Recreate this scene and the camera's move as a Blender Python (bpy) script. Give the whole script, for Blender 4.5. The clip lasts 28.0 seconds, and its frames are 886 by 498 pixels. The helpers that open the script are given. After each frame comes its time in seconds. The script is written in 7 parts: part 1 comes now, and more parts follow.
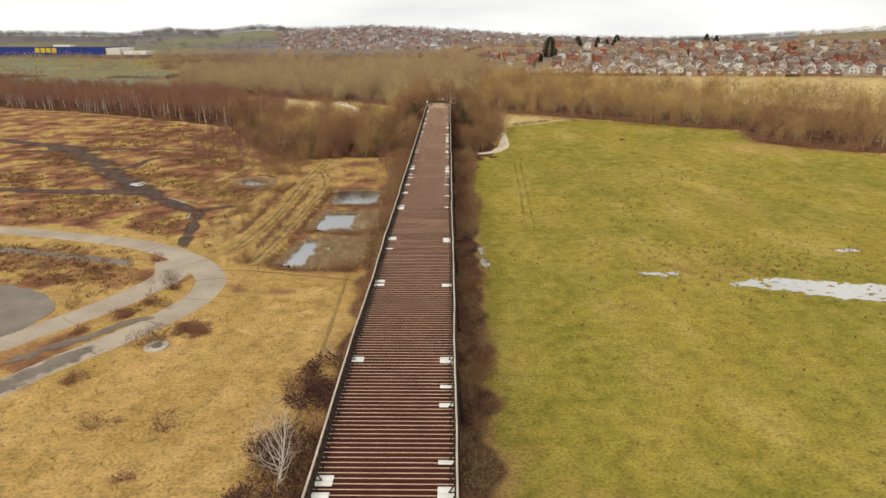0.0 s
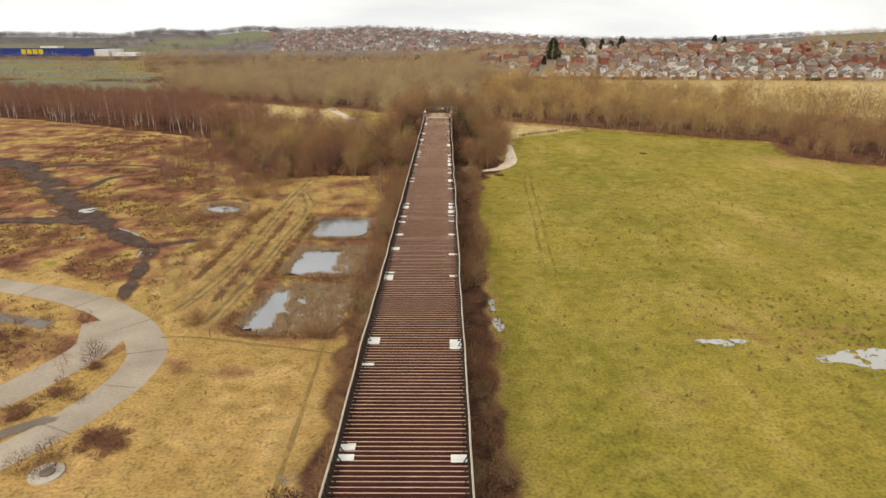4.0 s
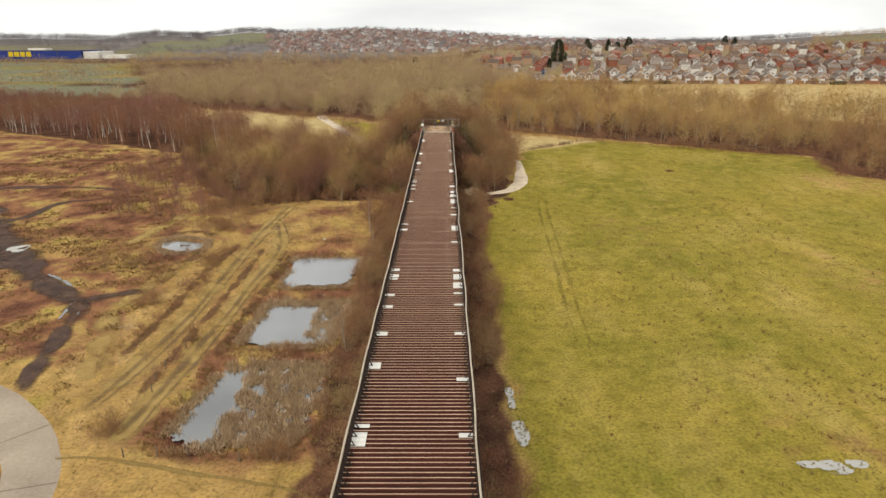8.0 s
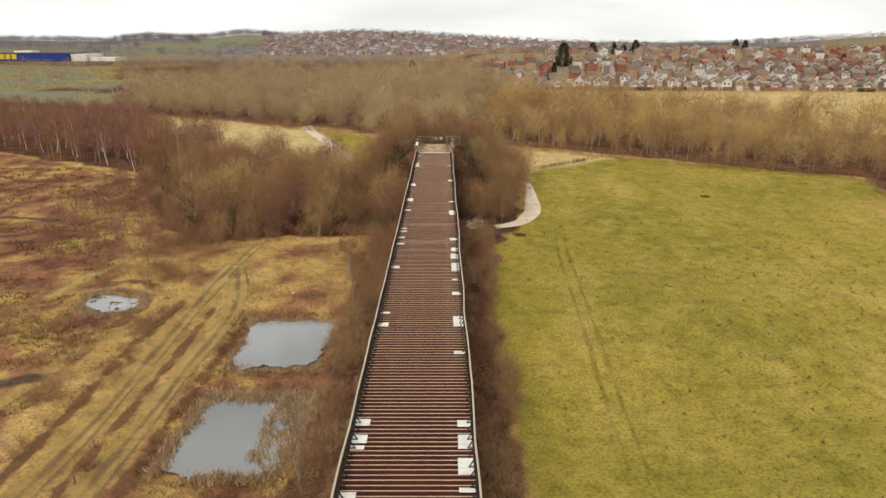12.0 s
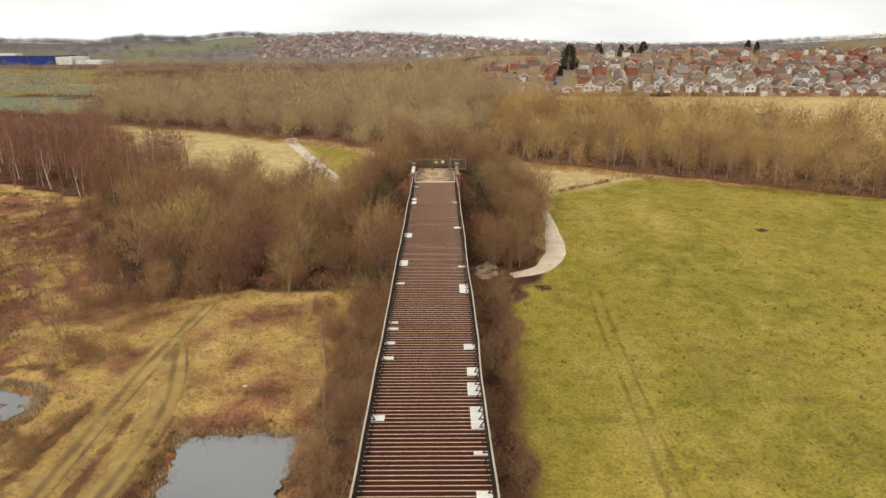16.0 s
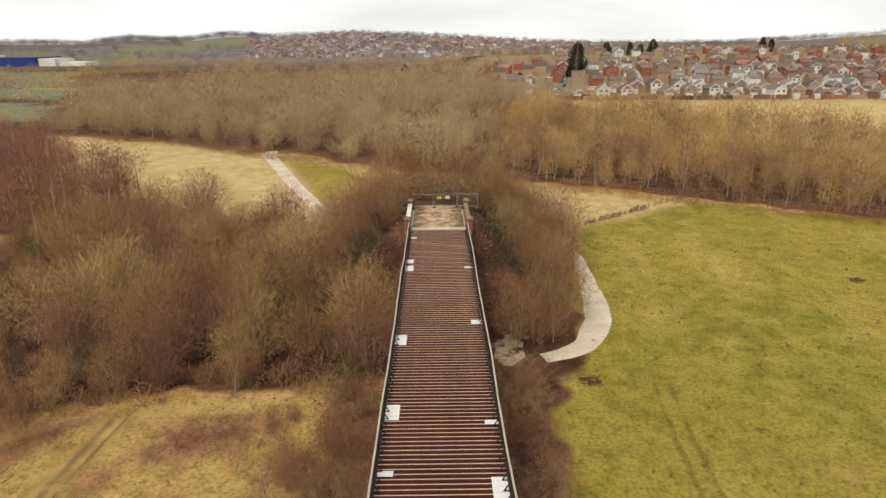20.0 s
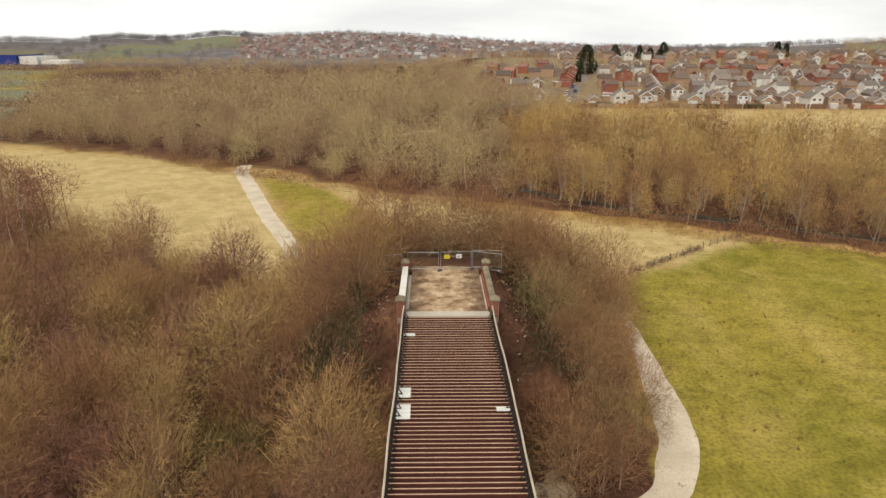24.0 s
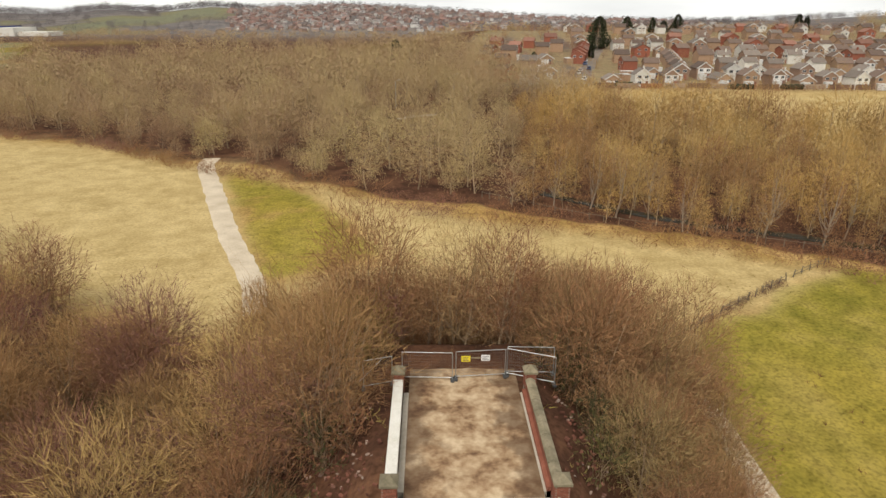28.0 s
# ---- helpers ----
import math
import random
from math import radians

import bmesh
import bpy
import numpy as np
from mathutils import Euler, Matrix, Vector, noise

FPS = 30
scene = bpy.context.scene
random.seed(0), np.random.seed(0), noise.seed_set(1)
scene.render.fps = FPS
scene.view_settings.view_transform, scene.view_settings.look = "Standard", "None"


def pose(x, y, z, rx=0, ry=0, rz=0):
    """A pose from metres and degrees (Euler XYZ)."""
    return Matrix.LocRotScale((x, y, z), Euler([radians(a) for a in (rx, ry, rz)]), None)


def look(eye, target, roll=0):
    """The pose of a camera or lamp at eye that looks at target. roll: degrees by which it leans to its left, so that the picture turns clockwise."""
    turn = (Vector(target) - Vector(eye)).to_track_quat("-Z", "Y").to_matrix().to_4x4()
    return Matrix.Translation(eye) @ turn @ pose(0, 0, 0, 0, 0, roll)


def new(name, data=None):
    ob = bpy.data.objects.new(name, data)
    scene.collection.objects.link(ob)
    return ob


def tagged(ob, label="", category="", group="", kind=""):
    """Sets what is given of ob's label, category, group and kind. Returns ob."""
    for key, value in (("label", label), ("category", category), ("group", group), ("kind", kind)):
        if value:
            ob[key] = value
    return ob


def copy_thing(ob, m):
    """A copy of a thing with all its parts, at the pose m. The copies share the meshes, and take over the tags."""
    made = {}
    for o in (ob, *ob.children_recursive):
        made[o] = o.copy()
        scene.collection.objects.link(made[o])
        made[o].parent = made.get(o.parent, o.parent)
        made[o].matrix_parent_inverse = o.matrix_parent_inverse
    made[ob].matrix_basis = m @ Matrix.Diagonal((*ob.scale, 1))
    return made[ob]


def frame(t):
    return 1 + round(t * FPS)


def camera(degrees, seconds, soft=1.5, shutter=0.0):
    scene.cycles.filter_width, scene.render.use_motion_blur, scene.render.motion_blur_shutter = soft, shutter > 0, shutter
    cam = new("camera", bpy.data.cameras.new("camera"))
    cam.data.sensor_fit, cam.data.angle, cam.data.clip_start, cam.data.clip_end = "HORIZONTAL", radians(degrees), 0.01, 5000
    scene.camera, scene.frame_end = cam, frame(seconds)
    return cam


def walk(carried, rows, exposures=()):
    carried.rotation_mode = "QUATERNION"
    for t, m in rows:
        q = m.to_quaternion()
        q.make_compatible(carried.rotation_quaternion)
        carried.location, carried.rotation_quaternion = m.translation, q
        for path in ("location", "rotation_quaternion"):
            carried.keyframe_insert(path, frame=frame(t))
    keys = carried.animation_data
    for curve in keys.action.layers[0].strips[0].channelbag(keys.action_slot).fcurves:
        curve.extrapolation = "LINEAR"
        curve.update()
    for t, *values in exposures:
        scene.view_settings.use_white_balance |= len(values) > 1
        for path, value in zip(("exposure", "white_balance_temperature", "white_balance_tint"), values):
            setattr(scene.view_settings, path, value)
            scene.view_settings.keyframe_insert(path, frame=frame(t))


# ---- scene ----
cam = camera(70.4, 28.0)
PATH = [
    (0, (3.462, 3.494, 41.324), (3.446, 5.389, 40.685), -0.0),
    (0.5, (3.14, 6.408, 41.404), (3.127, 8.303, 40.766), 0.0),
    (1, (2.937, 9.516, 41.439), (2.925, 11.411, 40.801), 0.0),
    (1.5, (2.883, 12.744, 41.48), (2.871, 14.639, 40.841), 0.0),
    (2, (2.733, 16.062, 41.484), (2.722, 17.958, 40.846), 0.1),
    (2.5, (2.663, 19.51, 41.457), (2.653, 21.406, 40.82), 0.1),
    (3, (2.745, 23.097, 41.456), (2.734, 24.992, 40.819), 0.0),
    (3.5, (2.648, 26.593, 41.54), (2.638, 28.489, 40.903), -0.0),
    (5.5, (2.387, 40.333, 41.657), (2.382, 42.23, 41.022), -0.0),
    (6, (2.332, 43.729, 41.635), (2.327, 45.625, 41.001), -0.0),
    (6.5, (2.292, 47.123, 41.753), (2.287, 49.02, 41.118), -0.0),
    (7, (2.102, 50.354, 41.924), (2.097, 52.251, 41.29), -0.0),
    (7.5, (2.123, 53.77, 41.945), (2.118, 55.667, 41.311), -0.1),
    (8, (2.057, 57.21, 42.001), (2.051, 59.107, 41.367), -0.1),
    (8.5, (2.064, 60.53, 42.113), (2.058, 62.427, 41.48), -0.1),
    (9, (1.939, 63.985, 42.148), (1.933, 65.883, 41.517), -0.1),
    (9.5, (1.949, 67.484, 42.172), (1.944, 69.381, 41.54), -0.1),
    (10, (2.016, 70.915, 42.166), (2.012, 72.812, 41.534), -0.0),
    (10.5, (2.119, 74.453, 42.216), (2.115, 76.351, 41.585), -0.1),
    (11, (2.129, 78.078, 42.234), (2.126, 79.976, 41.605), -0.0),
    (11.5, (2.15, 81.773, 42.239), (2.148, 83.672, 41.611), -0.0),
    (12, (1.994, 85.431, 42.267), (1.994, 87.33, 41.64), 0.0),
    (12.5, (1.837, 89.048, 42.303), (1.839, 90.948, 41.677), 0.0),
    (14.5, (1.34, 103.736, 42.521), (1.344, 105.636, 41.898), -0.1),
    (15, (1.329, 107.479, 42.458), (1.334, 109.38, 41.835), -0.2),
    (15.5, (1.124, 111.293, 42.443), (1.131, 113.193, 41.82), -0.1),
    (16, (0.912, 115.127, 42.343), (0.921, 117.028, 41.721), -0.1),
    (16.5, (0.731, 118.965, 42.252), (0.743, 120.866, 41.63), -0.1),
    (17, (0.631, 122.821, 42.218), (0.644, 124.722, 41.596), -0.2),
    (17.5, (0.589, 126.761, 42.257), (0.602, 128.662, 41.634), -0.3),
    (18, (0.518, 130.739, 42.147), (0.53, 132.64, 41.524), -0.3),
    (18.5, (0.27, 134.457, 42.096), (0.283, 136.357, 41.473), -0.3),
    (19, (0.118, 138.278, 42.168), (0.133, 140.179, 41.544), -0.3),
    (19.5, (0.04, 142.297, 42.3), (0.054, 144.197, 41.676), -0.4),
    (20, (-0.097, 146.361, 42.394), (-0.081, 148.261, 41.769), -0.4),
    (20.5, (-0.213, 150.597, 42.317), (-0.196, 152.496, 41.692), -0.4),
    (21, (-0.415, 154.531, 42.091), (-0.395, 156.432, 41.469), -0.2),
    (21.5, (-0.543, 158.45, 42.016), (-0.519, 160.351, 41.394), -0.1),
    (23.5, (-1.284, 172.91, 41.629), (-1.252, 174.812, 41.01), 0.1),
    (24, (-1.383, 176.698, 41.489), (-1.35, 178.599, 40.87), 0.2),
    (24.5, (-1.481, 180.436, 41.409), (-1.445, 182.338, 40.79), 0.2),
    (25, (-1.552, 184.203, 41.344), (-1.514, 186.104, 40.725), 0.2),
    (25.5, (-1.691, 187.863, 41.349), (-1.652, 189.764, 40.729), 0.2),
    (26, (-1.755, 191.542, 41.374), (-1.716, 193.443, 40.755), 0.3),
    (26.5, (-1.838, 195.221, 41.271), (-1.796, 197.122, 40.652), 0.3),
    (27, (-1.989, 198.963, 41.19), (-1.947, 200.864, 40.57), 0.3),
    (27.5, (-2.114, 202.516, 41.256), (-2.072, 204.421, 40.646), 0.4),
    (27.7, (-2.18, 203.5, 41.21), (-2.138, 205.405, 40.602), 0.4),
    (27.8, (-2.22, 203.93, 41.15), (-2.178, 205.835, 40.54), 0.4),
    (27.9, (-2.26, 204.31, 41.05), (-2.217, 206.2, 40.4), 0.4),
    (28, (-2.306, 204.669, 40.928), (-2.261, 206.545, 40.235), 0.4),
]
walk(cam, [(t, look(eye, target, roll)) for t, eye, target, roll in PATH])


# ---- world and sun: a bright overcast winter day ----
world = bpy.data.worlds.new("world")
scene.world = world
world.use_nodes = True
wn, wl = world.node_tree.nodes, world.node_tree.links
wn.clear()
sky = wn.new("ShaderNodeTexSky")
sky.sky_type, sky.sun_disc = "NISHITA", False
sky.sun_elevation, sky.sun_rotation = radians(52), radians(205)
sky.dust_density, sky.air_density = 4.0, 1.5
bg_sky = wn.new("ShaderNodeBackground")
bg_sky.inputs["Strength"].default_value = 0.1
wl.new(sky.outputs[0], bg_sky.inputs["Color"])
wco = wn.new("ShaderNodeTexCoord")
wmap = wn.new("ShaderNodeMapping")
wmap.inputs["Scale"].default_value = (1.2, 1.2, 7.0)
wl.new(wco.outputs["Generated"], wmap.inputs["Vector"])
wno = wn.new("ShaderNodeTexNoise")
wno.inputs["Scale"].default_value, wno.inputs["Detail"].default_value = 2.2, 5
wl.new(wmap.outputs[0], wno.inputs["Vector"])
wra = wn.new("ShaderNodeValToRGB")
wra.color_ramp.elements[0].position, wra.color_ramp.elements[0].color = 0.3, (0.77, 0.78, 0.765, 1)
wra.color_ramp.elements[1].position, wra.color_ramp.elements[1].color = 0.62, (1.0, 1.0, 0.97, 1)
wl.new(wno.outputs["Fac"], wra.inputs["Fac"])
bg_cloud = wn.new("ShaderNodeBackground")
bg_cloud.inputs["Strength"].default_value = 1.2
wsep = wn.new("ShaderNodeSeparateXYZ")
wl.new(wco.outputs["Generated"], wsep.inputs[0])
whigh = wn.new("ShaderNodeValToRGB")
whigh.color_ramp.elements[0].position, whigh.color_ramp.elements[0].color = 0.78, (1, 1, 1, 1)
whigh.color_ramp.elements[1].position, whigh.color_ramp.elements[1].color = 1.0, (0.62, 0.615, 0.60, 1)
wbank = wn.new("ShaderNodeTexNoise")
wbank.inputs["Scale"].default_value, wbank.inputs["Detail"].default_value = 3.5, 4
wl.new(wco.outputs["Generated"], wbank.inputs["Vector"])
wsum = wn.new("ShaderNodeMath")
wsum.operation = "MULTIPLY_ADD"
wl.new(wbank.outputs["Fac"], wsum.inputs[0])
wsum.inputs[1].default_value = 1.1
wl.new(wsep.outputs[2], wsum.inputs[2])
wl.new(wsum.outputs[0], whigh.inputs["Fac"])
wthick = wn.new("ShaderNodeMix")
wthick.data_type, wthick.blend_type = "RGBA", "MULTIPLY"
wthick.inputs[0].default_value = 1.0
wl.new(wra.outputs[0], wthick.inputs[6])
wl.new(whigh.outputs[0], wthick.inputs[7])
wl.new(wthick.outputs[2], bg_cloud.inputs["Color"])
wmx = wn.new("ShaderNodeMixShader")
wmx.inputs[0].default_value = 0.88
wl.new(bg_sky.outputs[0], wmx.inputs[1])
wl.new(bg_cloud.outputs[0], wmx.inputs[2])
wout = wn.new("ShaderNodeOutputWorld")
wl.new(wmx.outputs[0], wout.inputs["Surface"])

sun = new("sun", bpy.data.lights.new("sun", "SUN"))
sun.data.energy, sun.data.angle, sun.data.color = 2.2, radians(24), (1.0, 0.93, 0.82)
sun.matrix_world = look((0, 0, 0), (0.3, 0.62, -0.88))

# ---- materials ----
def material(name, rough=0.9, metal=0.0):
    m = bpy.data.materials.new(name)
    m.use_nodes = True
    b = m.node_tree.nodes["Principled BSDF"]
    b.inputs["Roughness"].default_value = rough
    b.inputs["Metallic"].default_value = metal
    b.inputs["Specular IOR Level"].default_value = 0.25
    return m, m.node_tree.nodes, m.node_tree.links, b


def ramp(n, stops):
    r = n.new("ShaderNodeValToRGB")
    e = r.color_ramp.elements
    while len(e) < len(stops):
        e.new(0.5)
    for k, (p, c) in zip(e, stops):
        k.position, k.color = p, (*c, 1)
    return r


def noise_node(n, l, scale, detail=4, coord="Object", stretch=None):
    co = n.new("ShaderNodeTexCoord")
    t = n.new("ShaderNodeTexNoise")
    t.inputs["Scale"].default_value, t.inputs["Detail"].default_value = scale, detail
    out = co.outputs[coord]
    if stretch:
        mp = n.new("ShaderNodeMapping")
        mp.inputs["Scale"].default_value = stretch
        l.new(out, mp.inputs["Vector"])
        out = mp.outputs[0]
    l.new(out, t.inputs["Vector"])
    return t.outputs["Fac"]


def mix(n, l, fac, a, b, mode="MIX"):
    m = n.new("ShaderNodeMix")
    m.data_type, m.blend_type = "RGBA", mode
    for sock, v in ((m.inputs[0], fac), (m.inputs[6], a), (m.inputs[7], b)):
        if isinstance(v, (int, float)):
            sock.default_value = v
        elif isinstance(v, tuple):
            sock.default_value = (*v, 1)
        else:
            l.new(v, sock)
    return m.outputs[2]


def bump(n, l, b, height, strength, dist):
    k = n.new("ShaderNodeBump")
    k.inputs["Strength"].default_value, k.inputs["Distance"].default_value = strength, dist
    l.new(height, k.inputs["Height"])
    l.new(k.outputs[0], b.inputs["Normal"])


def worn(name, dark, light, scale=1.5, fine=14.0, rough=0.85, metal=0.0, bumps=0.02, vary=0.0):
    """A surface of two tones with patches, grain and relief; vary: by how much single pieces differ."""
    m, n, l, b = material(name, rough, metal)
    a = noise_node(n, l, scale, 5)
    f = noise_node(n, l, fine, 3)
    r = ramp(n, [(0.3, dark), (0.72, light)])
    l.new(a, r.inputs["Fac"])
    c = mix(n, l, 0.35, r.outputs[0], mix(n, l, f, tuple(v * 0.45 for v in dark), tuple(min(1, v * 1.35) for v in light)))
    if vary:
        oi = n.new("ShaderNodeObjectInfo")
        vr = ramp(n, [(0.0, (1 - vary,) * 3), (1.0, (1 + vary, 1 + vary * 0.9, 1 + vary * 0.8))])
        l.new(oi.outputs["Random"], vr.inputs["Fac"])
        c = mix(n, l, 1.0, c, vr.outputs[0], "MULTIPLY")
    l.new(c, b.inputs["Base Color"])
    if bumps:
        bump(n, l, b, f, 0.5, bumps)
    return m


def tinted(name, stops, fine, attribute=True, spread=0.25, rough=0.95):
    """Colour by a per-piece tint along the stops, with each island a little different."""
    m, n, l, b = material(name, rough)
    r = ramp(n, stops)
    if attribute:
        at = n.new("ShaderNodeAttribute")
        at.attribute_name = "tint"
        l.new(at.outputs["Fac"], r.inputs["Fac"])
    else:
        oi = n.new("ShaderNodeObjectInfo")
        l.new(oi.outputs["Random"], r.inputs["Fac"])
    g = n.new("ShaderNodeNewGeometry")
    v = ramp(n, [(0.0, (1 - spread,) * 3), (1.0, (1 + spread,) * 3)])
    l.new(g.outputs["Random Per Island"], v.inputs["Fac"])
    c = mix(n, l, 1.0, r.outputs[0], v.outputs[0], "MULTIPLY")
    f = noise_node(n, l, fine, 3)
    c = mix(n, l, f, c, mix(n, l, 0.5, c, (0.08, 0.05, 0.03)))
    l.new(c, b.inputs["Base Color"])
    return m


def water_material(name, deep, ior, rough):
    m, n, l, b = material(name, rough)
    b.inputs["Base Color"].default_value = (*deep, 1)
    b.inputs["IOR"].default_value = ior
    b.inputs["Specular IOR Level"].default_value = 0.5
    f = noise_node(n, l, 1.3, 3)
    bump(n, l, b, f, 0.06, 0.05)
    return m


def ragged(m, low, high, scale, strength, most=1.0):
    """Breaks a laid surface up towards its rim, so that the ground shows through."""
    n, l = m.node_tree.nodes, m.node_tree.links
    at = n.new("ShaderNodeAttribute")
    at.attribute_name = "rim"
    nz = noise_node(n, l, scale, 6)
    add = n.new("ShaderNodeMath")
    add.operation = "MULTIPLY_ADD"
    l.new(nz, add.inputs[0])
    add.inputs[1].default_value = strength
    l.new(at.outputs["Fac"], add.inputs[2])
    st = n.new("ShaderNodeMapRange")
    st.interpolation_type = "SMOOTHSTEP"
    st.inputs[1].default_value, st.inputs[2].default_value = low + strength / 2, high + strength / 2
    st.inputs[4].default_value = most
    l.new(add.outputs[0], st.inputs[0])
    l.new(st.outputs[0], n["Principled BSDF"].inputs["Alpha"])
    return m


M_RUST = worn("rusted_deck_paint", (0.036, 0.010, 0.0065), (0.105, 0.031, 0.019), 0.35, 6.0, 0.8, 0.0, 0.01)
M_RIB = worn("pale_rib_edge", (0.37, 0.225, 0.145), (0.64, 0.45, 0.31), 0.6, 9.0, 0.6, 0.0, 0.0, 0.07)
# The deck rust darkened: shade between the ribs put into the colour.
M_TROUGH = worn("shaded_deck_trough", (0.022, 0.007, 0.005), (0.07, 0.02, 0.012), 0.3, 5.0, 0.85, 0.0, 0.01)
M_RAIL = worn("pale_weathered_rail", (0.36, 0.30, 0.22), (0.62, 0.54, 0.42), 0.7, 12, 0.55)
M_IRON = worn("dark_wrought_iron", (0.018, 0.014, 0.012), (0.05, 0.032, 0.024), 0.9, 10, 0.6)
M_SHEET = worn("white_cover_sheet", (0.60, 0.59, 0.53), (0.82, 0.81, 0.75), 1.2, 7, 0.6, 0, 0.0, 0.06)
M_BRICK = worn("red_brick", (0.17, 0.055, 0.035), (0.33, 0.13, 0.085), 1.1, 20, 0.9, 0, 0.01, 0.2)
M_MORTAR = worn("mortar", (0.22, 0.18, 0.14), (0.36, 0.31, 0.25), 2, 20)
M_STONE = worn("weathered_coping_stone", (0.13, 0.115, 0.07), (0.34, 0.29, 0.20), 1.6, 9, 0.9, 0, 0.02, 0.18)
M_WHITE = worn("cream_painted_coping", (0.66, 0.62, 0.52), (0.85, 0.82, 0.74), 1.0, 12, 0.8)
M_CONC = worn("pale_concrete", (0.38, 0.33, 0.26), (0.60, 0.54, 0.45), 0.35, 5, 0.9)
M_ROAD = worn("old_concrete_road", (0.27, 0.22, 0.165), (0.48, 0.40, 0.31), 0.12, 2.5, 0.9)
M_TARMAC = worn("old_tarmac", (0.14, 0.12, 0.10), (0.27, 0.225, 0.185), 0.2, 3, 0.9)
M_SAND = worn("pale_gravel", (0.46, 0.37, 0.26), (0.72, 0.62, 0.48), 0.3, 4, 0.95, 0, 0.03)
M_MUD = ragged(worn("wet_black_mud", (0.022, 0.014, 0.013), (0.14, 0.085, 0.062), 0.45, 2.2, 0.85, 0, 0.08), 0.12, 1.05, 0.16, 2.8, 0.94)
M_RUT = ragged(worn("worn_grass_rut", (0.15, 0.09, 0.05), (0.26, 0.165, 0.09), 0.3, 3, 0.95, 0, 0.03), 0.25, 1.5, 0.16, 2.6, 0.62)
M_TRACK = ragged(worn("pale_straw_track", (0.32, 0.215, 0.065), (0.52, 0.36, 0.13), 0.3, 2.5, 0.95, 0, 0.05), 0.2, 1.3, 0.22, 3.0, 0.85)
M_VERGE = ragged(worn("brown_dead_verge", (0.10, 0.05, 0.025), (0.24, 0.13, 0.055), 0.5, 2.5, 0.95, 0, 0.06), 0.3, 1.2, 0.3, 3.2, 0.8)
M_GRIT = ragged(worn("bare_gritty_ground", (0.42, 0.30, 0.18), (0.62, 0.48, 0.32), 0.5, 4, 0.95, 0, 0.04), 0.5, 1.0, 0.5, 2.6, 0.95)
M_FAINT = ragged(worn("pressed_grass", (0.12, 0.10, 0.018), (0.20, 0.155, 0.03), 0.3, 3, 0.95, 0, 0.03), 0.3, 1.5, 0.25, 2.6, 0.32)
def earth_material():
    m, n, l, b = material("bare_earth_fill", 0.95)
    big, fine = noise_node(n, l, 0.62, 7), noise_node(n, l, 2.8, 6)
    r = ramp(n, [(0.28, (0.13, 0.07, 0.04)), (0.40, (0.29, 0.18, 0.10)), (0.52, (0.43, 0.30, 0.18)), (0.70, (0.62, 0.48, 0.32))])
    mx = n.new("ShaderNodeMath")
    mx.operation = "MULTIPLY_ADD"
    l.new(fine, mx.inputs[0])
    mx.inputs[1].default_value = 0.45
    l.new(big, mx.inputs[2])
    sb = n.new("ShaderNodeMath")
    sb.operation = "SUBTRACT"
    l.new(mx.outputs[0], sb.inputs[0])
    sb.inputs[1].default_value = 0.22
    l.new(sb.outputs[0], r.inputs["Fac"])
    # Dark brown increasing in noisy patches towards both side edges of the floor.
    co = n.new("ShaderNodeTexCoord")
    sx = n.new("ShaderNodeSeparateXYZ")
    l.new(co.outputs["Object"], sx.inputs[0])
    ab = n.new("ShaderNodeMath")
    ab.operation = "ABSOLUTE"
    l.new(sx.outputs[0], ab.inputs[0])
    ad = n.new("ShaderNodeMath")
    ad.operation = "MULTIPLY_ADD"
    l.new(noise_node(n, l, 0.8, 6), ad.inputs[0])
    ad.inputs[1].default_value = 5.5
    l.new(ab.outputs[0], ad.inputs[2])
    edge_brown = n.new("ShaderNodeMapRange")
    edge_brown.interpolation_type = "SMOOTHSTEP"
    edge_brown.inputs[1].default_value, edge_brown.inputs[2].default_value, edge_brown.inputs[4].default_value = 4.4, 5.8, 0.65
    l.new(ad.outputs[0], edge_brown.inputs[0])
    l.new(mix(n, l, edge_brown.outputs[0], r.outputs[0], (0.085, 0.045, 0.026)), b.inputs["Base Color"])
    bump(n, l, b, fine, 0.6, 0.05)
    return m


M_EARTH = earth_material()
M_WATER = ragged(water_material("pond_water", (0.03, 0.029, 0.025), 5.2, 0.02), 0.32, 0.4, 0.9, 1.6)
M_POOL = ragged(water_material("pool_water", (0.05, 0.045, 0.03), 6.0, 0.03), 0.78, 0.87, 0.5, 3.0)
M_STREAK = ragged(water_material("rut_water", (0.1, 0.09, 0.07), 4.4, 0.05), 0.6, 0.7, 0.9, 2.4)
M_CANAL = water_material("canal_water", (0.03, 0.026, 0.016), 1.33, 0.05)
M_PUDDLE = ragged(water_material("flood_water", (0.42, 0.40, 0.35), 3.6, 0.06), 0.62, 0.75, 0.6, 3.0)
M_STEEL = worn("galvanised_steel", (0.30, 0.31, 0.31), (0.52, 0.53, 0.53), 3, 15, 0.4, 0.7)
M_MESH = worn("fence_wire", (0.16, 0.16, 0.16), (0.30, 0.30, 0.30), 3, 15, 0.5, 0.5)
M_YELLOW = worn("yellow_sign_sheet", (0.72, 0.55, 0.03), (0.85, 0.68, 0.05), 3, 10, 0.6)
M_SIGNW = worn("white_sign_sheet", (0.72, 0.72, 0.72), (0.85, 0.85, 0.85), 3, 10, 0.6)
M_DARK = worn("dark_print", (0.05, 0.05, 0.05), (0.10, 0.10, 0.10), 3, 10, 0.6)
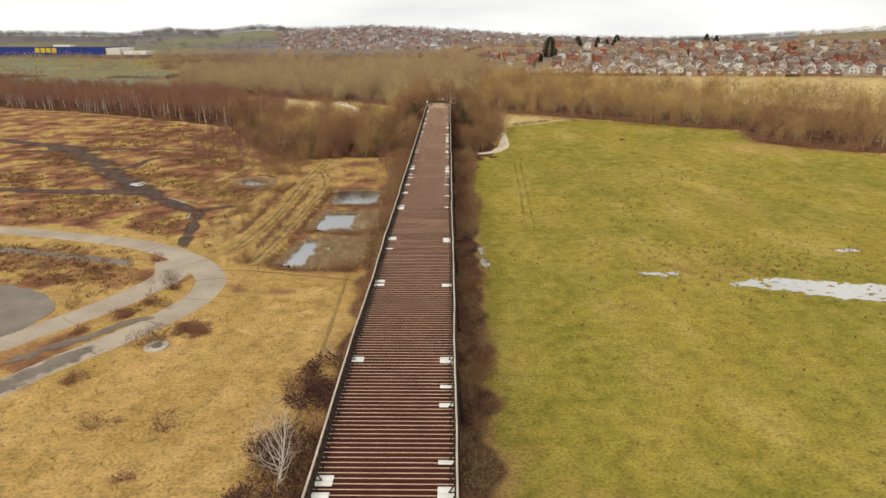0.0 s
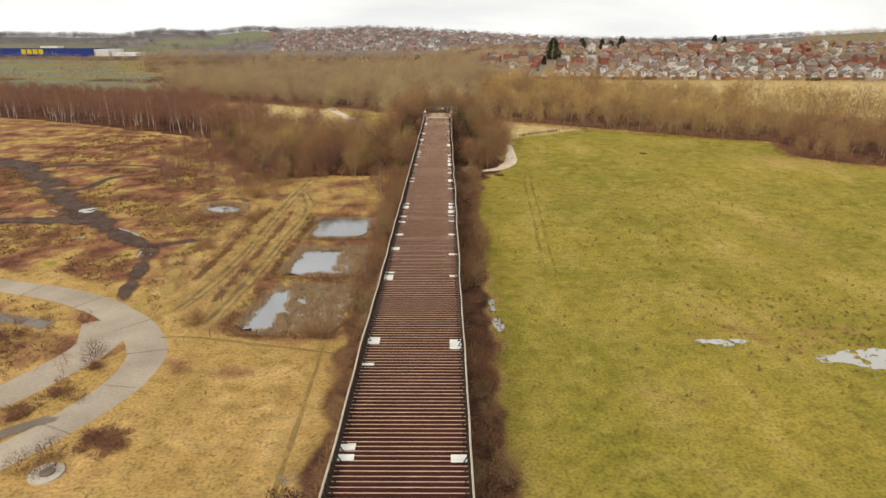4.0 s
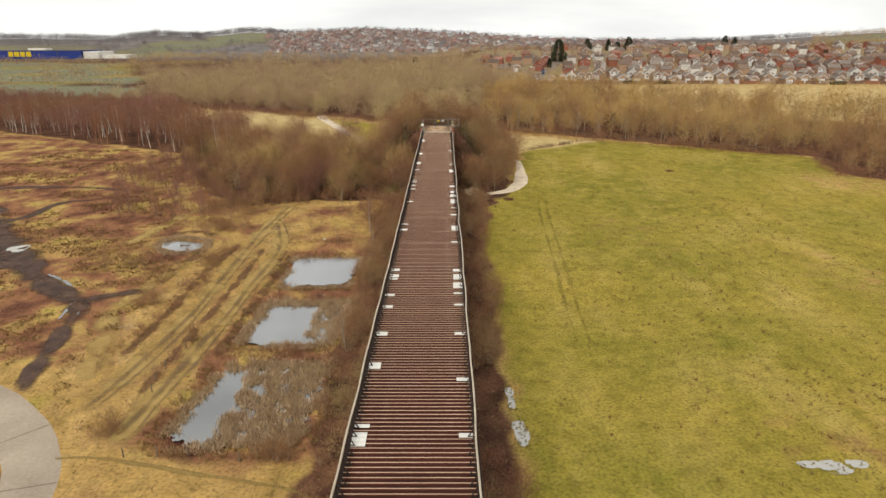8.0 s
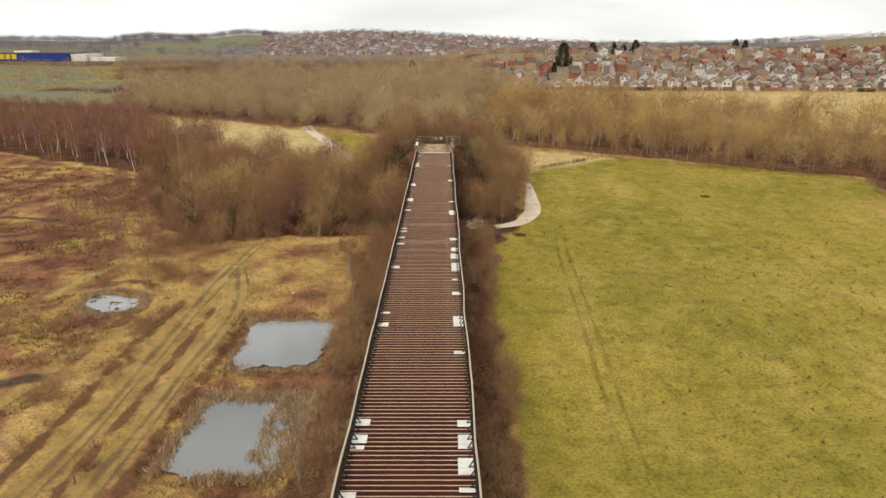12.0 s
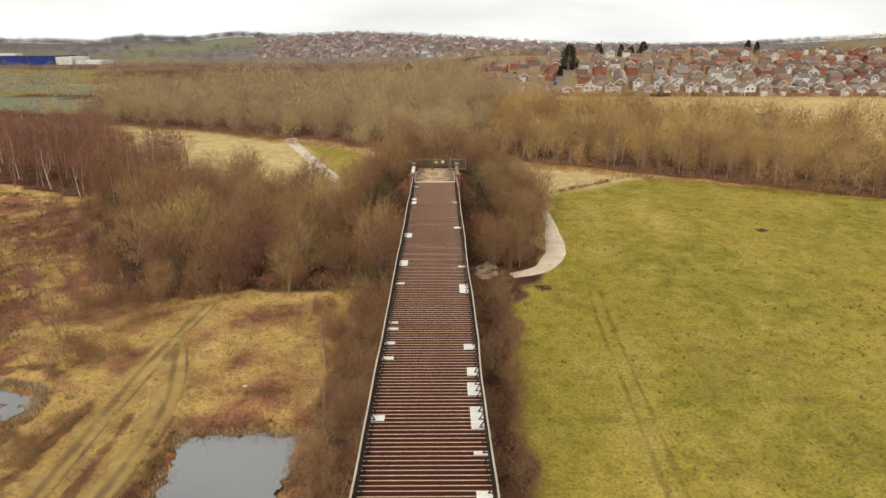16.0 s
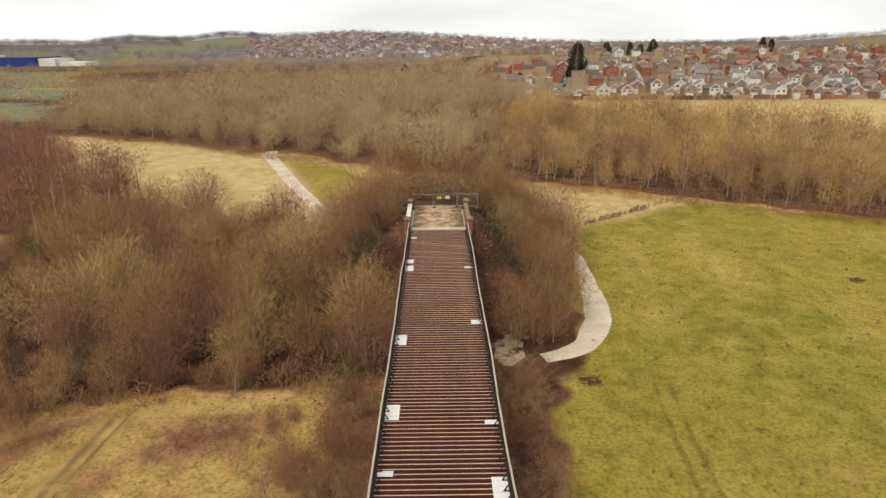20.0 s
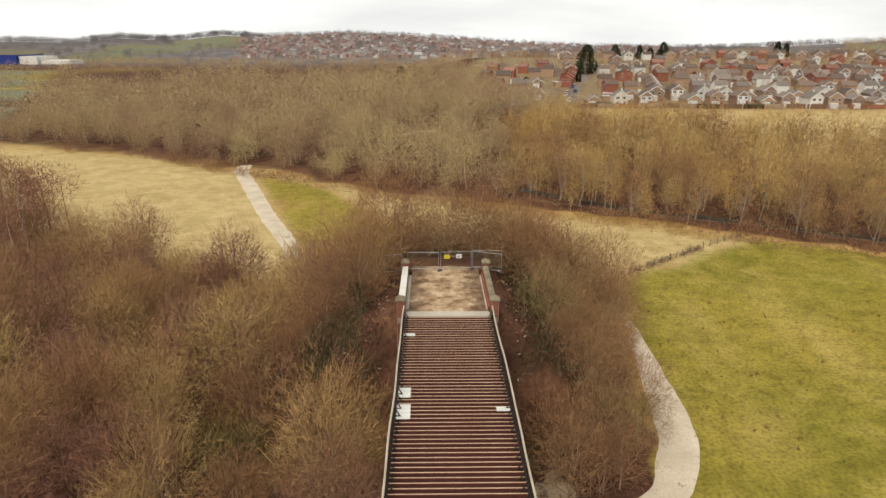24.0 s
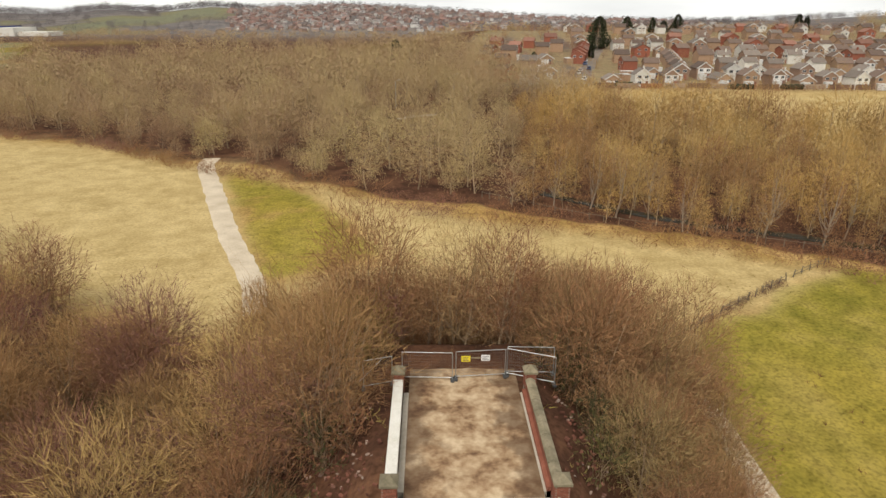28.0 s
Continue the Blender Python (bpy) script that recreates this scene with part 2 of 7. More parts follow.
M_TIMBER = worn("grey_timber", (0.10, 0.08, 0.06), (0.24, 0.20, 0.15), 2, 20, 0.9, 0, 0.01, 0.2)
BARK = [(0.0, (0.20, 0.13, 0.085)), (0.5, (0.36, 0.26, 0.165)), (1.0, (0.50, 0.38, 0.25))]
M_BARK = tinted("bark", BARK, 6, False)
M_WHITEBARK = worn("white_birch_bark", (0.36, 0.30, 0.24), (0.74, 0.68, 0.60), 1.5, 9, 0.85, 0, 0.0)
M_BIRCH = worn("birch_bark", (0.22, 0.17, 0.12), (0.46, 0.38, 0.29), 1.5, 9, 0.85, 0, 0.0)
TWIG = [(0.0, (0.29, 0.135, 0.115)), (0.25, (0.33, 0.162, 0.078)), (0.5, (0.42, 0.245, 0.105)), (0.8, (0.62, 0.43, 0.165)), (1.0, (0.64, 0.41, 0.135))]
M_TWIG = tinted("twigs", [(0.0, (0.27, 0.115, 0.065)), (0.5, (0.37, 0.195, 0.092)), (0.8, (0.44, 0.27, 0.13)), (1.0, (0.36, 0.26, 0.11))], 0.8, False, 0.4)
M_WOOD = tinted("woodland_twigs", TWIG, 0.25, True, 0.2)
M_FARTWIG = tinted("far_woodland_twigs", [(0.0, (0.33, 0.195, 0.12)), (0.5, (0.50, 0.35, 0.195)), (1.0, (0.62, 0.49, 0.23))], 0.25, True, 0.12)
M_STEM = tinted("woodland_stems", [(0.0, (0.26, 0.18, 0.12)), (1.0, (0.52, 0.40, 0.26))], 0.8, True, 0.4)
M_IVY = tinted("ivy_and_gorse", [(0.0, (0.045, 0.05, 0.02)), (0.6, (0.12, 0.11, 0.035)), (1.0, (0.26, 0.20, 0.04))], 0.8, True, 0.45)
M_FIR = tinted("conifer_foliage", [(0.0, (0.02, 0.035, 0.018)), (1.0, (0.05, 0.07, 0.03))], 1.0, False, 0.4)
M_REED = tinted("dry_reeds", [(0.0, (0.38, 0.25, 0.13)), (0.6, (0.58, 0.41, 0.24)), (1.0, (0.80, 0.62, 0.40))], 1.0, True, 0.3)
M_TUFT = tinted("grass_tufts", [(0.0, (0.15, 0.145, 0.028)), (0.4, (0.26, 0.215, 0.05)), (0.7, (0.38, 0.28, 0.09)), (1.0, (0.19, 0.085, 0.04))], 0.3, True, 0.25)

# ---- the lie of the land ----
def smooth(a, b, x):
    t = np.clip((x - a) / (b - a), 0, 1)
    return t * t * (3 - 2 * t)


def hump(x, y, cx, cy, sx, sy):
    return np.exp(-0.5 * (((x - cx) / sx) ** 2 + ((y - cy) / sy) ** 2))


def inside(x, y, poly):
    """Which of the places lie in a polygon."""
    x, y = np.asarray(x, float), np.asarray(y, float)
    hit = np.zeros(x.shape, bool)
    for (x0, y0), (x1, y1) in zip(poly, poly[1:] + poly[:1]):
        if y0 != y1:
            hit ^= ((y0 > y) != (y1 > y)) & (x < (x1 - x0) * (y - y0) / (y1 - y0) + x0)
    return hit


def waves(x, y, seed, size):
    """Soft irregular noise from -1 to 1, with swells of about the given size."""
    g = np.random.RandomState(seed)
    out = 0
    for k in range(7):
        a, p, s = g.uniform(0, 6.28), g.uniform(0, 6.28), size * g.uniform(0.6, 1.7)
        out = out + np.sin((np.cos(a) * x + np.sin(a) * y) * 6.28 / s + p)
    return out / 3.6


PONDS = [
    [(-29, 116), (-28.8, 124), (-28.4, 131), (-26, 133.2), (-17, 133.2), (-13.6, 130), (-13.4, 122), (-15.4, 116), (-22, 114.8)],
    [(-28.2, 141), (-28, 148), (-27.8, 153.2), (-25.6, 154.8), (-15.8, 154.8), (-13.9, 153), (-13.6, 146), (-15.4, 139.6), (-21, 138.8), (-26.4, 139.2)],
    [(-27.2, 161.2), (-27.4, 168), (-28.2, 174.4), (-26.4, 176.4), (-16.4, 176.4), (-14.3, 174.4), (-14.6, 167), (-15.6, 161.6), (-21, 160.6)],
]
POOL = [(-57.6, 180.2), (-57.4, 184.6), (-54, 185.6), (-51, 184.8), (-47.6, 182.8), (-46.6, 177.8), (-51.4, 175.8), (-55, 177.4)]
POND_Z = [-0.25, -0.2, 0.35]


# the skyline of the far hills, from west to east
RIDGE_X = [-3400, -1500, -1080, -940, -830, -715, -660, -594, -484, -416, -347, -211, -46, 131, 295, 432, 570, 3400]
RIDGE_Z = [40, 44, 45, 44, 41, 53, 49, 48, 60, 55, 59, 65, 59, 48, 39, 35, 33, 33]


def lie(x, y):
    """The height of the ground."""
    x, y = np.asarray(x, float), np.asarray(y, float)
    near = 0.046 * np.clip(y - 150, 0, 150)
    right = near + 0.072 * np.clip(y - 300, 0, 340) - 15 * smooth(690, 960, y)
    left = near + 0.012 * np.clip(y - 300, 0, 700)
    k = smooth(-60, 40, x)
    z = left * (1 - k) + right * k
    crest = np.interp(x * 1715 / np.maximum(y, 1100), RIDGE_X, RIDGE_Z)
    z = z + (crest - 15.5) * smooth(1120, 1740, y) + 40 * hump(x, y, 900, 1120, 310, 260) + 0.12 * waves(x, y, 3, 30)
    # the old railway embankment behind the end of the viaduct
    side = np.abs(x) - 5.2 - 0.8 * waves(x, y, 5, 14)
    ends = np.maximum((231.0 - y) * 4.0, (y - 247) * 0.8)
    far = np.maximum(np.maximum(side, ends), 0) + 0.3 * np.minimum(np.maximum(side, 0), np.maximum(ends, 0))
    z = np.maximum(z, 17.75 - 0.95 * far)
    for p, pz in zip(PONDS, POND_Z):
        cx, cy = np.mean([q[0] for q in p]), np.mean([q[1] for q in p])
        d = np.maximum(np.abs(x - cx) / 6.8, np.abs(y - cy) / 8.6)
        z = np.where(d < 1.5, np.minimum(z, pz - 0.6 + 0.75 * smooth(0.75, 1.35, d) + 0.3 * np.maximum(d - 1.25, 0) * 12), z)
    return z


WOOD_NEAR = [(-8, 206), (-15, 213), (-38, 212), (-47, 208), (-60, 220), (-72, 240), (-84, 262), (-96, 292), (-80, 296), (-58, 284), (-38, 270), (-24, 266), (-6, 268), (-6, 250), (-7, 226)]
SCRUB = [(-46, 208), (-55, 194), (-74, 198), (-90, 228), (-94, 262), (-84, 262), (-72, 240), (-60, 220)]
WOOD_MOUND = [(-7, 247), (7, 247), (7, 229), (8, 217), (17, 223), (20, 232), (22.5, 247), (24, 258), (20, 270), (0, 273), (-24, 268)]
WOOD_BIRCH = [(-66, 258), (-120, 284), (-171, 308), (-230, 331), (-330, 360), (-360, 420), (-240, 410), (-150, 378), (-120, 345), (-92, 312), (-70, 292)]
WOOD_RIGHT = [(14, 313), (38, 304), (58, 295), (84, 281), (105, 269), (124, 264), (118, 242), (126, 234), (155, 219), (260, 195), (330, 225), (255, 275), (185, 318), (120, 342), (60, 368), (20, 385)]
WOOD_FAR = [(14, 313), (-9, 323), (-31, 340), (-50, 357), (-62, 356), (-95, 378), (-125, 389), (-235, 440), (-330, 470), (-260, 560), (-170, 640), (-60, 690), (30, 560), (34, 470), (46, 432), (50, 380), (20, 385)]
MEADOW = [(-120, 345), (-150, 378), (-235, 425), (-125, 387), (-95, 376), (-62, 354), (-50, 355), (-31, 337), (-9, 318), (14, 307), (38, 298), (58, 289.5), (28, 271), (20, 272), (0, 275), (-24, 268), (-58, 286), (-96, 296)]
LAWN = [(-52, 352), (-26, 284), (-8, 292), (-14, 308), (-30, 333)]
YELLOW_FIELD = [(52, 372), (125, 345), (190, 320), (262, 278), (330, 300), (340, 415), (200, 433), (60, 436), (44, 420)]
ESTATE = [(16, 440), (200, 434), (420, 420), (600, 560), (560, 760), (60, 740), (20, 600)]
GREEN_FIELD = [(3, -300), (400, -300), (400, 190), (155, 216), (118, 240), (124, 262), (84, 279), (58, 291.5), (28, 270), (26, 258), (21, 232), (14, 218), (10.5, 180), (9, 120), (8, 40)]
STRIP_RIGHT = [(3, 10), (8, 10), (8.8, 60), (9, 110), (9.8, 150), (11, 190), (14, 216), (3, 216)]
STRIP_LEFT = [(-3, 48), (-9, 48), (-11, 70), (-11.5, 107), (-13, 134), (-13, 160), (-14, 190), (-12, 208), (-3, 208)]
PASTURES = [
    [(-590, 1240), (-500, 1240), (-545, 1335), (-650, 1335)],
    [(-575, 1347), (-430, 1335), (-475, 1480), (-640, 1490)],
    [(-480, 1436), (-352, 1420), (-440, 1700), (-600, 1690)],
    [(-580, 1150), (-390, 1150), (-405, 1222), (-600, 1228)],
    [(-980, 1330), (-680, 1320), (-690, 1410), (-980, 1420)],
    [(-620, 816), (-375, 775), (-395, 865), (-620, 915)],
    [(-540, 696), (-295, 655), (-330, 742), (-540, 790)],
    [(-440, 592), (-236, 556), (-264, 628), (-440, 672)],
    [(-330, 466), (-186, 444), (-216, 520), (-340, 560)],
    [(265, 855), (360, 845), (390, 945), (285, 955)],
    [(560, 1010), (760, 990), (800, 1090), (600, 1110)],
]
HEATH = [(-48, 128), (-70, 140), (-120, 145), (-400, 150), (-400, 345), (-230, 330), (-171, 307), (-120, 283), (-80, 256), (-62, 200), (-48, 180)]


def axis(lo, hi, step, far_lo, far_hi):
    a = list(np.arange(lo, hi + 0.01, step))
    s = step
    while a[-1] < far_hi:
        s = min(s * 1.07, 90)
        a.append(a[-1] + s)
    s = step
    while a[0] > far_lo:
        s = min(s * 1.07, 90)
        a.insert(0, a[0] - s)
    return np.array(a)


def outward(v, f):
    """Turns the twigs of a crown to face away from its heart, and gives them the crown's rounded normals."""
    if not len(v):
        return v, f, v
    heart = np.array((0, 0, 0.38 * v[:, 2].max()))
    nrm = v - heart
    nrm = nrm / (np.linalg.norm(nrm, axis=1)[:, None] + 1e-9)
    face = np.cross(v[f[:, 1]] - v[f[:, 0]], v[f[:, 2]] - v[f[:, 0]])
    back = (face * nrm[f].mean(1)).sum(1) < 0
    f = np.where(back[:, None], f[:, ::-1], f)
    return v, f, nrm


def raw_mesh(name, verts, faces, mat, tint=None, smooth_faces=False, normals=None):
    """A mesh from arrays of places and of equal-sided faces."""
    me = bpy.data.meshes.new(name)
    verts, faces = np.asarray(verts, np.float32), np.asarray(faces, np.int32)
    k = faces.shape[1]
    me.vertices.add(len(verts))
    me.vertices.foreach_set("co", verts.ravel())
    me.loops.add(faces.size)
    me.loops.foreach_set("vertex_index", faces.ravel())
    me.polygons.add(len(faces))
    me.polygons.foreach_set("loop_start", np.arange(0, faces.size, k, dtype=np.int32))
    me.polygons.foreach_set("use_smooth", np.full(len(faces), smooth_faces))
    if tint is not None:
        at = me.attributes.new("tint", "FLOAT", "POINT")
        at.data.foreach_set("value", np.asarray(tint, np.float32))
    me.materials.append(mat)
    me.update(calc_edges=True)
    if normals is not None:
        cn = me.attributes.new("custom_normal", "FLOAT_VECTOR", "POINT")
        cn.data.foreach_set("vector", np.ascontiguousarray(normals, np.float32).ravel())
    return me


gx, gy = axis(-112, 112, 1.5, -3400, 3400), axis(20, 320, 1.5, -400, 4600)
GX, GY = np.meshgrid(gx, gy)
GZ = lie(GX, GY)
nx, ny = len(gx), len(gy)
idx = np.arange(nx * ny).reshape(ny, nx)
quads = np.stack([idx[:-1, :-1], idx[:-1, 1:], idx[1:, 1:], idx[1:, :-1]], -1).reshape(-1, 4)


def ground_material():
    m, n, l, b = material("meadow_ground", 0.97)
    b.inputs["Specular IOR Level"].default_value = 0.05
    big, mid, fine = noise_node(n, l, 0.035, 4), noise_node(n, l, 0.22, 5), noise_node(n, l, 2.6, 4)
    flow = noise_node(n, l, 0.12, 6, "Object", (1.0, 0.35, 1.0))

    def tone(fac, *stops):
        r = ramp(n, stops)
        l.new(fac, r.inputs["Fac"])
        return r.outputs[0]

    swell = n.new("ShaderNodeMapRange")
    swell.inputs[1].default_value, swell.inputs[2].default_value = 0.38, 0.62
    l.new(big, swell.inputs[0])
    big = swell.outputs[0]
    green = mix(n, l, big, tone(mid, (0.3, (0.185, 0.165, 0.027)), (0.52, (0.24, 0.203, 0.036)), (0.72, (0.32, 0.255, 0.062))), tone(flow, (0.33, (0.25, 0.20, 0.036)), (0.5, (0.31, 0.24, 0.048)), (0.7, (0.39, 0.295, 0.085))))
    straw = mix(n, l, big, tone(mid, (0.30, (0.29, 0.18, 0.065)), (0.45, (0.40, 0.26, 0.09)), (0.65, (0.52, 0.35, 0.145))), tone(flow, (0.35, (0.32, 0.21, 0.065)), (0.5, (0.40, 0.258, 0.09)), (0.68, (0.47, 0.30, 0.12))))
    rough = noise_node(n, l, 0.14, 9)
    heath = tone(rough, (0.34, (0.12, 0.052, 0.034)), (0.44, (0.225, 0.105, 0.058)), (0.51, (0.27, 0.135, 0.068)), (0.57, (0.36, 0.225, 0.085)), (0.64, (0.43, 0.30, 0.10)), (0.71, (0.27, 0.22, 0.04)))
    litter = tone(mid, (0.35, (0.06, 0.03, 0.021)), (0.65, (0.145, 0.073, 0.043)))
    pale = tone(mid, (0.3, (0.45, 0.345, 0.165)), (0.65, (0.57, 0.45, 0.235)))
    at = n.new("ShaderNodeAttribute")
    at.attribute_name = "cover"
    sp = n.new("ShaderNodeSeparateColor")
    l.new(at.outputs["Color"], sp.inputs[0])
    c = straw
    for k, other in ((0, green), (1, heath), (2, litter)):
        add = n.new("ShaderNodeMath")
        add.operation = "ADD"
        l.new(sp.outputs[k], add.inputs[0])
        wob = n.new("ShaderNodeMapRange")
        wob.inputs[3].default_value, wob.inputs[4].default_value = -0.35, 0.35
        l.new(mid, wob.inputs[0])
        l.new(wob.outputs[0], add.inputs[1])
        st = n.new("ShaderNodeMapRange")
        st.interpolation_type = "SMOOTHSTEP"
        st.inputs[1].default_value, st.inputs[2].default_value = 0.33, 0.67
        l.new(add.outputs[0], st.inputs[0])
        c = mix(n, l, st.outputs[0], c, other)
    # Grey-blue tone: aerial haze put into the far ground, paving grey in the estate.
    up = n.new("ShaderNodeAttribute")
    up.attribute_name = "haze_paving_grey"
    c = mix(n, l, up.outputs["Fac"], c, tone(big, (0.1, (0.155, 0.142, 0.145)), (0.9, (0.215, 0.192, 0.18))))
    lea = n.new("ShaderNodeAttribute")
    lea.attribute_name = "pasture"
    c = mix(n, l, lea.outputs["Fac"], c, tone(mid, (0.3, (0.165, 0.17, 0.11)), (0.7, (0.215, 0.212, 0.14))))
    lump = noise_node(n, l, 0.5, 8)
    c = mix(n, l, 1.0, c, tone(lump, (0.32, (0.80, 0.79, 0.77)), (0.5, (1.0, 1.0, 1.0)), (0.68, (1.14, 1.12, 1.08))), "MULTIPLY")
    c = mix(n, l, 1.0, c, tone(fine, (0.3, (0.64, 0.63, 0.61)), (0.5, (1.0, 1.0, 1.0)), (0.7, (1.24, 1.22, 1.16))), "MULTIPLY")
    pale = mix(n, l, 1.0, pale, tone(lump, (0.3, (0.9, 0.88, 0.82)), (0.7, (1.05, 1.05, 1.04))), "MULTIPLY")
    pale = mix(n, l, 1.0, pale, tone(fine, (0.3, (0.8, 0.78, 0.74)), (0.7, (1.14, 1.13, 1.1))), "MULTIPLY")
    c = mix(n, l, at.outputs["Alpha"], c, pale)
    l.new(c, b.inputs["Base Color"])
    bump(n, l, b, fine, 0.45, 0.1)
    return m


ground_mesh = raw_mesh("ground", np.stack([GX, GY, GZ], -1).reshape(-1, 3), quads, ground_material(), None, True)
fx, fy = GX.ravel(), GY.ravel()
jx, jy = fx + 1.6 * waves(fx, fy, 11, 9), fy + 1.6 * waves(fx, fy, 12, 9)
cover = np.zeros((fx.size, 4), np.float32)
cover[:, 0] = np.where(inside(jx, jy, GREEN_FIELD), 0.84 + 0.3 * waves(fx, fy, 21, 60), 0)
cover[:, 0] = np.where(inside(jx, jy, LAWN), 0.66 + 0.12 * waves(fx, fy, 28, 12), cover[:, 0])
cover[:, 0] = np.where((fy > 20) & (fy < 128) & (fx < -4) & (fx > -100), 0.05 + 0.2 * waves(fx, fy, 22, 40), cover[:, 0])
cover[:, 0] = np.where(inside(fx, fy, ESTATE), 0.45, cover[:, 0])
cover[:, 1] = np.where(inside(jx, jy, HEATH), 0.84 + 0.14 * smooth(185, 215, fy) + 0.3 * waves(fx, fy, 23, 38) + 0.2 * waves(fx, fy, 26, 11), 0)
cover[:, 0] = np.where(inside(jx, jy, HEATH), 0.1 + 0.75 * waves(fx, fy, 27, 30), cover[:, 0])
cover[:, 1] = np.where((fx < -5) & (fx > -50) & (fy > 100) & (fy < 210), 0.36 + 0.24 * waves(fx, fy, 25, 13) + 0.14 * waves(fx, fy, 30, 5) + 0.13 * smooth(178, 190, fy), cover[:, 1])
cover[:, 1] = np.where((fx < -46) & (fy < 128) & (fy > 70), 0.55 + 0.35 * waves(fx, fy, 24, 24), cover[:, 1])
cover[:, 1] = np.where(inside(fx, fy, GREEN_FIELD), 0.42 * hump(fx, fy, 55, 116, 26, 13) + 0.3 * hump(fx, fy, 30, 96, 10, 4), cover[:, 1])
far_country = (fy > 470) & ~inside(fx, fy, ESTATE)
cover[:, 0] = np.where(far_country, 0.5 + 0.75 * waves(fx, fy, 31, 260), cover[:, 0])
cover[:, 2] = np.where(far_country, 0.75 + 0.3 * waves(fx, fy, 32, 200), 0)
for w in PASTURES:
    cover[:, 2] = np.where(inside(fx, fy, w), 0, cover[:, 2])
    cover[:, 0] = np.where(inside(fx, fy, w), 1.0, cover[:, 0])
cover[:, 1] = np.where(inside(jx, jy, SCRUB), 0.8, cover[:, 1])
for w in (WOOD_NEAR, WOOD_MOUND, WOOD_BIRCH, WOOD_RIGHT, WOOD_FAR, STRIP_LEFT, STRIP_RIGHT):
    cover[:, 2] = np.where(inside(jx, jy, w), 1.0, cover[:, 2])
cover[:, 2] = np.where((np.abs(fx) < 20) & (fy > 216) & (fy < 272), 1.0, cover[:, 2])
cover[:, 2] = np.where(inside(fx, fy, ESTATE), 0.34 + 0.35 * waves(fx, fy, 33, 25), cover[:, 2])
for p in PONDS:
    cx, cy = np.mean([q[0] for q in p]), np.mean([q[1] for q in p])
    cover[:, 1] = np.maximum(cover[:, 1], 1.0 * (np.maximum(np.abs(fx - cx) / 9.0, np.abs(fy - cy) / 11.0) < 1))
for w in (MEADOW, YELLOW_FIELD):
    cover[:, 3] = np.where(inside(jx, jy, w) & ~inside(fx, fy, LAWN), 0.92, cover[:, 3])
# Grows with distance, as haze painted into the ground colour.
haze_paving_grey = np.where(far_country, smooth(860, 1220, fy), 0).astype(np.float32)
haze_paving_grey = np.where(inside(fx, fy, ESTATE), 0.5, haze_paving_grey)
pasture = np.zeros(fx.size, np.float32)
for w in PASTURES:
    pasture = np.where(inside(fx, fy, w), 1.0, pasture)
    haze_paving_grey = np.where(inside(fx, fy, w), 0.0, haze_paving_grey)
up_at = ground_mesh.attributes.new("haze_paving_grey", "FLOAT", "POINT")
up_at.data.foreach_set("value", haze_paving_grey.astype(np.float32))
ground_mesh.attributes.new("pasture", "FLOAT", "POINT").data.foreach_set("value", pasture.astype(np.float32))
cover = np.clip(cover, 0, 1).reshape(ny, nx, 4)
for _ in range(3):
    pad = np.pad(cover, ((1, 1), (1, 1), (0, 0)), "edge")
    cover = (pad[:-2, 1:-1] + pad[2:, 1:-1] + pad[1:-1, :-2] + pad[1:-1, 2:] + 2 * pad[1:-1, 1:-1]) / 6
at = ground_mesh.attributes.new("cover", "FLOAT_COLOR", "POINT")
at.data.foreach_set("color", np.ascontiguousarray(cover, np.float32).ravel())
ground = tagged(new("ground", ground_mesh), "rough winter grassland of green, straw and heather patches", "ground", kind="structure")


# ---- helpers for things and parts ----
def finish(bm, name, mats, smooth_faces=False):
    me = bpy.data.meshes.new(name)
    bm.normal_update()
    bm.to_mesh(me)
    bm.free()
    for m in (mats if isinstance(mats, (list, tuple)) else [mats]):
        me.materials.append(m)
    if smooth_faces:
        for p in me.polygons:
            p.use_smooth = True
    return me


def part(name, bm, mats, parent, label=""):
    """Links a bmesh, or a finished mesh, as one mesh object under a thing or a part."""
    me = bm if isinstance(bm, bpy.types.Mesh) else finish(bm, name, mats)
    ob = new(name, me)
    ob.parent = parent
    return tagged(ob, label)


def thing(name, label, category, m=None, group="", kind=""):
    ob = new(name)
    ob.empty_display_size = 0.2
    if m is not None:
        ob.matrix_basis = m
    return tagged(ob, label, category, group, kind)


def box(bm, x0, y0, z0, x1, y1, z1, bevel=0.0, mi=0):
    vs = [bm.verts.new(p) for p in ((x0, y0, z0), (x1, y0, z0), (x1, y1, z0), (x0, y1, z0), (x0, y0, z1), (x1, y0, z1), (x1, y1, z1), (x0, y1, z1))]
    fs = [bm.faces.new([vs[i] for i in q]) for q in ((3, 2, 1, 0), (4, 5, 6, 7), (0, 1, 5, 4), (1, 2, 6, 5), (2, 3, 7, 6), (3, 0, 4, 7))]
    for f in fs:
        f.material_index = mi
    if bevel:
        bmesh.ops.bevel(bm, geom=list({e for f in fs for e in f.edges}), offset=bevel, segments=1, affect="EDGES")
    return bm


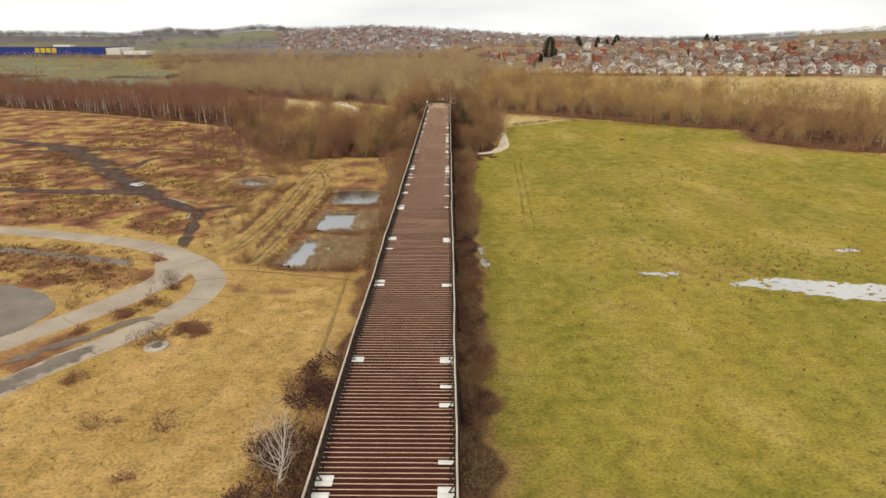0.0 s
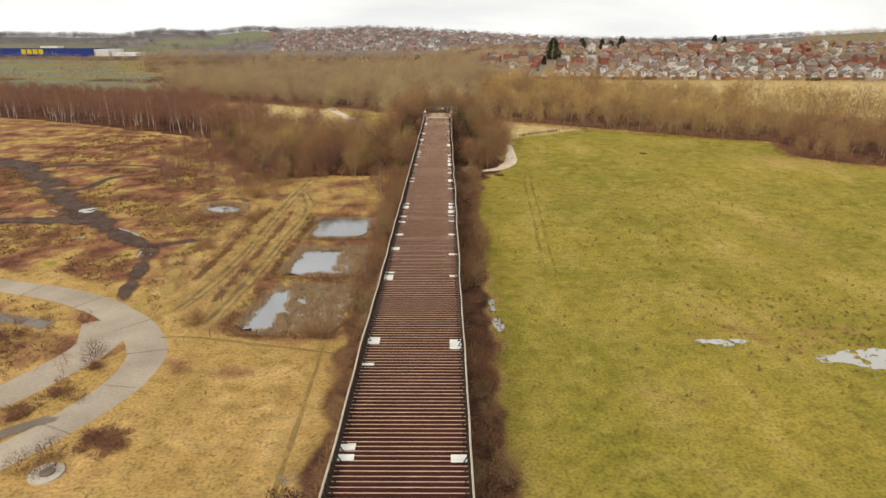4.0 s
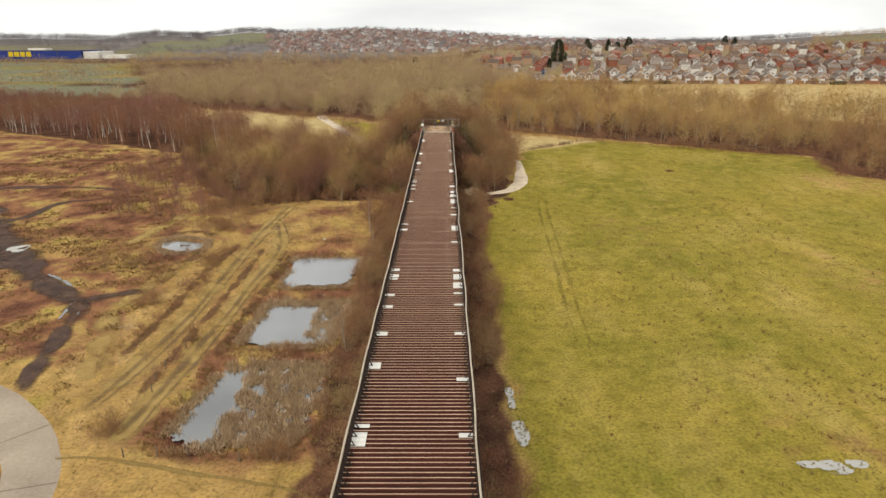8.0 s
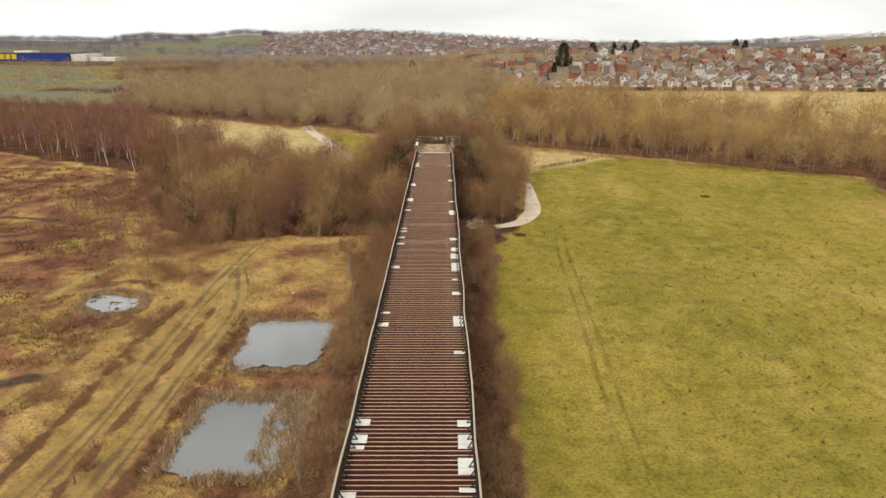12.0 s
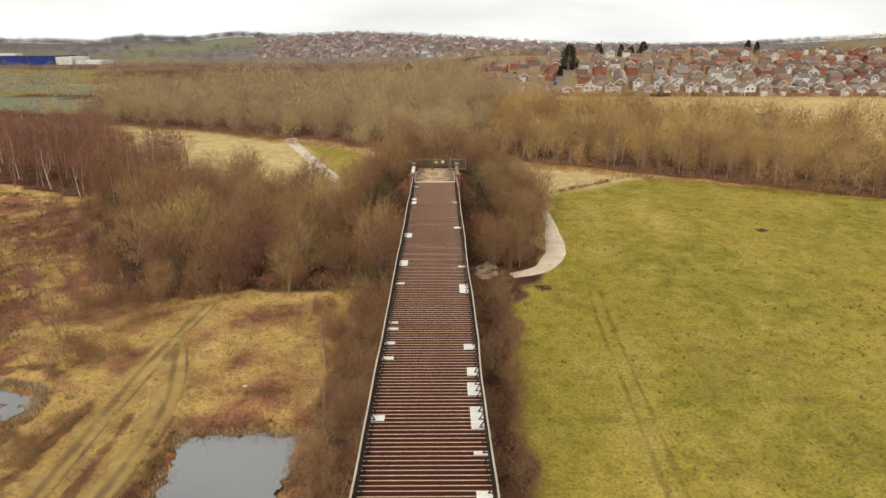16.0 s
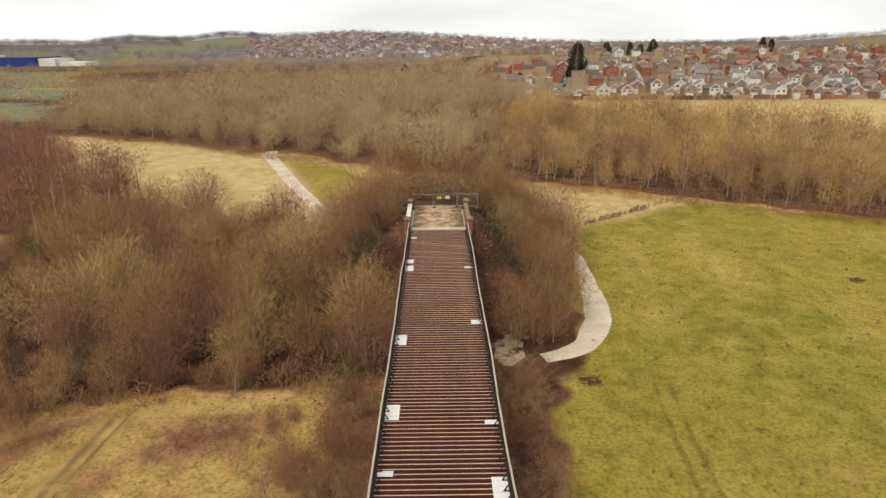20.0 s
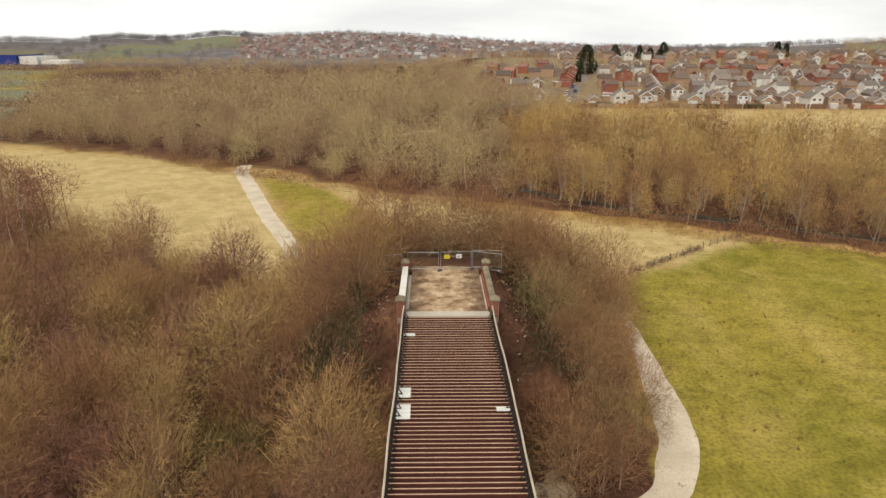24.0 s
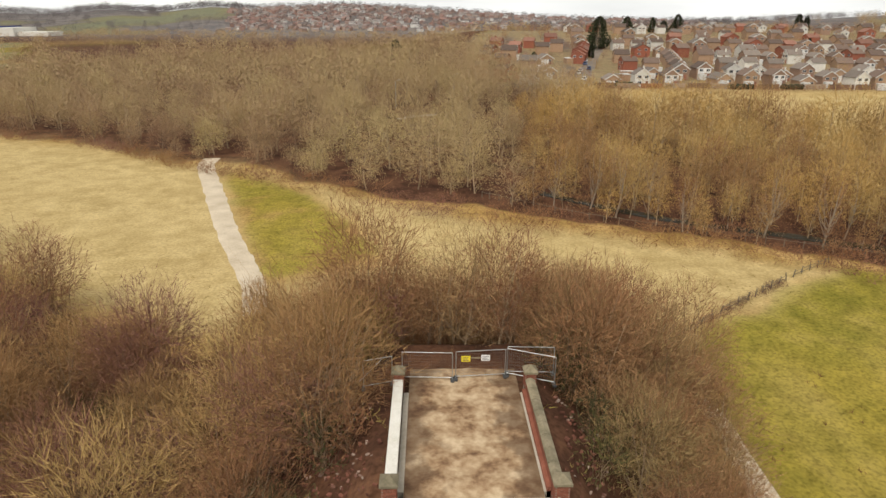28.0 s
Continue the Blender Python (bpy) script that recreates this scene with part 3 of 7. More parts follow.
def beam(bm, a, b, r, sides=6, r2=None):
    """A round or square bar from a to b."""
    a, b = Vector(a), Vector(b)
    d = (b - a).normalized()
    u = d.cross(Vector((0, 0, 1)) if abs(d.z) < 0.9 else Vector((1, 0, 0))).normalized()
    v = d.cross(u)
    rings = []
    for p, q in ((a, r), (b, r if r2 is None else r2)):
        rings.append([bm.verts.new(p + (u * math.cos(k) + v * math.sin(k)) * q) for k in [(i + 0.5) * math.tau / sides for i in range(sides)]])
    for i in range(sides):
        bm.faces.new([rings[0][i], rings[0][(i + 1) % sides], rings[1][(i + 1) % sides], rings[1][i]])
    bm.faces.new(rings[0][::-1])
    bm.faces.new(rings[1])
    return bm


def curve_points(pts, step, closed=False):
    """Points along a smooth curve through the given ones."""
    p = [np.array(q, float) for q in pts]
    n, out = len(p), []
    for i in range(n if closed else n - 1):
        a, b, c, d = (p[(i + k) % n] if closed else p[min(max(i + k, 0), n - 1)] for k in (-1, 0, 1, 2))
        m = max(2, int(np.linalg.norm(c - b) / step))
        for t in np.arange(m) / m:
            out.append(0.5 * (2 * b + (c - a) * t + (2 * a - 5 * b + 4 * c - d) * t * t + (3 * b - a - 3 * c + d) * t**3))
    if not closed:
        out.append(p[-1])
    return np.array(out)


def strip(name, pts, width, mat, label, category, rise=0.07, ragged=0.12, step=1.2, cols=6):
    """A band of surfacing laid over the ground along a curve."""
    c = curve_points(pts, step)
    t = np.gradient(c, axis=0)
    t /= np.linalg.norm(t, axis=1)[:, None]
    nrm = np.stack([t[:, 1], -t[:, 0]], 1)
    w = np.interp(np.linspace(0, 1, len(c)), np.linspace(0, 1, len(width)), width) if isinstance(width, (list, tuple)) else np.full(len(c), width)
    rows = []
    for k, f in enumerate(np.linspace(-0.5, 0.5, cols)):
        q = c + nrm * (w * f)[:, None]
        if k in (0, cols - 1):
            q = q + nrm * (ragged * w * 0.5 * waves(q[:, 0], q[:, 1], 41 + k, 5))[:, None]
        rows.append(np.column_stack([q, lie(q[:, 0], q[:, 1]) + (rise if 0 < k < cols - 1 else -0.05)]))
    v = np.stack(rows, 1)
    i = np.arange(v.shape[0] * cols).reshape(-1, cols)
    f = np.stack([i[:-1, :-1], i[:-1, 1:], i[1:, 1:], i[1:, :-1]], -1).reshape(-1, 4)
    me = raw_mesh(name, v.reshape(-1, 3), f, mat, None, True)
    rim = np.tile(np.clip(np.minimum(np.arange(cols), cols - 1 - np.arange(cols)) / (1 if cols < 5 else 2), 0, 1), (v.shape[0], 1))
    run = np.minimum(np.arange(v.shape[0]), np.arange(v.shape[0])[::-1])
    rim *= np.clip(run / 3, 0, 1)[:, None]
    me.attributes.new("rim", "FLOAT", "POINT").data.foreach_set("value", rim.ravel().astype(np.float32))
    return tagged(new(name, me), label, category, kind="structure")


def sheet(name, poly, z, mat, label, category, ragged=0.4, seed=0, follow=0.0):
    """A level or ground-following sheet with a soft uneven outline."""
    c = curve_points(poly, 0.8, True)
    mid = c.mean(0)
    c = c + (c - mid) / np.linalg.norm(c - mid, axis=1)[:, None] * (ragged * waves(c[:, 0], c[:, 1], 51 + seed, 3.5))[:, None]
    rings = [mid + (c - mid) * s for s in (1.0, 0.88, 0.74, 0.4)]
    v = np.concatenate(rings + [mid[None]])
    n = len(c)
    f = [(k * n + i, k * n + (i + 1) % n, (k + 1) * n + (i + 1) % n) for k in range(3) for i in range(n)]
    f += [(k * n + i, (k + 1) * n + (i + 1) % n, (k + 1) * n + i) for k in range(3) for i in range(n)]
    f += [(3 * n + i, 3 * n + (i + 1) % n, 4 * n) for i in range(n)]
    vz = np.full(len(v), z) if follow == 0 else lie(v[:, 0], v[:, 1]) + follow
    me = raw_mesh(name, np.column_stack([v, vz]), f, mat, None, True)
    rim = np.concatenate([np.repeat((0.0, 0.5, 1.0, 1.0), n), [1.0]]).astype(np.float32)
    me.attributes.new("rim", "FLOAT", "POINT").data.foreach_set("value", rim)
    return tagged(new(name, me), label, category, kind="structure")


# ---- roads, tracks and water ----
strip("track_road", [(-190, 152), (-140, 146), (-99, 139), (-70, 131.5), (-55, 125), (-44.5, 116.5), (-39, 108), (-38.3, 100), (-40.5, 92.5), (-44, 85.5), (-48.5, 78), (-54, 68), (-63, 52), (-72, 36)], [5, 5, 5, 6, 6, 6.5, 6, 5, 5], M_ROAD, "pale cracked concrete loop road crossing the rough grass", "road", 0.07, 0.035)
strip("track_road", [(-50.5, 119), (-47.5, 110.5), (-50, 101), (-56, 90), (-63, 79), (-75, 62), (-90, 45)], [7.5, 7, 6, 5.6, 5.4, 5.4], M_ROAD, "pale worn concrete inner branch of the loop road", "road", 0.1, 0.035)
sheet("track_road", [(-78, 104), (-68, 103), (-60, 96), (-61, 86), (-70, 82), (-82, 90)], 0, M_TARMAC, "dark grey patched tarmac hardstanding with broken edges", "road", 0.2, 2, 0.06)
strip("track_road", [(-100, 127), (-75, 122), (-58, 117)], 3.2, M_TARMAC, "dark grey old tarmac lane inside the loop", "road", 0.06)
M_STAIN = ragged(worn("stained_tarmac", (0.14, 0.115, 0.095), (0.27, 0.225, 0.18), 0.25, 3, 0.85), 0.25, 0.9, 0.4, 2.2, 0.75)
strip("track_road", [(-40.6, 93.6), (-44.6, 91), (-48.6, 86), (-52, 82), (-57, 76)], [2, 4, 4, 3.4, 2], M_STAIN, "dark tarmac apron along the concrete road", "road", 0.125, 0.2)
strip("track_road", [(-45.6, 83), (-50, 75.6), (-56, 65.6), (-64, 52)], [5, 5.6, 5, 4], M_STAIN, "stained tarmac covering the lower concrete road", "road", 0.12, 0.2)
MUDS = [
    ([(-230, 262), (-166, 241), (-142, 232), (-123, 219), (-110, 204), (-99.6, 193), (-90, 181), (-83.3, 174.5), (-76, 168), (-71.7, 164), (-64, 157.5), (-58.3, 151), (-55.1, 141), (-53, 132), (-50.5, 124.8)], [4, 5, 6, 7, 8, 12, 14, 10, 11, 8, 4.5, 3]),
    ([(-125, 174), (-108, 172), (-92.8, 171.5), (-79, 170)], [4, 6, 7, 8]),
    ([(-59.6, 154), (-56, 157), (-49, 158.5)], [5, 4, 2.5]),
    ([(-150, 222), (-127, 223.5), (-114.6, 226), (-97.8, 226), (-84, 223)], [4, 5, 4, 4, 2]),
    ([(-103, 196), (-97, 200), (-95, 211), (-86, 214)], [4, 4, 3, 2]),
]
M_PATHWAY = ragged(worn("trodden_straw", (0.24, 0.165, 0.05), (0.38, 0.265, 0.09), 0.3, 3, 0.95, 0, 0.03), 0.2, 1.3, 0.25, 2.4, 0.7)
M_JOINT = ragged(worn("road_joint", (0.07, 0.05, 0.03), (0.16, 0.11, 0.06), 0.8, 5, 0.9), 0.15, 0.7, 1.0, 1.6, 0.28)
for (x0, y0), (x1, y1) in (((-58.5, 122.6), (-55.6, 128)), ((-47.6, 115), (-43, 119.8)), ((-42.6, 107.6), (-36, 109.4)), ((-41.3, 99.6), (-35.6, 98.8)), ((-43.8, 91.4), (-38.4, 89)), ((-48.4, 82.6), (-44, 79.6)), ((-53.6, 73), (-49, 70.6)), ((-70, 127.6), (-68.6, 133.6)), ((-52.6, 108.4), (-48.2, 107)), ((-57, 92.4), (-53, 89.6))):
    strip("road_joint", [(x0, y0), ((x0 + x1) / 2, (y0 + y1) / 2), (x1, y1)], 0.3, M_JOINT, "dark grassy joint across the concrete road", "road joint", 0.115, 0.3, 0.5, 4)
for pts, w in MUDS:
    strip("mud_track", pts, w, M_MUD, "black wet mud track winding through the heath", "track", 0.07, 0.35)
for pts, w in (([(-72, 166), (-67, 163), (-63, 159.5)], 1.3), ([(-60.4, 154), (-59.4, 150), (-58.6, 146)], 1.0), ([(-57.4, 152), (-56.8, 148)], 0.7), ([(-55.4, 151), (-54.9, 147.6)], 0.6), ([(-78, 160), (-76, 158.6), (-73.6, 157.6)], 1.8), ([(-90, 167), (-86, 166)], 1.4), ([(-96, 180), (-91, 177)], 1.2)):
    strip("puddle", pts, w, M_STREAK, "bright water lying in a muddy rut", "puddle", 0.13, 0.4, 0.7, 6)
TRACKS = [[(-41.4, 121), (-40.4, 126), (-39.3, 138), (-38.6, 157), (-38.2, 171), (-38.1, 181), (-37.6, 196), (-36, 210)], [(-34.5, 114), (-33.8, 122), (-33.3, 134), (-33, 148), (-32.4, 160), (-31.4, 172), (-32.1, 182), (-35, 192), (-37.4, 199)]]
for pts, w in ((TRACKS[0], 7.0), (TRACKS[1], 6.0), ([(-64.5, 180), (-62, 191), (-60, 200), (-55, 211)], 6.5), ([(-44, 128), (-48, 140), (-52, 150), (-50, 162), (-46, 176)], 5.5)):
    strip("farm_track", pts, w, M_TRACK, "pale trodden straw farm track", "track", 0.04, 0.35, 1.2, 6)
for pts, w in (([(-43.4, 134), (-42.9, 150), (-42.6, 166), (-41.6, 174), (-40.6, 184)], 2.6), ([(-36.1, 124), (-36, 140), (-35.6, 156), (-34.8, 172), (-35, 180)], 2.2), ([(-30, 134), (-30, 150), (-29.4, 160), (-29, 178)], 2.6), ([(-56, 168), (-50, 171), (-45, 178)], 4), ([(-60, 188), (-52, 189), (-46, 186)], 4)):
    strip("verge", pts, w, M_VERGE, "brown dead weeds along a farm track", "verge", 0.055, 0.4, 1.2, 6)
for pts in TRACKS:
    for off in (-0.15, 1.25):
        strip("wheel_rut", [(a + off + 0.3 * float(waves(b, off * 9, 91, 23)), b) for a, b in curve_points(pts, 6)], [1.5, 2.0, 1.4, 2.1, 1.6, 1.9] if off < 0 else [0.5, 1.0, 0.6, 0.9, 0.5, 0.9], M_RUT, "worn rut of a farm track in straw grass", "track", 0.07, 0.5, 1.2, 6)
for off in (-0.95, 0.95):
    strip("wheel_rut", [(27 + off, 215), (25.6 + off, 200), (24.4 + off, 176), (23 + off, 153), (22.2 + off, 138)], [0.7, 1.2, 0.9, 1.3, 1.1, 0.6], M_FAINT, "faint tyre rut pressed in the green field", "track", 0.05, 0.6, 1.2, 4)
strip("wheel_rut", [(-13.5, 60), (-14, 80), (-14.5, 100), (-15, 112)], [0.7, 1.1, 0.8], M_PATHWAY, "narrow trodden path in straw grass", "track", 0.05, 0.5, 1.2, 4)
strip("wheel_rut", [(-44, 112), (-36, 113.2), (-24, 110.6), (-14, 108.5), (-9, 106)], [0.7, 1.1, 0.8], M_PATHWAY, "narrow trodden path in straw grass", "track", 0.05, 0.5, 1.2, 4)
strip("wheel_rut", [(-52, 72), (-57, 62), (-60, 52), (-66, 40)], [1.2, 2.0, 2.2], M_MUD, "dark wet ditch beside the loop road", "ditch", 0.05, 0.5)
strip("gravel_path", [(13.5, 219.5), (17, 221), (20.5, 224), (23.3, 231), (24.5, 240), (25.2, 249), (25.2, 257), (22, 262)], [2.6, 3.8, 4.6, 4.4, 3.6, 2.6, 2.2, 1.6], M_SAND, "pale gravel path curving along the field edge", "path", 0.09, 0.1)
sheet("gravel_path", [(7.2, 217), (7.6, 225.5), (11.4, 226), (11, 218.4)], 0, M_GRIT, "pale bare gravel patch beside the viaduct", "path", 0.4, 4, 0.1)
strip("gravel_path", [(-24, 276), (-27, 286), (-36, 305), (-47, 332), (-55, 352), (-56, 360)], [3.8, 4.0, 4.2, 4.4, 5.0], M_SAND, "pale straight gravel path across the meadow", "path", 0.09, 0.15)
for p, z, k in zip(PONDS, POND_Z, range(3)):
    sheet("pond", p, z, M_WATER, "still dark pond mirroring the white sky", "pond", 0.25, k)
sheet("pool", POOL, float(lie(-52, 181)) + 0.16, M_POOL, "small shallow pool among heather", "pool", 0.3, 5)
FLOODS = [
    ([(49, 107.5), (54, 109), (60, 110.6), (74, 108.6), (84, 107), (96, 101), (90, 96), (76, 98.5), (67, 100), (58, 104)], "wide shallow flood pool lying in the grass"),
    ([(38.4, 112.4), (42, 113.2), (46.8, 112.4), (44, 110.6), (40, 110.4)], "shallow puddle with grass showing through"),
    ([(9.6, 127.4), (10.6, 128), (10.5, 122.6), (9.8, 122)], "small puddle beside the viaduct"),
    ([(9.7, 119.8), (11.2, 120.5), (11.4, 115), (10.2, 114.6)], "small puddle beside the viaduct"),
    ([(82, 126), (87, 127), (88, 125), (83, 124.6)], "small puddle in the grass"),
    ([(96, 118), (103, 118.5), (104, 116.6), (97, 116.4)], "small puddle in the grass"),
]
for k, (p, text) in enumerate(FLOODS):
    sheet("puddle", p, float(lie(np.mean([q[0] for q in p]), np.mean([q[1] for q in p]))) + 0.1, M_PUDDLE, text, "puddle", 0.35, 6 + k, 0.06)
sheet("puddle", [(-88, 180), (-84, 181), (-83, 178), (-87, 177)], 0, M_PUDDLE, "small puddle on the muddy track", "puddle", 0.5, 15, 0.1)
strip("canal", [(20, 324), (40, 310), (60, 301), (85, 290), (120, 275)], 3.0, M_CANAL, "dark narrow canal behind the hedge", "canal", 0.12, 0.1)

# ---- the viaduct ----
DECK_Z, DECK_END, PITCH = 18.0, 229.2, 0.4607
viaduct = thing("viaduct", "long wrought-iron railway viaduct with rust-brown ribbed deck", "viaduct")
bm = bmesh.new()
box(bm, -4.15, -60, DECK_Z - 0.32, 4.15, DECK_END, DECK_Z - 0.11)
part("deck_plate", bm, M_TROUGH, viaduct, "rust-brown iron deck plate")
for sx in (-1, 1):
    bm = bmesh.new()
    box(bm, sx * 4.05 - 0.18, -60, DECK_Z - 2.6, sx * 4.05 + 0.18, DECK_END, DECK_Z - 0.325)
    part("edge_girder", bm, M_IRON, viaduct, "dark riveted edge girder")
for k in range(12):
    y = 205 - 23.34 * k
    bm = bmesh.new()
    for sx in (-1, 1):
        beam(bm, (sx * 5.2, y, float(lie(sx * 5.2, y)) - 0.3), (sx * 3.4, y, DECK_Z - 2.6), 0.3, 8)
    beam(bm, (-4.6, y, 6), (4.6, y, 6), 0.14)
    beam(bm, (-4.1, y, 11), (4.1, y, 11), 0.14)
    part("trestle_pier", bm, M_IRON, viaduct, "tapered iron trestle pier")


def rib_mesh():
    bm = bmesh.new()
    w, b, h = 0.044, 0.08, 0.125
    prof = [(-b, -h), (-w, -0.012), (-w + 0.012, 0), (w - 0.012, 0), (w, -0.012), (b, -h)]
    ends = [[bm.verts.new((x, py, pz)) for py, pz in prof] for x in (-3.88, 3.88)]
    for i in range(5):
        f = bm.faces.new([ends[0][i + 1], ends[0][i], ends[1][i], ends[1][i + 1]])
        # Top faces take the pale tone, the sloping sides the rust.
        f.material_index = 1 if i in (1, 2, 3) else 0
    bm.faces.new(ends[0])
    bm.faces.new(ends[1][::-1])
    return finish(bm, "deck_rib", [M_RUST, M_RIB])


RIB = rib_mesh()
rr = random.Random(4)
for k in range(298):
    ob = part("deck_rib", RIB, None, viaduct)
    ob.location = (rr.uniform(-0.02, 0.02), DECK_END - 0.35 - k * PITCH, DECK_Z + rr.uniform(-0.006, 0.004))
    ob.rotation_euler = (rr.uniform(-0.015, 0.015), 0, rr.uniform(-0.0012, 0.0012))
co = np.empty(len(RIB.vertices) * 3, np.float32)
RIB.vertices.foreach_get("co", co)
co = co.reshape(-1, 3)
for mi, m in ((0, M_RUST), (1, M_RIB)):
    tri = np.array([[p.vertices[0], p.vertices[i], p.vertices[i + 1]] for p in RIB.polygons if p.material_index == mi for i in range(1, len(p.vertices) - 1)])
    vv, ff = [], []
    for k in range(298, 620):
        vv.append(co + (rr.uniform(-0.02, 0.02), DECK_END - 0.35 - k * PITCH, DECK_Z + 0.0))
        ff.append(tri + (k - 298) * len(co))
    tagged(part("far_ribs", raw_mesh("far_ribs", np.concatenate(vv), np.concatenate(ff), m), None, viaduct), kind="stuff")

# parapet railings, one on each side
POST = finish(box(bmesh.new(), -0.055, -0.045, -0.3, 0.055, 0.045, 1.02), "post", M_IRON)
bm = bmesh.new()
beam(bm, (0, 0, 0.82), (-0.46, 0, -0.02), 0.042, 4)
beam(bm, (-0.46, 0, 0.03), (0, 0, 0.03), 0.045, 4)
STAY = finish(bm, "raking_stay", M_IRON)
for sx in (-1, 1):
    bm = bmesh.new()
    box(bm, sx * 3.93 - 0.05, -60, DECK_Z - 0.1, sx * 3.93 + 0.05, DECK_END - 0.02, DECK_Z + 0.05)
    part("kerb_angle", bm, M_IRON, viaduct, "dark iron angle along the deck edge")
    railing = thing("parapet_railing", "dark iron parapet railing with pale top rail along the deck edge", "railing", group="viaduct parapets")
    wob = lambda y: sx * 4.0 + 0.065 * float(waves(y, 0 * y, 60 + sx, 16)) + 0.03 * float(waves(y, 0 * y, 70 + sx, 5))
    lift = lambda y: DECK_Z + 1.04 + 0.03 * float(waves(y, 0 * y, 64 + sx, 13))
    ys = np.arange(-20, 229.4, 4.15)
    for y0, y1 in zip(ys[:-1], ys[1:]):
        bm = bmesh.new()
        cuts = np.linspace(y0, y1, 4)
        for a, b in zip(cuts[:-1], cuts[1:]):
            beam(bm, (wob(a), a, lift(a)), (wob(b), b, lift(b)), 0.07, 6)
        part("top_rail", bm, M_RAIL, railing, "pale weathered top rail")
        bm = bmesh.new()
        for z in (0.32, 0.68):
            beam(bm, (wob(y0), y0, DECK_Z + z), (wob(y1), y1, DECK_Z + z), 0.022, 4)
        part("mid_rail", bm, M_IRON, railing)
    for k in range(250):
        y = DECK_END - 0.6 - k * PITCH * 2
        if y < -12:
            break
        p = part("post", POST, None, railing)
        p.location = (wob(y), y, DECK_Z)
        s = part("raking_stay", STAY, None, railing)
        s.location, s.rotation_euler = (wob(y), y, DECK_Z), (0, 0, 0 if sx > 0 else math.pi)

LEFT_SHEETS = [(30.6, 31.4), (31.9, 32.8), (45.8, 46.6), (61.1, 61.7), (62.1, 62.8), (72.5, 72.9), (76.0, 77.2), (90.3, 91.8), (92.3, 92.7), (100.0, 101.0), (105.7, 106.4), (111.5, 112.1), (114.4, 114.9), (118.8, 119.2), (119.5, 120.4), (121.4, 122.2), (136.7, 137.5), (139.5, 139.9), (152.0, 152.7), (160.7, 161.2), (163.4, 163.9), (166.3, 166.7), (167.6, 168.0), (177.5, 178.0), (183.3, 185.2), (194.5, 196.4), (212.6, 214.4), (215.3, 216.6), (225.0, 225.5)]
RIGHT_SHEETS = [(30.0, 31.9), (33.8, 34.2), (39.7, 40.2), (42.1, 42.5), (45.7, 46.6), (61.0, 61.7), (75.2, 76.8), (91.2, 91.7), (98.2, 98.7), (105.8, 106.3), (112.1, 112.5), (114.9, 115.3), (116.4, 118.0), (118.9, 120.4), (121.3, 122.0), (131.5, 132.0), (136.7, 138.9), (144.1, 144.9), (148.2, 148.6), (151.0, 153.7), (155.2, 157.0), (158.1, 159.3), (162.4, 163.4), (174.9, 177.3), (182.7, 183.2), (198.5, 199.4), (213.5, 214.0)]
rs = random.Random(7)
for sx, rows in ((-1, LEFT_SHEETS), (1, RIGHT_SHEETS)):
    for y0, y1 in rows:
        n = max(4, int((y1 - y0) / 0.115))
        xi, xo = 2.92 + rs.uniform(-0.06, 0.06), 3.84
        bm = bmesh.new()
        lo, hi = [], []
        for i in range(n + 1):
            y = y0 + (y1 - y0) * i / n
            z = DECK_Z + 0.012 + 0.02 * math.cos((DECK_END - 0.35 - y) / PITCH * math.tau)
            for row, dz in ((hi, 0.022), (lo, 0.0)):
                row.append([bm.verts.new((sx * x, y, z + dz)) for x in (xi, (xi + xo) / 2, xo)])
        for row, flip in ((hi, sx < 0), (lo, sx > 0)):
            for a, b in zip(row[:-1], row[1:]):
                for j in (0, 1):
                    q = [a[j], a[j + 1], b[j + 1], b[j]]
                    bm.faces.new(q[::-1] if flip else q)
        for a, b in ((hi[0], lo[0]), (hi[-1], lo[-1])):
            for j in (0, 1):
                bm.faces.new([a[j], a[j + 1], b[j + 1], b[j]])
        for j in (0, 2):
            for i in range(n):
                bm.faces.new([hi[i][j], hi[i + 1][j], lo[i + 1][j], lo[i][j]])
        bmesh.ops.recalc_face_normals(bm, faces=bm.faces)
        text = "long white rippled cover sheet lying on the deck ribs" if y1 - y0 > 1.2 else "small white cover sheet lying on the deck ribs"
        tagged(new("cover_sheet", finish(bm, "cover_sheet", M_SHEET)), text, "sheet", "cover sheets on the deck")

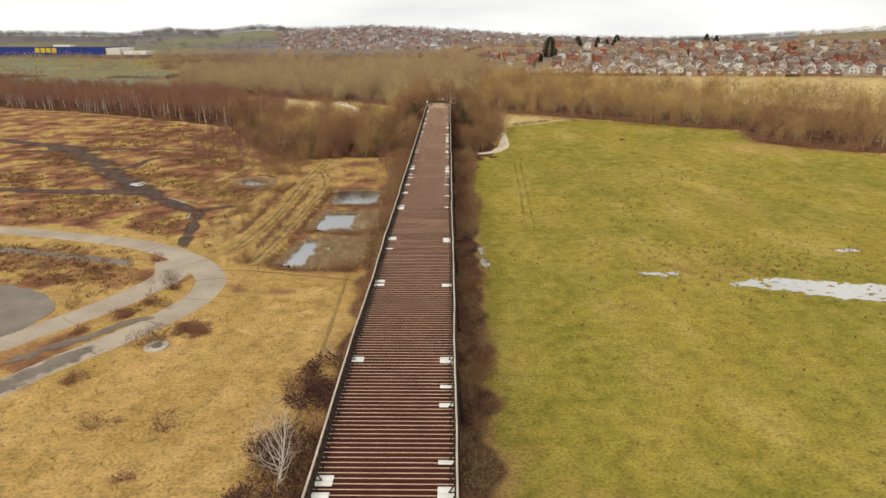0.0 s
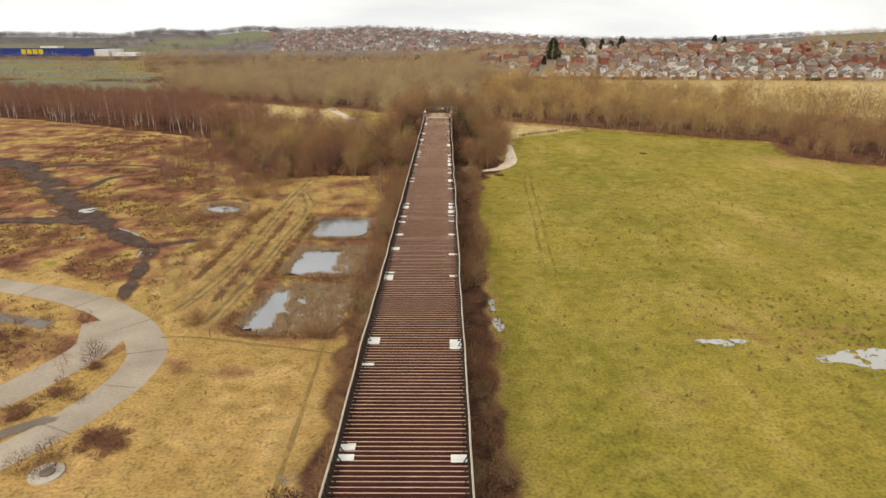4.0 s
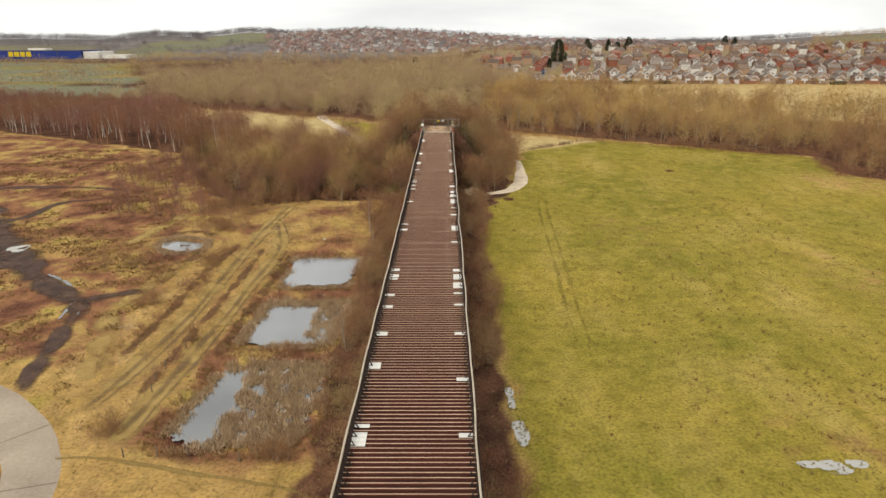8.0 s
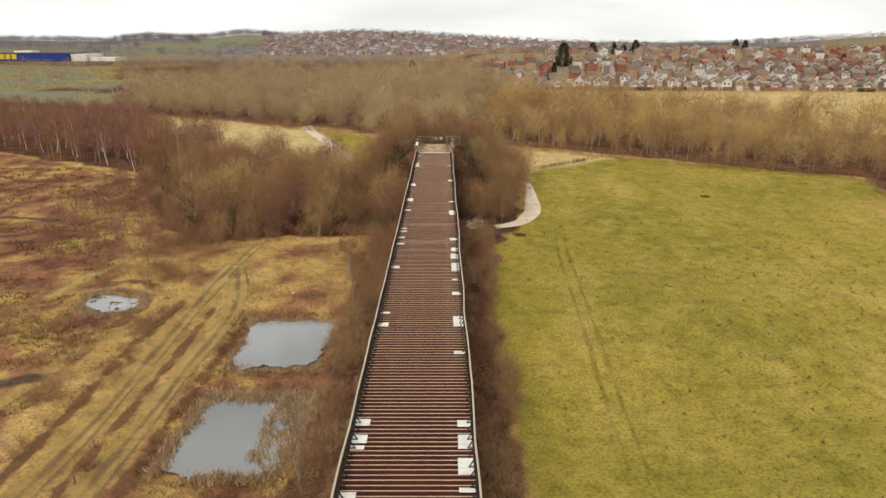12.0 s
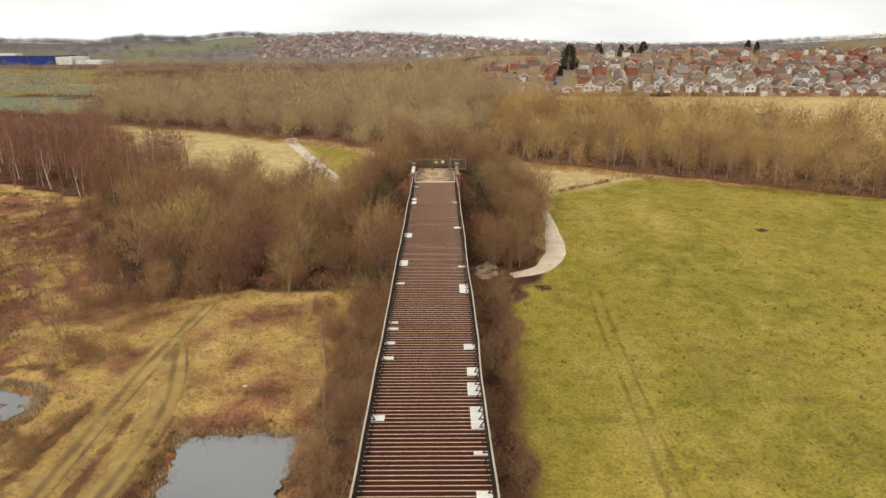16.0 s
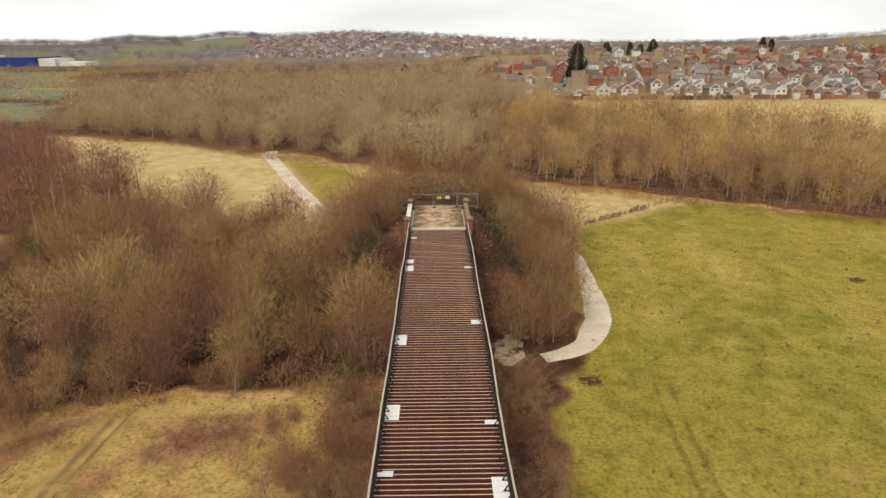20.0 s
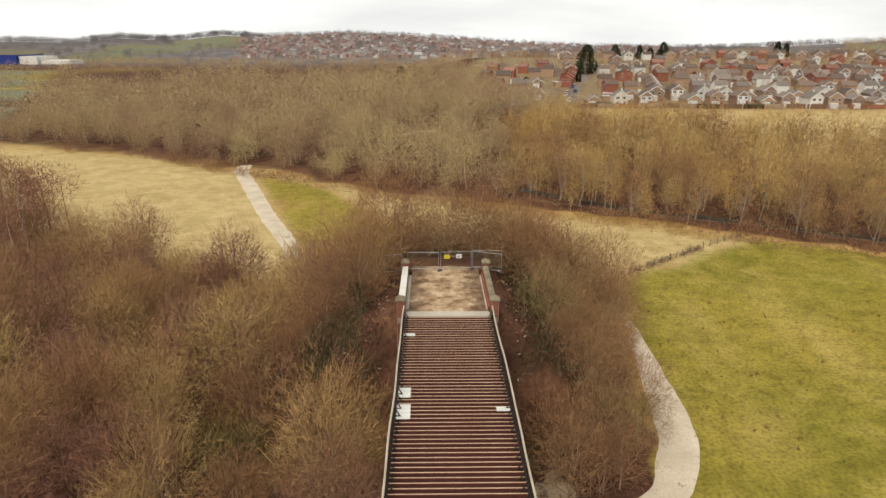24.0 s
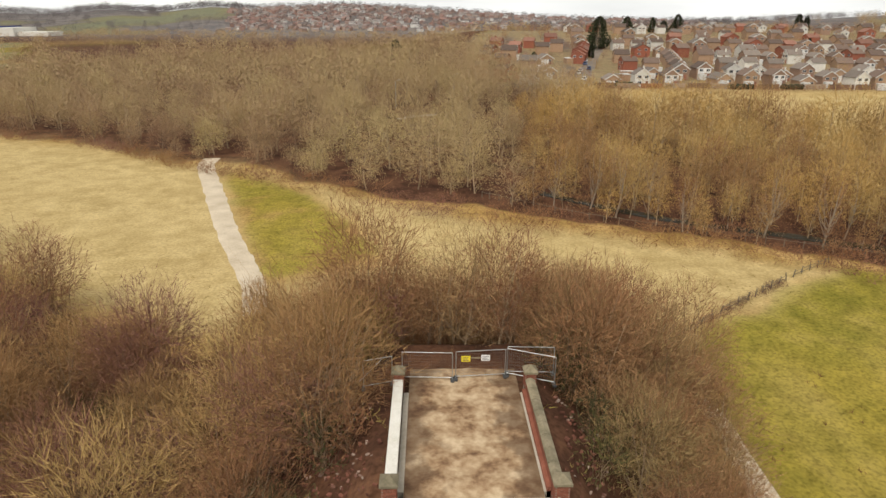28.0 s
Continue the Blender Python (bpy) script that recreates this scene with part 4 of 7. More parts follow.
# ---- the abutment at the far end ----
abutment = thing("abutment", "red brick abutment with stone-capped piers at the viaduct's end", "abutment")
bm = bmesh.new()
box(bm, -3.86, 229.15, 17.2, 3.86, 230.15, DECK_Z + 0.03, 0.02)
part("concrete_sill", bm, M_CONC, abutment, "pale concrete sill across the deck end")
bm = bmesh.new()
box(bm, -4.6, 229.25, 6, 4.6, 231.0, 17.15)
part("abutment_wall", bm, M_BRICK, abutment, "dark red brick abutment face")
cap_rows = []
for sx in (-1, 1):
    bm = bmesh.new()
    box(bm, sx * 4.22 - 0.24, 230.5, 12, sx * 4.22 + 0.24, 239.7, 18.86)
    part("wing_wall", bm, M_MORTAR if sx < 0 else M_BRICK, abutment, "cream rendered wing wall" if sx < 0 else "red brick wing wall")
    if sx < 0:
        for a, b in ((230.45, 233.5), (233.515, 236.6), (236.615, 239.75)):
            bm = bmesh.new()
            box(bm, -4.58, a, 18.865, -3.96, b, 19.02, 0.02)
            part("coping", bm, M_WHITE, abutment, "cream painted flat coping")
        bm = bmesh.new()
        box(bm, -3.955, 230.6, 17.6, -3.62, 239.7, 18.06, 0.015)
        part("ledge", bm, M_CONC, abutment, "pale crumbling ledge along the wall")
    else:
        for k in range(8):
            a = 230.45 + k * 1.163
            bm = bmesh.new()
            prof = [(3.93, 18.865), (3.93, 18.99), (4.22, 19.12), (4.53, 18.99), (4.53, 18.865)]
            f0, f1 = ([bm.verts.new((px, yy, pz)) for px, pz in prof] for yy in (a, a + 1.13))
            bm.faces.new(f0[::-1])
            bm.faces.new(f1)
            for i in range(5):
                bm.faces.new([f0[i], f0[(i + 1) % 5], f1[(i + 1) % 5], f1[i]])
            bmesh.ops.recalc_face_normals(bm, faces=bm.faces)
            part("coping_stone", bm, M_STONE, abutment)
        for j, z in enumerate((18.05, 18.3)):
            bm = bmesh.new()
            box(bm, 3.62 + 0.12 * j, 230.6, 17.6, 3.975, 239.7, z, 0.015)
            part("brick_step", bm, M_BRICK if j else M_CONC, abutment, "orange brick stepped footing")
    for yc, wide in ((229.9, 0.84), (240.25, 0.8)):
        h = wide / 2
        pier = part("pier", box(bmesh.new(), sx * 4.3 - h + 0.06, yc - h + 0.06, 12, sx * 4.3 + h - 0.06, yc + h - 0.06, 19.28), M_MORTAR, abutment, "square red brick pier")
        bk = finish(box(bmesh.new(), -0.105, -0.05, -0.033, 0.105, 0.05, 0.033), "brick", M_BRICK)
        for c in range(21):
            z = 19.23 - c * 0.076
            for i in range(3):
                o = (i - 1) * 0.225 + (0.05 if c % 2 else -0.05)
                b = part("brick", bk, None, pier)
                b.location = (sx * 4.3 + o, yc - h + 0.085, z)
                if c < 14:
                    b = part("brick", bk, None, pier)
                    b.location, b.rotation_euler = (sx * (4.3 - h + 0.085), yc + o, z), (0, 0, math.pi / 2)
        bm = bmesh.new()
        g = h + 0.05
        base = [(-g, -g), (g, -g), (g, g), (-g, g)]
        lv = [[bm.verts.new((sx * 4.3 + x * s, yc + y * s, z)) for x, y in base] for s, z in ((1.0, 19.285), (1.0, 19.43), (0.94, 19.45), (0.12, 19.74))]
        for a, b in zip(lv[:-1], lv[1:]):
            for i in range(4):
                bm.faces.new([a[i], a[(i + 1) % 4], b[(i + 1) % 4], b[i]])
        bm.faces.new(lv[0][::-1])
        bm.faces.new(lv[-1])
        part("pier_cap", bm, M_STONE, abutment, "weathered pyramidal stone pier cap")
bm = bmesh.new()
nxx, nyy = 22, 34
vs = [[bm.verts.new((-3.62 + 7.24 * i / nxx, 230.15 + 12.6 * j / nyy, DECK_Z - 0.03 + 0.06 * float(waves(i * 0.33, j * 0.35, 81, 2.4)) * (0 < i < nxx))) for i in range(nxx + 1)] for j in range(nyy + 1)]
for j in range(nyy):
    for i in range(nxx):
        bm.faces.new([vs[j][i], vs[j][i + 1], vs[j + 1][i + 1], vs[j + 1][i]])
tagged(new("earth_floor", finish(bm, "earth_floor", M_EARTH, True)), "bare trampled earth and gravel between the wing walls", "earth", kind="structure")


def fence_panel(a, b, z, lean, label, brace=False):
    """A temporary mesh fence panel between two feet."""
    a, b = Vector((*a, z)), Vector((*b, z))
    d = (b - a).normalized()
    up = (Vector((0, 0, 1)) + Vector((-d.y, d.x, 0)) * lean).normalized()
    panel = thing("fence_panel", label, "fence panel", group="temporary fence panels")
    tl, tr = a + up * 2.0, b + up * 2.0
    for n, p, q in (("frame_post", a, tl), ("frame_post", b, tr), ("frame_rail", a + up * 0.12, b + up * 0.12), ("frame_rail", tl, tr)):
        part(n, beam(bmesh.new(), p, q, 0.03, 8), M_STEEL, panel)
    bm = bmesh.new()
    w = (b - a).length
    for k in range(1, int(w / 0.14)):
        beam(bm, a + d * (k * 0.14) + up * 0.12, a + d * (k * 0.14) + up * 2.0, 0.0035, 3)
    for k in range(1, 8):
        beam(bm, a + up * (0.12 + k * 0.235), b + up * (0.12 + k * 0.235), 0.0045, 3)
    part("wire_mesh", bm, M_MESH, panel, "thin welded wire mesh")
    for p in (a, b):
        bm = bmesh.new()
        box(bm, p.x - 0.12, p.y - 0.3, p.z - 0.12, p.x + 0.12, p.y + 0.3, p.z + 0.03, 0.02)
        part("foot_block", bm, M_DARK, panel, "dark rubber foot block")
    if brace:
        part("brace", beam(bmesh.new(), a + up * 0.5 - d * 0.3, tr - d * 0.7 - up * 0.1, 0.03, 6), M_STEEL, panel)
    return panel


fence_panel((-6.6, 240.4), (-4.75, 241.0), 18.0, 0.0, "leaning grey mesh fence panel with a diagonal brace", True)
fence_panel((-4.1, 241.5), (-0.74, 241.35), 18.02, 0.0, "grey steel mesh fence panel across the track")
gate = fence_panel((-0.5, 241.5), (2.86, 241.8), 18.02, 0.0, "grey steel mesh fence panel carrying two signs")
fence_panel((3.0, 241.95), (6.05, 240.75), 18.0, 0.0, "grey steel mesh fence panel turned past the pier")
fence_panel((3.05, 242.15), (6.2, 242.0), 18.0, 0.03, "grey steel mesh fence panel behind another one")
for x0, x1, z0, z1, m, text in ((-0.14, 0.46, 19.28, 19.72, M_YELLOW, "yellow warning board"), (1.18, 1.78, 19.34, 19.8, M_SIGNW, "white notice board")):
    board = thing("warning_sign", text + " tied on the fence panel", "sign")
    bm = bmesh.new()
    box(bm, x0, 241.46, z0, x1, 241.48, z1, 0.004)
    part("board", bm, m, board)
    for k in range(3):
        bm = bmesh.new()
        box(bm, x0 + 0.08, 241.452, z0 + 0.08 + 0.11 * k, x1 - 0.08 - 0.1 * (k % 2), 241.457, z0 + 0.12 + 0.11 * k)
        part("text_bar", bm, M_DARK, board)
bm = bmesh.new()
box(bm, 0.5, 241.46, 19.52, 1.14, 241.475, 19.62, 0.003)
tagged(new("sign_strip", finish(bm, "sign_strip", M_STONE)), "thin brown strip tied between two fence signs", "sign")
# ---- bare winter trees and scrub ----
def blades(p0, p1, w, g):
    """Thin tapered slivers, one a twig."""
    d = p1 - p0
    s = np.cross(d, g.normal(size=d.shape))
    s /= np.linalg.norm(s, axis=1)[:, None] + 1e-9
    w = np.broadcast_to(np.asarray(w, float), (len(d),))[:, None]
    v = np.stack([p0 - s * w / 2, p0 + s * w / 2, p1], 1).reshape(-1, 3)
    return v, np.arange(len(v)).reshape(-1, 3)


def cones(p0, p1, r0, r1, sides):
    """Tapered limbs, as open tubes of triangles."""
    d = p1 - p0
    d = d / (np.linalg.norm(d, axis=1)[:, None] + 1e-9)
    u = np.cross(d, np.where(np.abs(d[:, 2:]) < 0.9, (0, 0, 1), (1, 0, 0)))
    u /= np.linalg.norm(u, axis=1)[:, None]
    w = np.cross(d, u)
    a = np.arange(sides) * 2 * np.pi / sides
    ring = u[:, None] * np.cos(a)[None, :, None] + w[:, None] * np.sin(a)[None, :, None]
    v = np.concatenate([p0[:, None] + ring * r0[:, None, None], p1[:, None] + ring * r1[:, None, None]], 1)
    i = np.arange(sides)
    j = (i + 1) % sides
    f = np.concatenate([np.stack([i, j, j + sides], 1), np.stack([i, j + sides, i + sides], 1)])
    f = f[None] + (np.arange(len(p0)) * 2 * sides)[:, None, None]
    return v.reshape(-1, 3), f.reshape(-1, 3)


def join(*pieces):
    v, f, n = [], [], 0
    for a, b in pieces:
        v.append(a)
        f.append(b + n)
        n += len(a)
    return np.concatenate(v), np.concatenate(f)


def tree_form(seed, h, twigs, width, crown=0.38, low=0.3, stems=1, limbs=9, rad=0.12, sides=4, lean=0.06, fork=4):
    """Wood and twigs of one bare tree: trunks, limbs that fork, and a rounded uneven crown of fine twigs."""
    g = np.random.RandomState(seed)
    mid, half = h * (low + 1) / 2, h * (1 - low) / 2
    a0, a1, r0, r1, tips = [], [], [], [], []

    def shell(n, lo, hi):
        """Places in the crown, more of them near its lumpy outside."""
        d = g.normal(size=(n, 3))
        d /= np.linalg.norm(d, axis=1)[:, None]
        az, el = np.arctan2(d[:, 1], d[:, 0]), d[:, 2]
        lump = 1 + 0.2 * np.sin(3 * az + ph[0]) * np.cos(4 * el + ph[1]) + 0.13 * np.sin(5 * az + 6 * el + ph[2])
        r = (g.uniform(lo, hi, n) ** 0.4) * lump
        return d * r[:, None] * (crown * h, crown * h, half) + (0, 0, mid), d

    ph = g.uniform(0, 6.28, 3)
    t = np.linspace(0, 1, 4)
    for k in range(stems):
        top = shell(1, 0.05, 0.35)[0][0] * (1, 1, 1) if stems > 1 else np.array([lean * h * g.normal(), lean * h * g.normal(), h * 0.86])
        base = np.array([*(g.normal(0, 0.05 * h, 2) if stems > 1 else (0, 0)), 0.0])
        line = base + (top - base) * t[:, None] + g.normal(0, 0.015 * h, (4, 3)) * (0, 0, 0) + np.sin(t * 3.1)[:, None] * g.normal(0, 0.02 * h, 3) * (1, 1, 0)
        r = rad * (1 - 0.85 * t) * (1 if stems == 1 else 0.7)
        a0.append(line[:-1]), a1.append(line[1:]), r0.append(r[:-1]), r1.append(r[1:])
        ends = shell(limbs, 0.45, 0.9)[0]
        for e in ends:
            f = np.clip(g.uniform(0.15, 0.75) * (e[2] / h), 0.1, 0.9)
            p = np.array([np.interp(f, t, line[:, c]) for c in range(3)])
            m = p + (e - p) * 0.5 + (0, 0, -0.04 * h)
            q = np.interp(f, t, r) * 0.5
            a0.append(np.array([p, m])), a1.append(np.array([m, e])), r0.append(np.array([q, q * 0.55])), r1.append(np.array([q * 0.55, 0.006]))
            tips.append((m, e))
    wood = cones(np.concatenate(a0), np.concatenate(a1), np.concatenate(r0), np.concatenate(r1), sides)
    pieces = []
    if fork:
        m, e = np.array([p for p, _ in tips]), np.array([q for _, q in tips])
        b0 = np.repeat(m, fork, 0) + np.repeat(e - m, fork, 0) * g.uniform(0, 0.8, (len(m) * fork, 1))
        b1 = b0 + (np.repeat(e - m, fork, 0) * 0.7 + g.normal(0, 0.075 * h, b0.shape)) * g.uniform(0.6, 1.1, (len(b0), 1))
        pieces.append(blades(b0, b1, width * 1.6, g))
    p, d = shell(twigs, 0.04, 1.0)
    out = d * 0.55 + g.normal(0, 0.46, d.shape) + (0, 0, 0.36)
    out /= np.linalg.norm(out, axis=1)[:, None]
    pieces.append(blades(p, p + out * (h * g.uniform(0.05, 0.125, twigs))[:, None], width, g))
    return wood, join(*pieces)


def scatter(poly, space, seed, ragged=1.5):
    g = np.random.RandomState(seed)
    xs, ys = [p[0] for p in poly], [p[1] for p in poly]
    x, y = np.meshgrid(np.arange(min(xs) - 4, max(xs) + 4, space), np.arange(min(ys) - 4, max(ys) + 4, space))
    x = (x + g.uniform(-0.55, 0.55, x.shape) * space).ravel()
    y = (y + g.uniform(-0.55, 0.55, y.shape) * space).ravel()
    keep = inside(x + ragged * waves(x, y, seed, 9), y + ragged * waves(x, y, seed + 1, 9), poly)
    return x[keep], y[keep]


def mass(name, forms, x, y, size, tint, mats, label, category, seed, sink=0.15, z=None, rounded=True):
    """Many trees or tufts in one mesh: copies of the forms, turned and scaled one by one."""
    g = np.random.RandomState(seed)
    z = lie(x, y) - sink if z is None else z
    pick, turn = g.randint(0, len(forms), len(x)), g.uniform(0, 6.28, len(x))
    vs, fs, ts, ms, ns, n = [], [], [], [], [], 0
    for k, form in enumerate(forms):
        sel = np.where(pick == k)[0]
        if not len(sel):
            continue
        c, s = np.cos(turn[sel])[:, None], np.sin(turn[sel])[:, None]
        for mi, (v, f) in enumerate(form):
            if not len(v):
                continue
            v, f, o = outward(v, f) if rounded else (v, f, v)
            ns.append(np.stack([o[None, :, 0] * c - o[None, :, 1] * s, o[None, :, 0] * s + o[None, :, 1] * c, np.broadcast_to(o[None, :, 2], (len(sel), len(o)))], -1).reshape(-1, 3))
            w = v[None] * size[sel][:, None, None]
            p = np.stack([w[..., 0] * c - w[..., 1] * s + x[sel][:, None], w[..., 0] * s + w[..., 1] * c + y[sel][:, None], w[..., 2] + z[sel][:, None]], -1)
            vs.append(p.reshape(-1, 3))
            fs.append((f[None] + (np.arange(len(sel)) * len(v))[:, None, None]).reshape(-1, 3) + n)
            ts.append(np.repeat(tint[sel], len(v)))
            ms.append(np.full(len(sel) * len(f), mi, np.int32))
            n += len(sel) * len(v)
    me = raw_mesh(name, np.concatenate(vs), np.concatenate(fs), mats[0], np.concatenate(ts), False, np.concatenate(ns) if rounded else None)
    for m in mats[1:]:
        me.materials.append(m)
    me.polygons.foreach_set("material_index", np.concatenate(ms))
    return tagged(new(name, me), label, category, kind="stuff")


EMPTY = (np.zeros((0, 3)), np.zeros((0, 3), int))


def clump(x, y, seed, size):
    return np.clip(0.5 + 0.5 * waves(x, y, seed, size), 0, 1)


# the woods, from the nearest to the farthest
near_forms = [tree_form(100 + k, 10.0, 1900, 0.04, (0.34, 0.42, 0.46, 0.38)[k % 4], (0.2, 0.08, 0.04, 0.16)[k % 4], (2, 5, 8, 3)[k % 4], (9, 4, 3, 7)[k % 4], 0.11, 3, 0.06, 4) for k in range(8)]
fine_forms = [tree_form(100 + k, 10.0, 2900, 0.034, (0.34, 0.42, 0.46, 0.38)[k % 4], (0.2, 0.08, 0.04, 0.16)[k % 4], (2, 5, 8, 3)[k % 4], (10, 6, 4, 8)[k % 4], 0.17, 3, 0.06, 5) for k in range(6)]
x, y = scatter(WOOD_NEAR, 4.9, 201)
g = np.random.RandomState(1)
def from_line(x, y, pts):
    """How far the places lie from a line of points."""
    d = np.full(len(x), 1e9)
    for (x0, y0), (x1, y1) in zip(pts[:-1], pts[1:]):
        f = np.clip(((x - x0) * (x1 - x0) + (y - y0) * (y1 - y0)) / ((x1 - x0) ** 2 + (y1 - y0) ** 2), 0, 1)
        d = np.minimum(d, np.hypot(x - x0 - f * (x1 - x0), y - y0 - f * (y1 - y0)))
    return d


def inset(x, y, poly):
    """How far inside the polygon's edge the places lie."""
    return from_line(x, y, poly + poly[:1])


low_forms = [tree_form(130 + k, 3.4, 260, 0.07, 0.48, 0.0, 5, 3, 0.035, 3, 0.1, 3) for k in range(4)]
# Added brushwood, its tint kept dark to paint shade below the crowns.
ux, uy = scatter(WOOD_NEAR, 5.0, 221)
mass("understorey", low_forms, ux, uy, g.uniform(0.8, 1.5, len(ux)), np.clip(g.uniform(-0.05, 0.3, len(ux)), 0, 1), [M_STEM, M_WOOD], "brushwood tinted dark for the shade under the bare trees", "undergrowth", 313)
tall = 0.55 + 0.45 * smooth(0, 10, from_line(x, y, WOOD_NEAR[:7])) + 0.34 * clump(x, y, 72, 19)
tall = 0.92 * tall * (1 - 0.2 * smooth(-54, -68, x)) * (1 - 0.12 * smooth(258, 272, y)) * (1 - 0.5 * smooth(258, 269, y) * smooth(-50, -40, x))
ivy = (g.uniform(0, 1, len(x)) < 0.07) | (clump(x, y, 73, 12) < 0.06)
tint = np.clip(0.16 + 0.36 * clump(x, y, 61, 13) + g.uniform(-0.28, 0.36, len(x)), 0, 0.8)
size = tall * g.uniform(0.72, 1.28, len(x))
close = ~ivy & (x > -44) & (y < 262)
for sel, forms, text in ((close, fine_forms, "dense bare brown woodland of thin many-stemmed trees"), (~ivy & ~close, near_forms, "bare brown woodland thinning out towards the heath")):
    mass("woodland", forms, x[sel], y[sel], size[sel], tint[sel], [M_STEM, M_WOOD], text, "woodland", 301)
dx = np.concatenate([g.uniform(-17, -7.5, 34), g.uniform(6.8, 12, 20)])
dy = np.concatenate([g.uniform(216, 247, 34), g.uniform(225, 247, 20)])
mass("evergreen_thicket", low_forms, dx, dy, g.uniform(0.7, 1.45, len(dx)), np.clip(g.normal(0.2, 0.22, len(dx)), 0, 1), [M_STEM, M_IVY], "dark olive evergreen thicket on the railway bank", "thicket", 315)
mass("ivy_thicket", near_forms[2:3] + near_forms[6:7], x[ivy], y[ivy], size[ivy] * 0.62, g.uniform(0, 1, ivy.sum()), [M_STEM, M_IVY], "dark olive ivy-grown thickets in the bare wood", "thicket", 302)
front = curve_points([(-84, 262), (-72, 240), (-60, 220), (-47, 207), (-38, 211.5), (-26, 212.5), (-15, 212), (-9, 206)], 1.6)
front = np.concatenate([front, front + (1, 2.5)]) + g.normal(0, 1.0, (2 * len(front), 2))
mass("edge_scrub", low_forms, front[:, 0], front[:, 1], g.uniform(0.5, 1.1, len(front)), np.clip(0.05 + 0.5 * clump(front[:, 0], front[:, 1], 76, 12), 0, 1), [M_STEM, M_WOOD], "low tangled brown scrub at the wood's front", "scrub", 308)
qx, qy = scatter(SCRUB, 3.2, 215, 1)
slim_forms = [tree_form(135 + k, 5.0, 300, 0.035, 0.22, 0.12, 2, 4, 0.045, 3, 0.05, 3) for k in range(4)]
mass("sapling_scrub", slim_forms, qx, qy, g.uniform(0.5, 1.35, len(qx)), np.clip(g.uniform(-0.05, 0.25, len(qx)), 0, 1), [M_STEM, M_WOOD], "open scrub of pinkish bare saplings on the heath", "scrub", 309)
far_forms = [tree_form(140 + k, 11.5, 820, 0.07, (0.27, 0.33, 0.3)[k % 3], 0.2, 1, 6, 0.13, 3, 0.05, 2) for k in range(6)]
birch_forms = [tree_form(150 + k, 9.5, 380, 0.06, (0.2, 0.25)[k % 2], 0.42, 1, 3, 0.13, 3, 0.05, 2) for k in range(6)]
x, y = scatter(WOOD_BIRCH, 4.1, 203)
g = np.random.RandomState(2)
pale = g.uniform(0, 1, len(x)) < 0.35
for sel, m, text in ((pale, M_WHITEBARK, "purple-brown birch wood with pale stems"), (~pale, M_WOOD, "purple-brown thicket of bare young trees")):
    mass("birch_wood", birch_forms, x[sel], y[sel], g.uniform(0.7, 1.15, sel.sum()) * (1 + 0.3 * smooth(-150, -110, x[sel])), 0.04 + 0.2 * clump(x, y, 62, 50)[sel], [m, M_WOOD], text, "woodland", 303)
x, y = scatter(WOOD_RIGHT, 5.4, 204)
thin_out = (x < 135) | (np.random.RandomState(9).uniform(0, 1, len(x)) < 0.6)
x, y = x[thin_out], y[thin_out]
g = np.random.RandomState(3)
pale = g.uniform(0, 1, len(x)) < 0.07
tint = np.clip(0.48 + 0.5 * clump(x, y, 63, 20) * smooth(255, 300, y) + g.uniform(-0.3, 0.3, len(x)), 0, 1)
belt = g.uniform(0.72, 1.15, len(x)) * (1 + 0.38 * smooth(34, 16, from_line(x, y, YELLOW_FIELD[:4]))) * (0.62 + 0.38 * smooth(0, 9, inset(x, y, WOOD_RIGHT)))
for sel, m, text in ((pale, M_BIRCH, "pale-stemmed bare birches among the trees by the canal"), (~pale, M_STEM, "olive and rust-brown belt of bare trees behind the field")):
    mass("tree_belt", far_forms, x[sel], y[sel], belt[sel], tint[sel], [m, M_WOOD], text, "woodland", 304)
x, y = scatter(WOOD_FAR, 7.4, 205, 3)
g = np.random.RandomState(4)
clear = ~((np.abs(x + 5) < 12) & (np.abs(y - 402) < 16)) & ~((x < -0.53 * (y - 130)) & (y > 428))
x, y = x[clear], y[clear]
wide_forms = [tree_form(160 + k, 11.5, 950, 0.085, (0.38, 0.44, 0.5)[k % 3], 0.1, 1, 5, 0.17, 3, 0.05, 2) for k in range(6)]
rough_forms = [tree_form(165 + k, 11.5, 220, 0.22, (0.4, 0.48)[k % 2], 0.1, 1, 3, 0.17, 3, 0.05, 0) for k in range(4)]
size = (0.5 + 0.45 * clump(x, y, 74, 34) + g.uniform(-0.2, 0.5, len(x))) * (0.75 + 0.25 * smooth(0, 14, inset(x, y, WOOD_FAR)))
tint = np.clip(0.36 + 0.4 * clump(x, y, 64, 30) + 0.3 * hump(x, y, 0, 355, 28, 40) + g.uniform(-0.3, 0.3, len(x)), 0, 1)
for sel, forms, text in ((y < 460, wide_forms, "wide bare brown woodland behind the meadow"), (y >= 460, rough_forms, "bare grey-brown woodland reaching to the far fields")):
    mass("woodland", forms, x[sel], y[sel], size[sel] * (1 if forms is wide_forms else 1.05), tint[sel], [M_STEM, M_FARTWIG], text, "woodland", 305)
brush_forms = [tree_form(170 + k, 2.6, 95, 0.066, 0.55, 0.0, 3, 1, 0.02, 3, 0.1, 2) for k in range(4)]
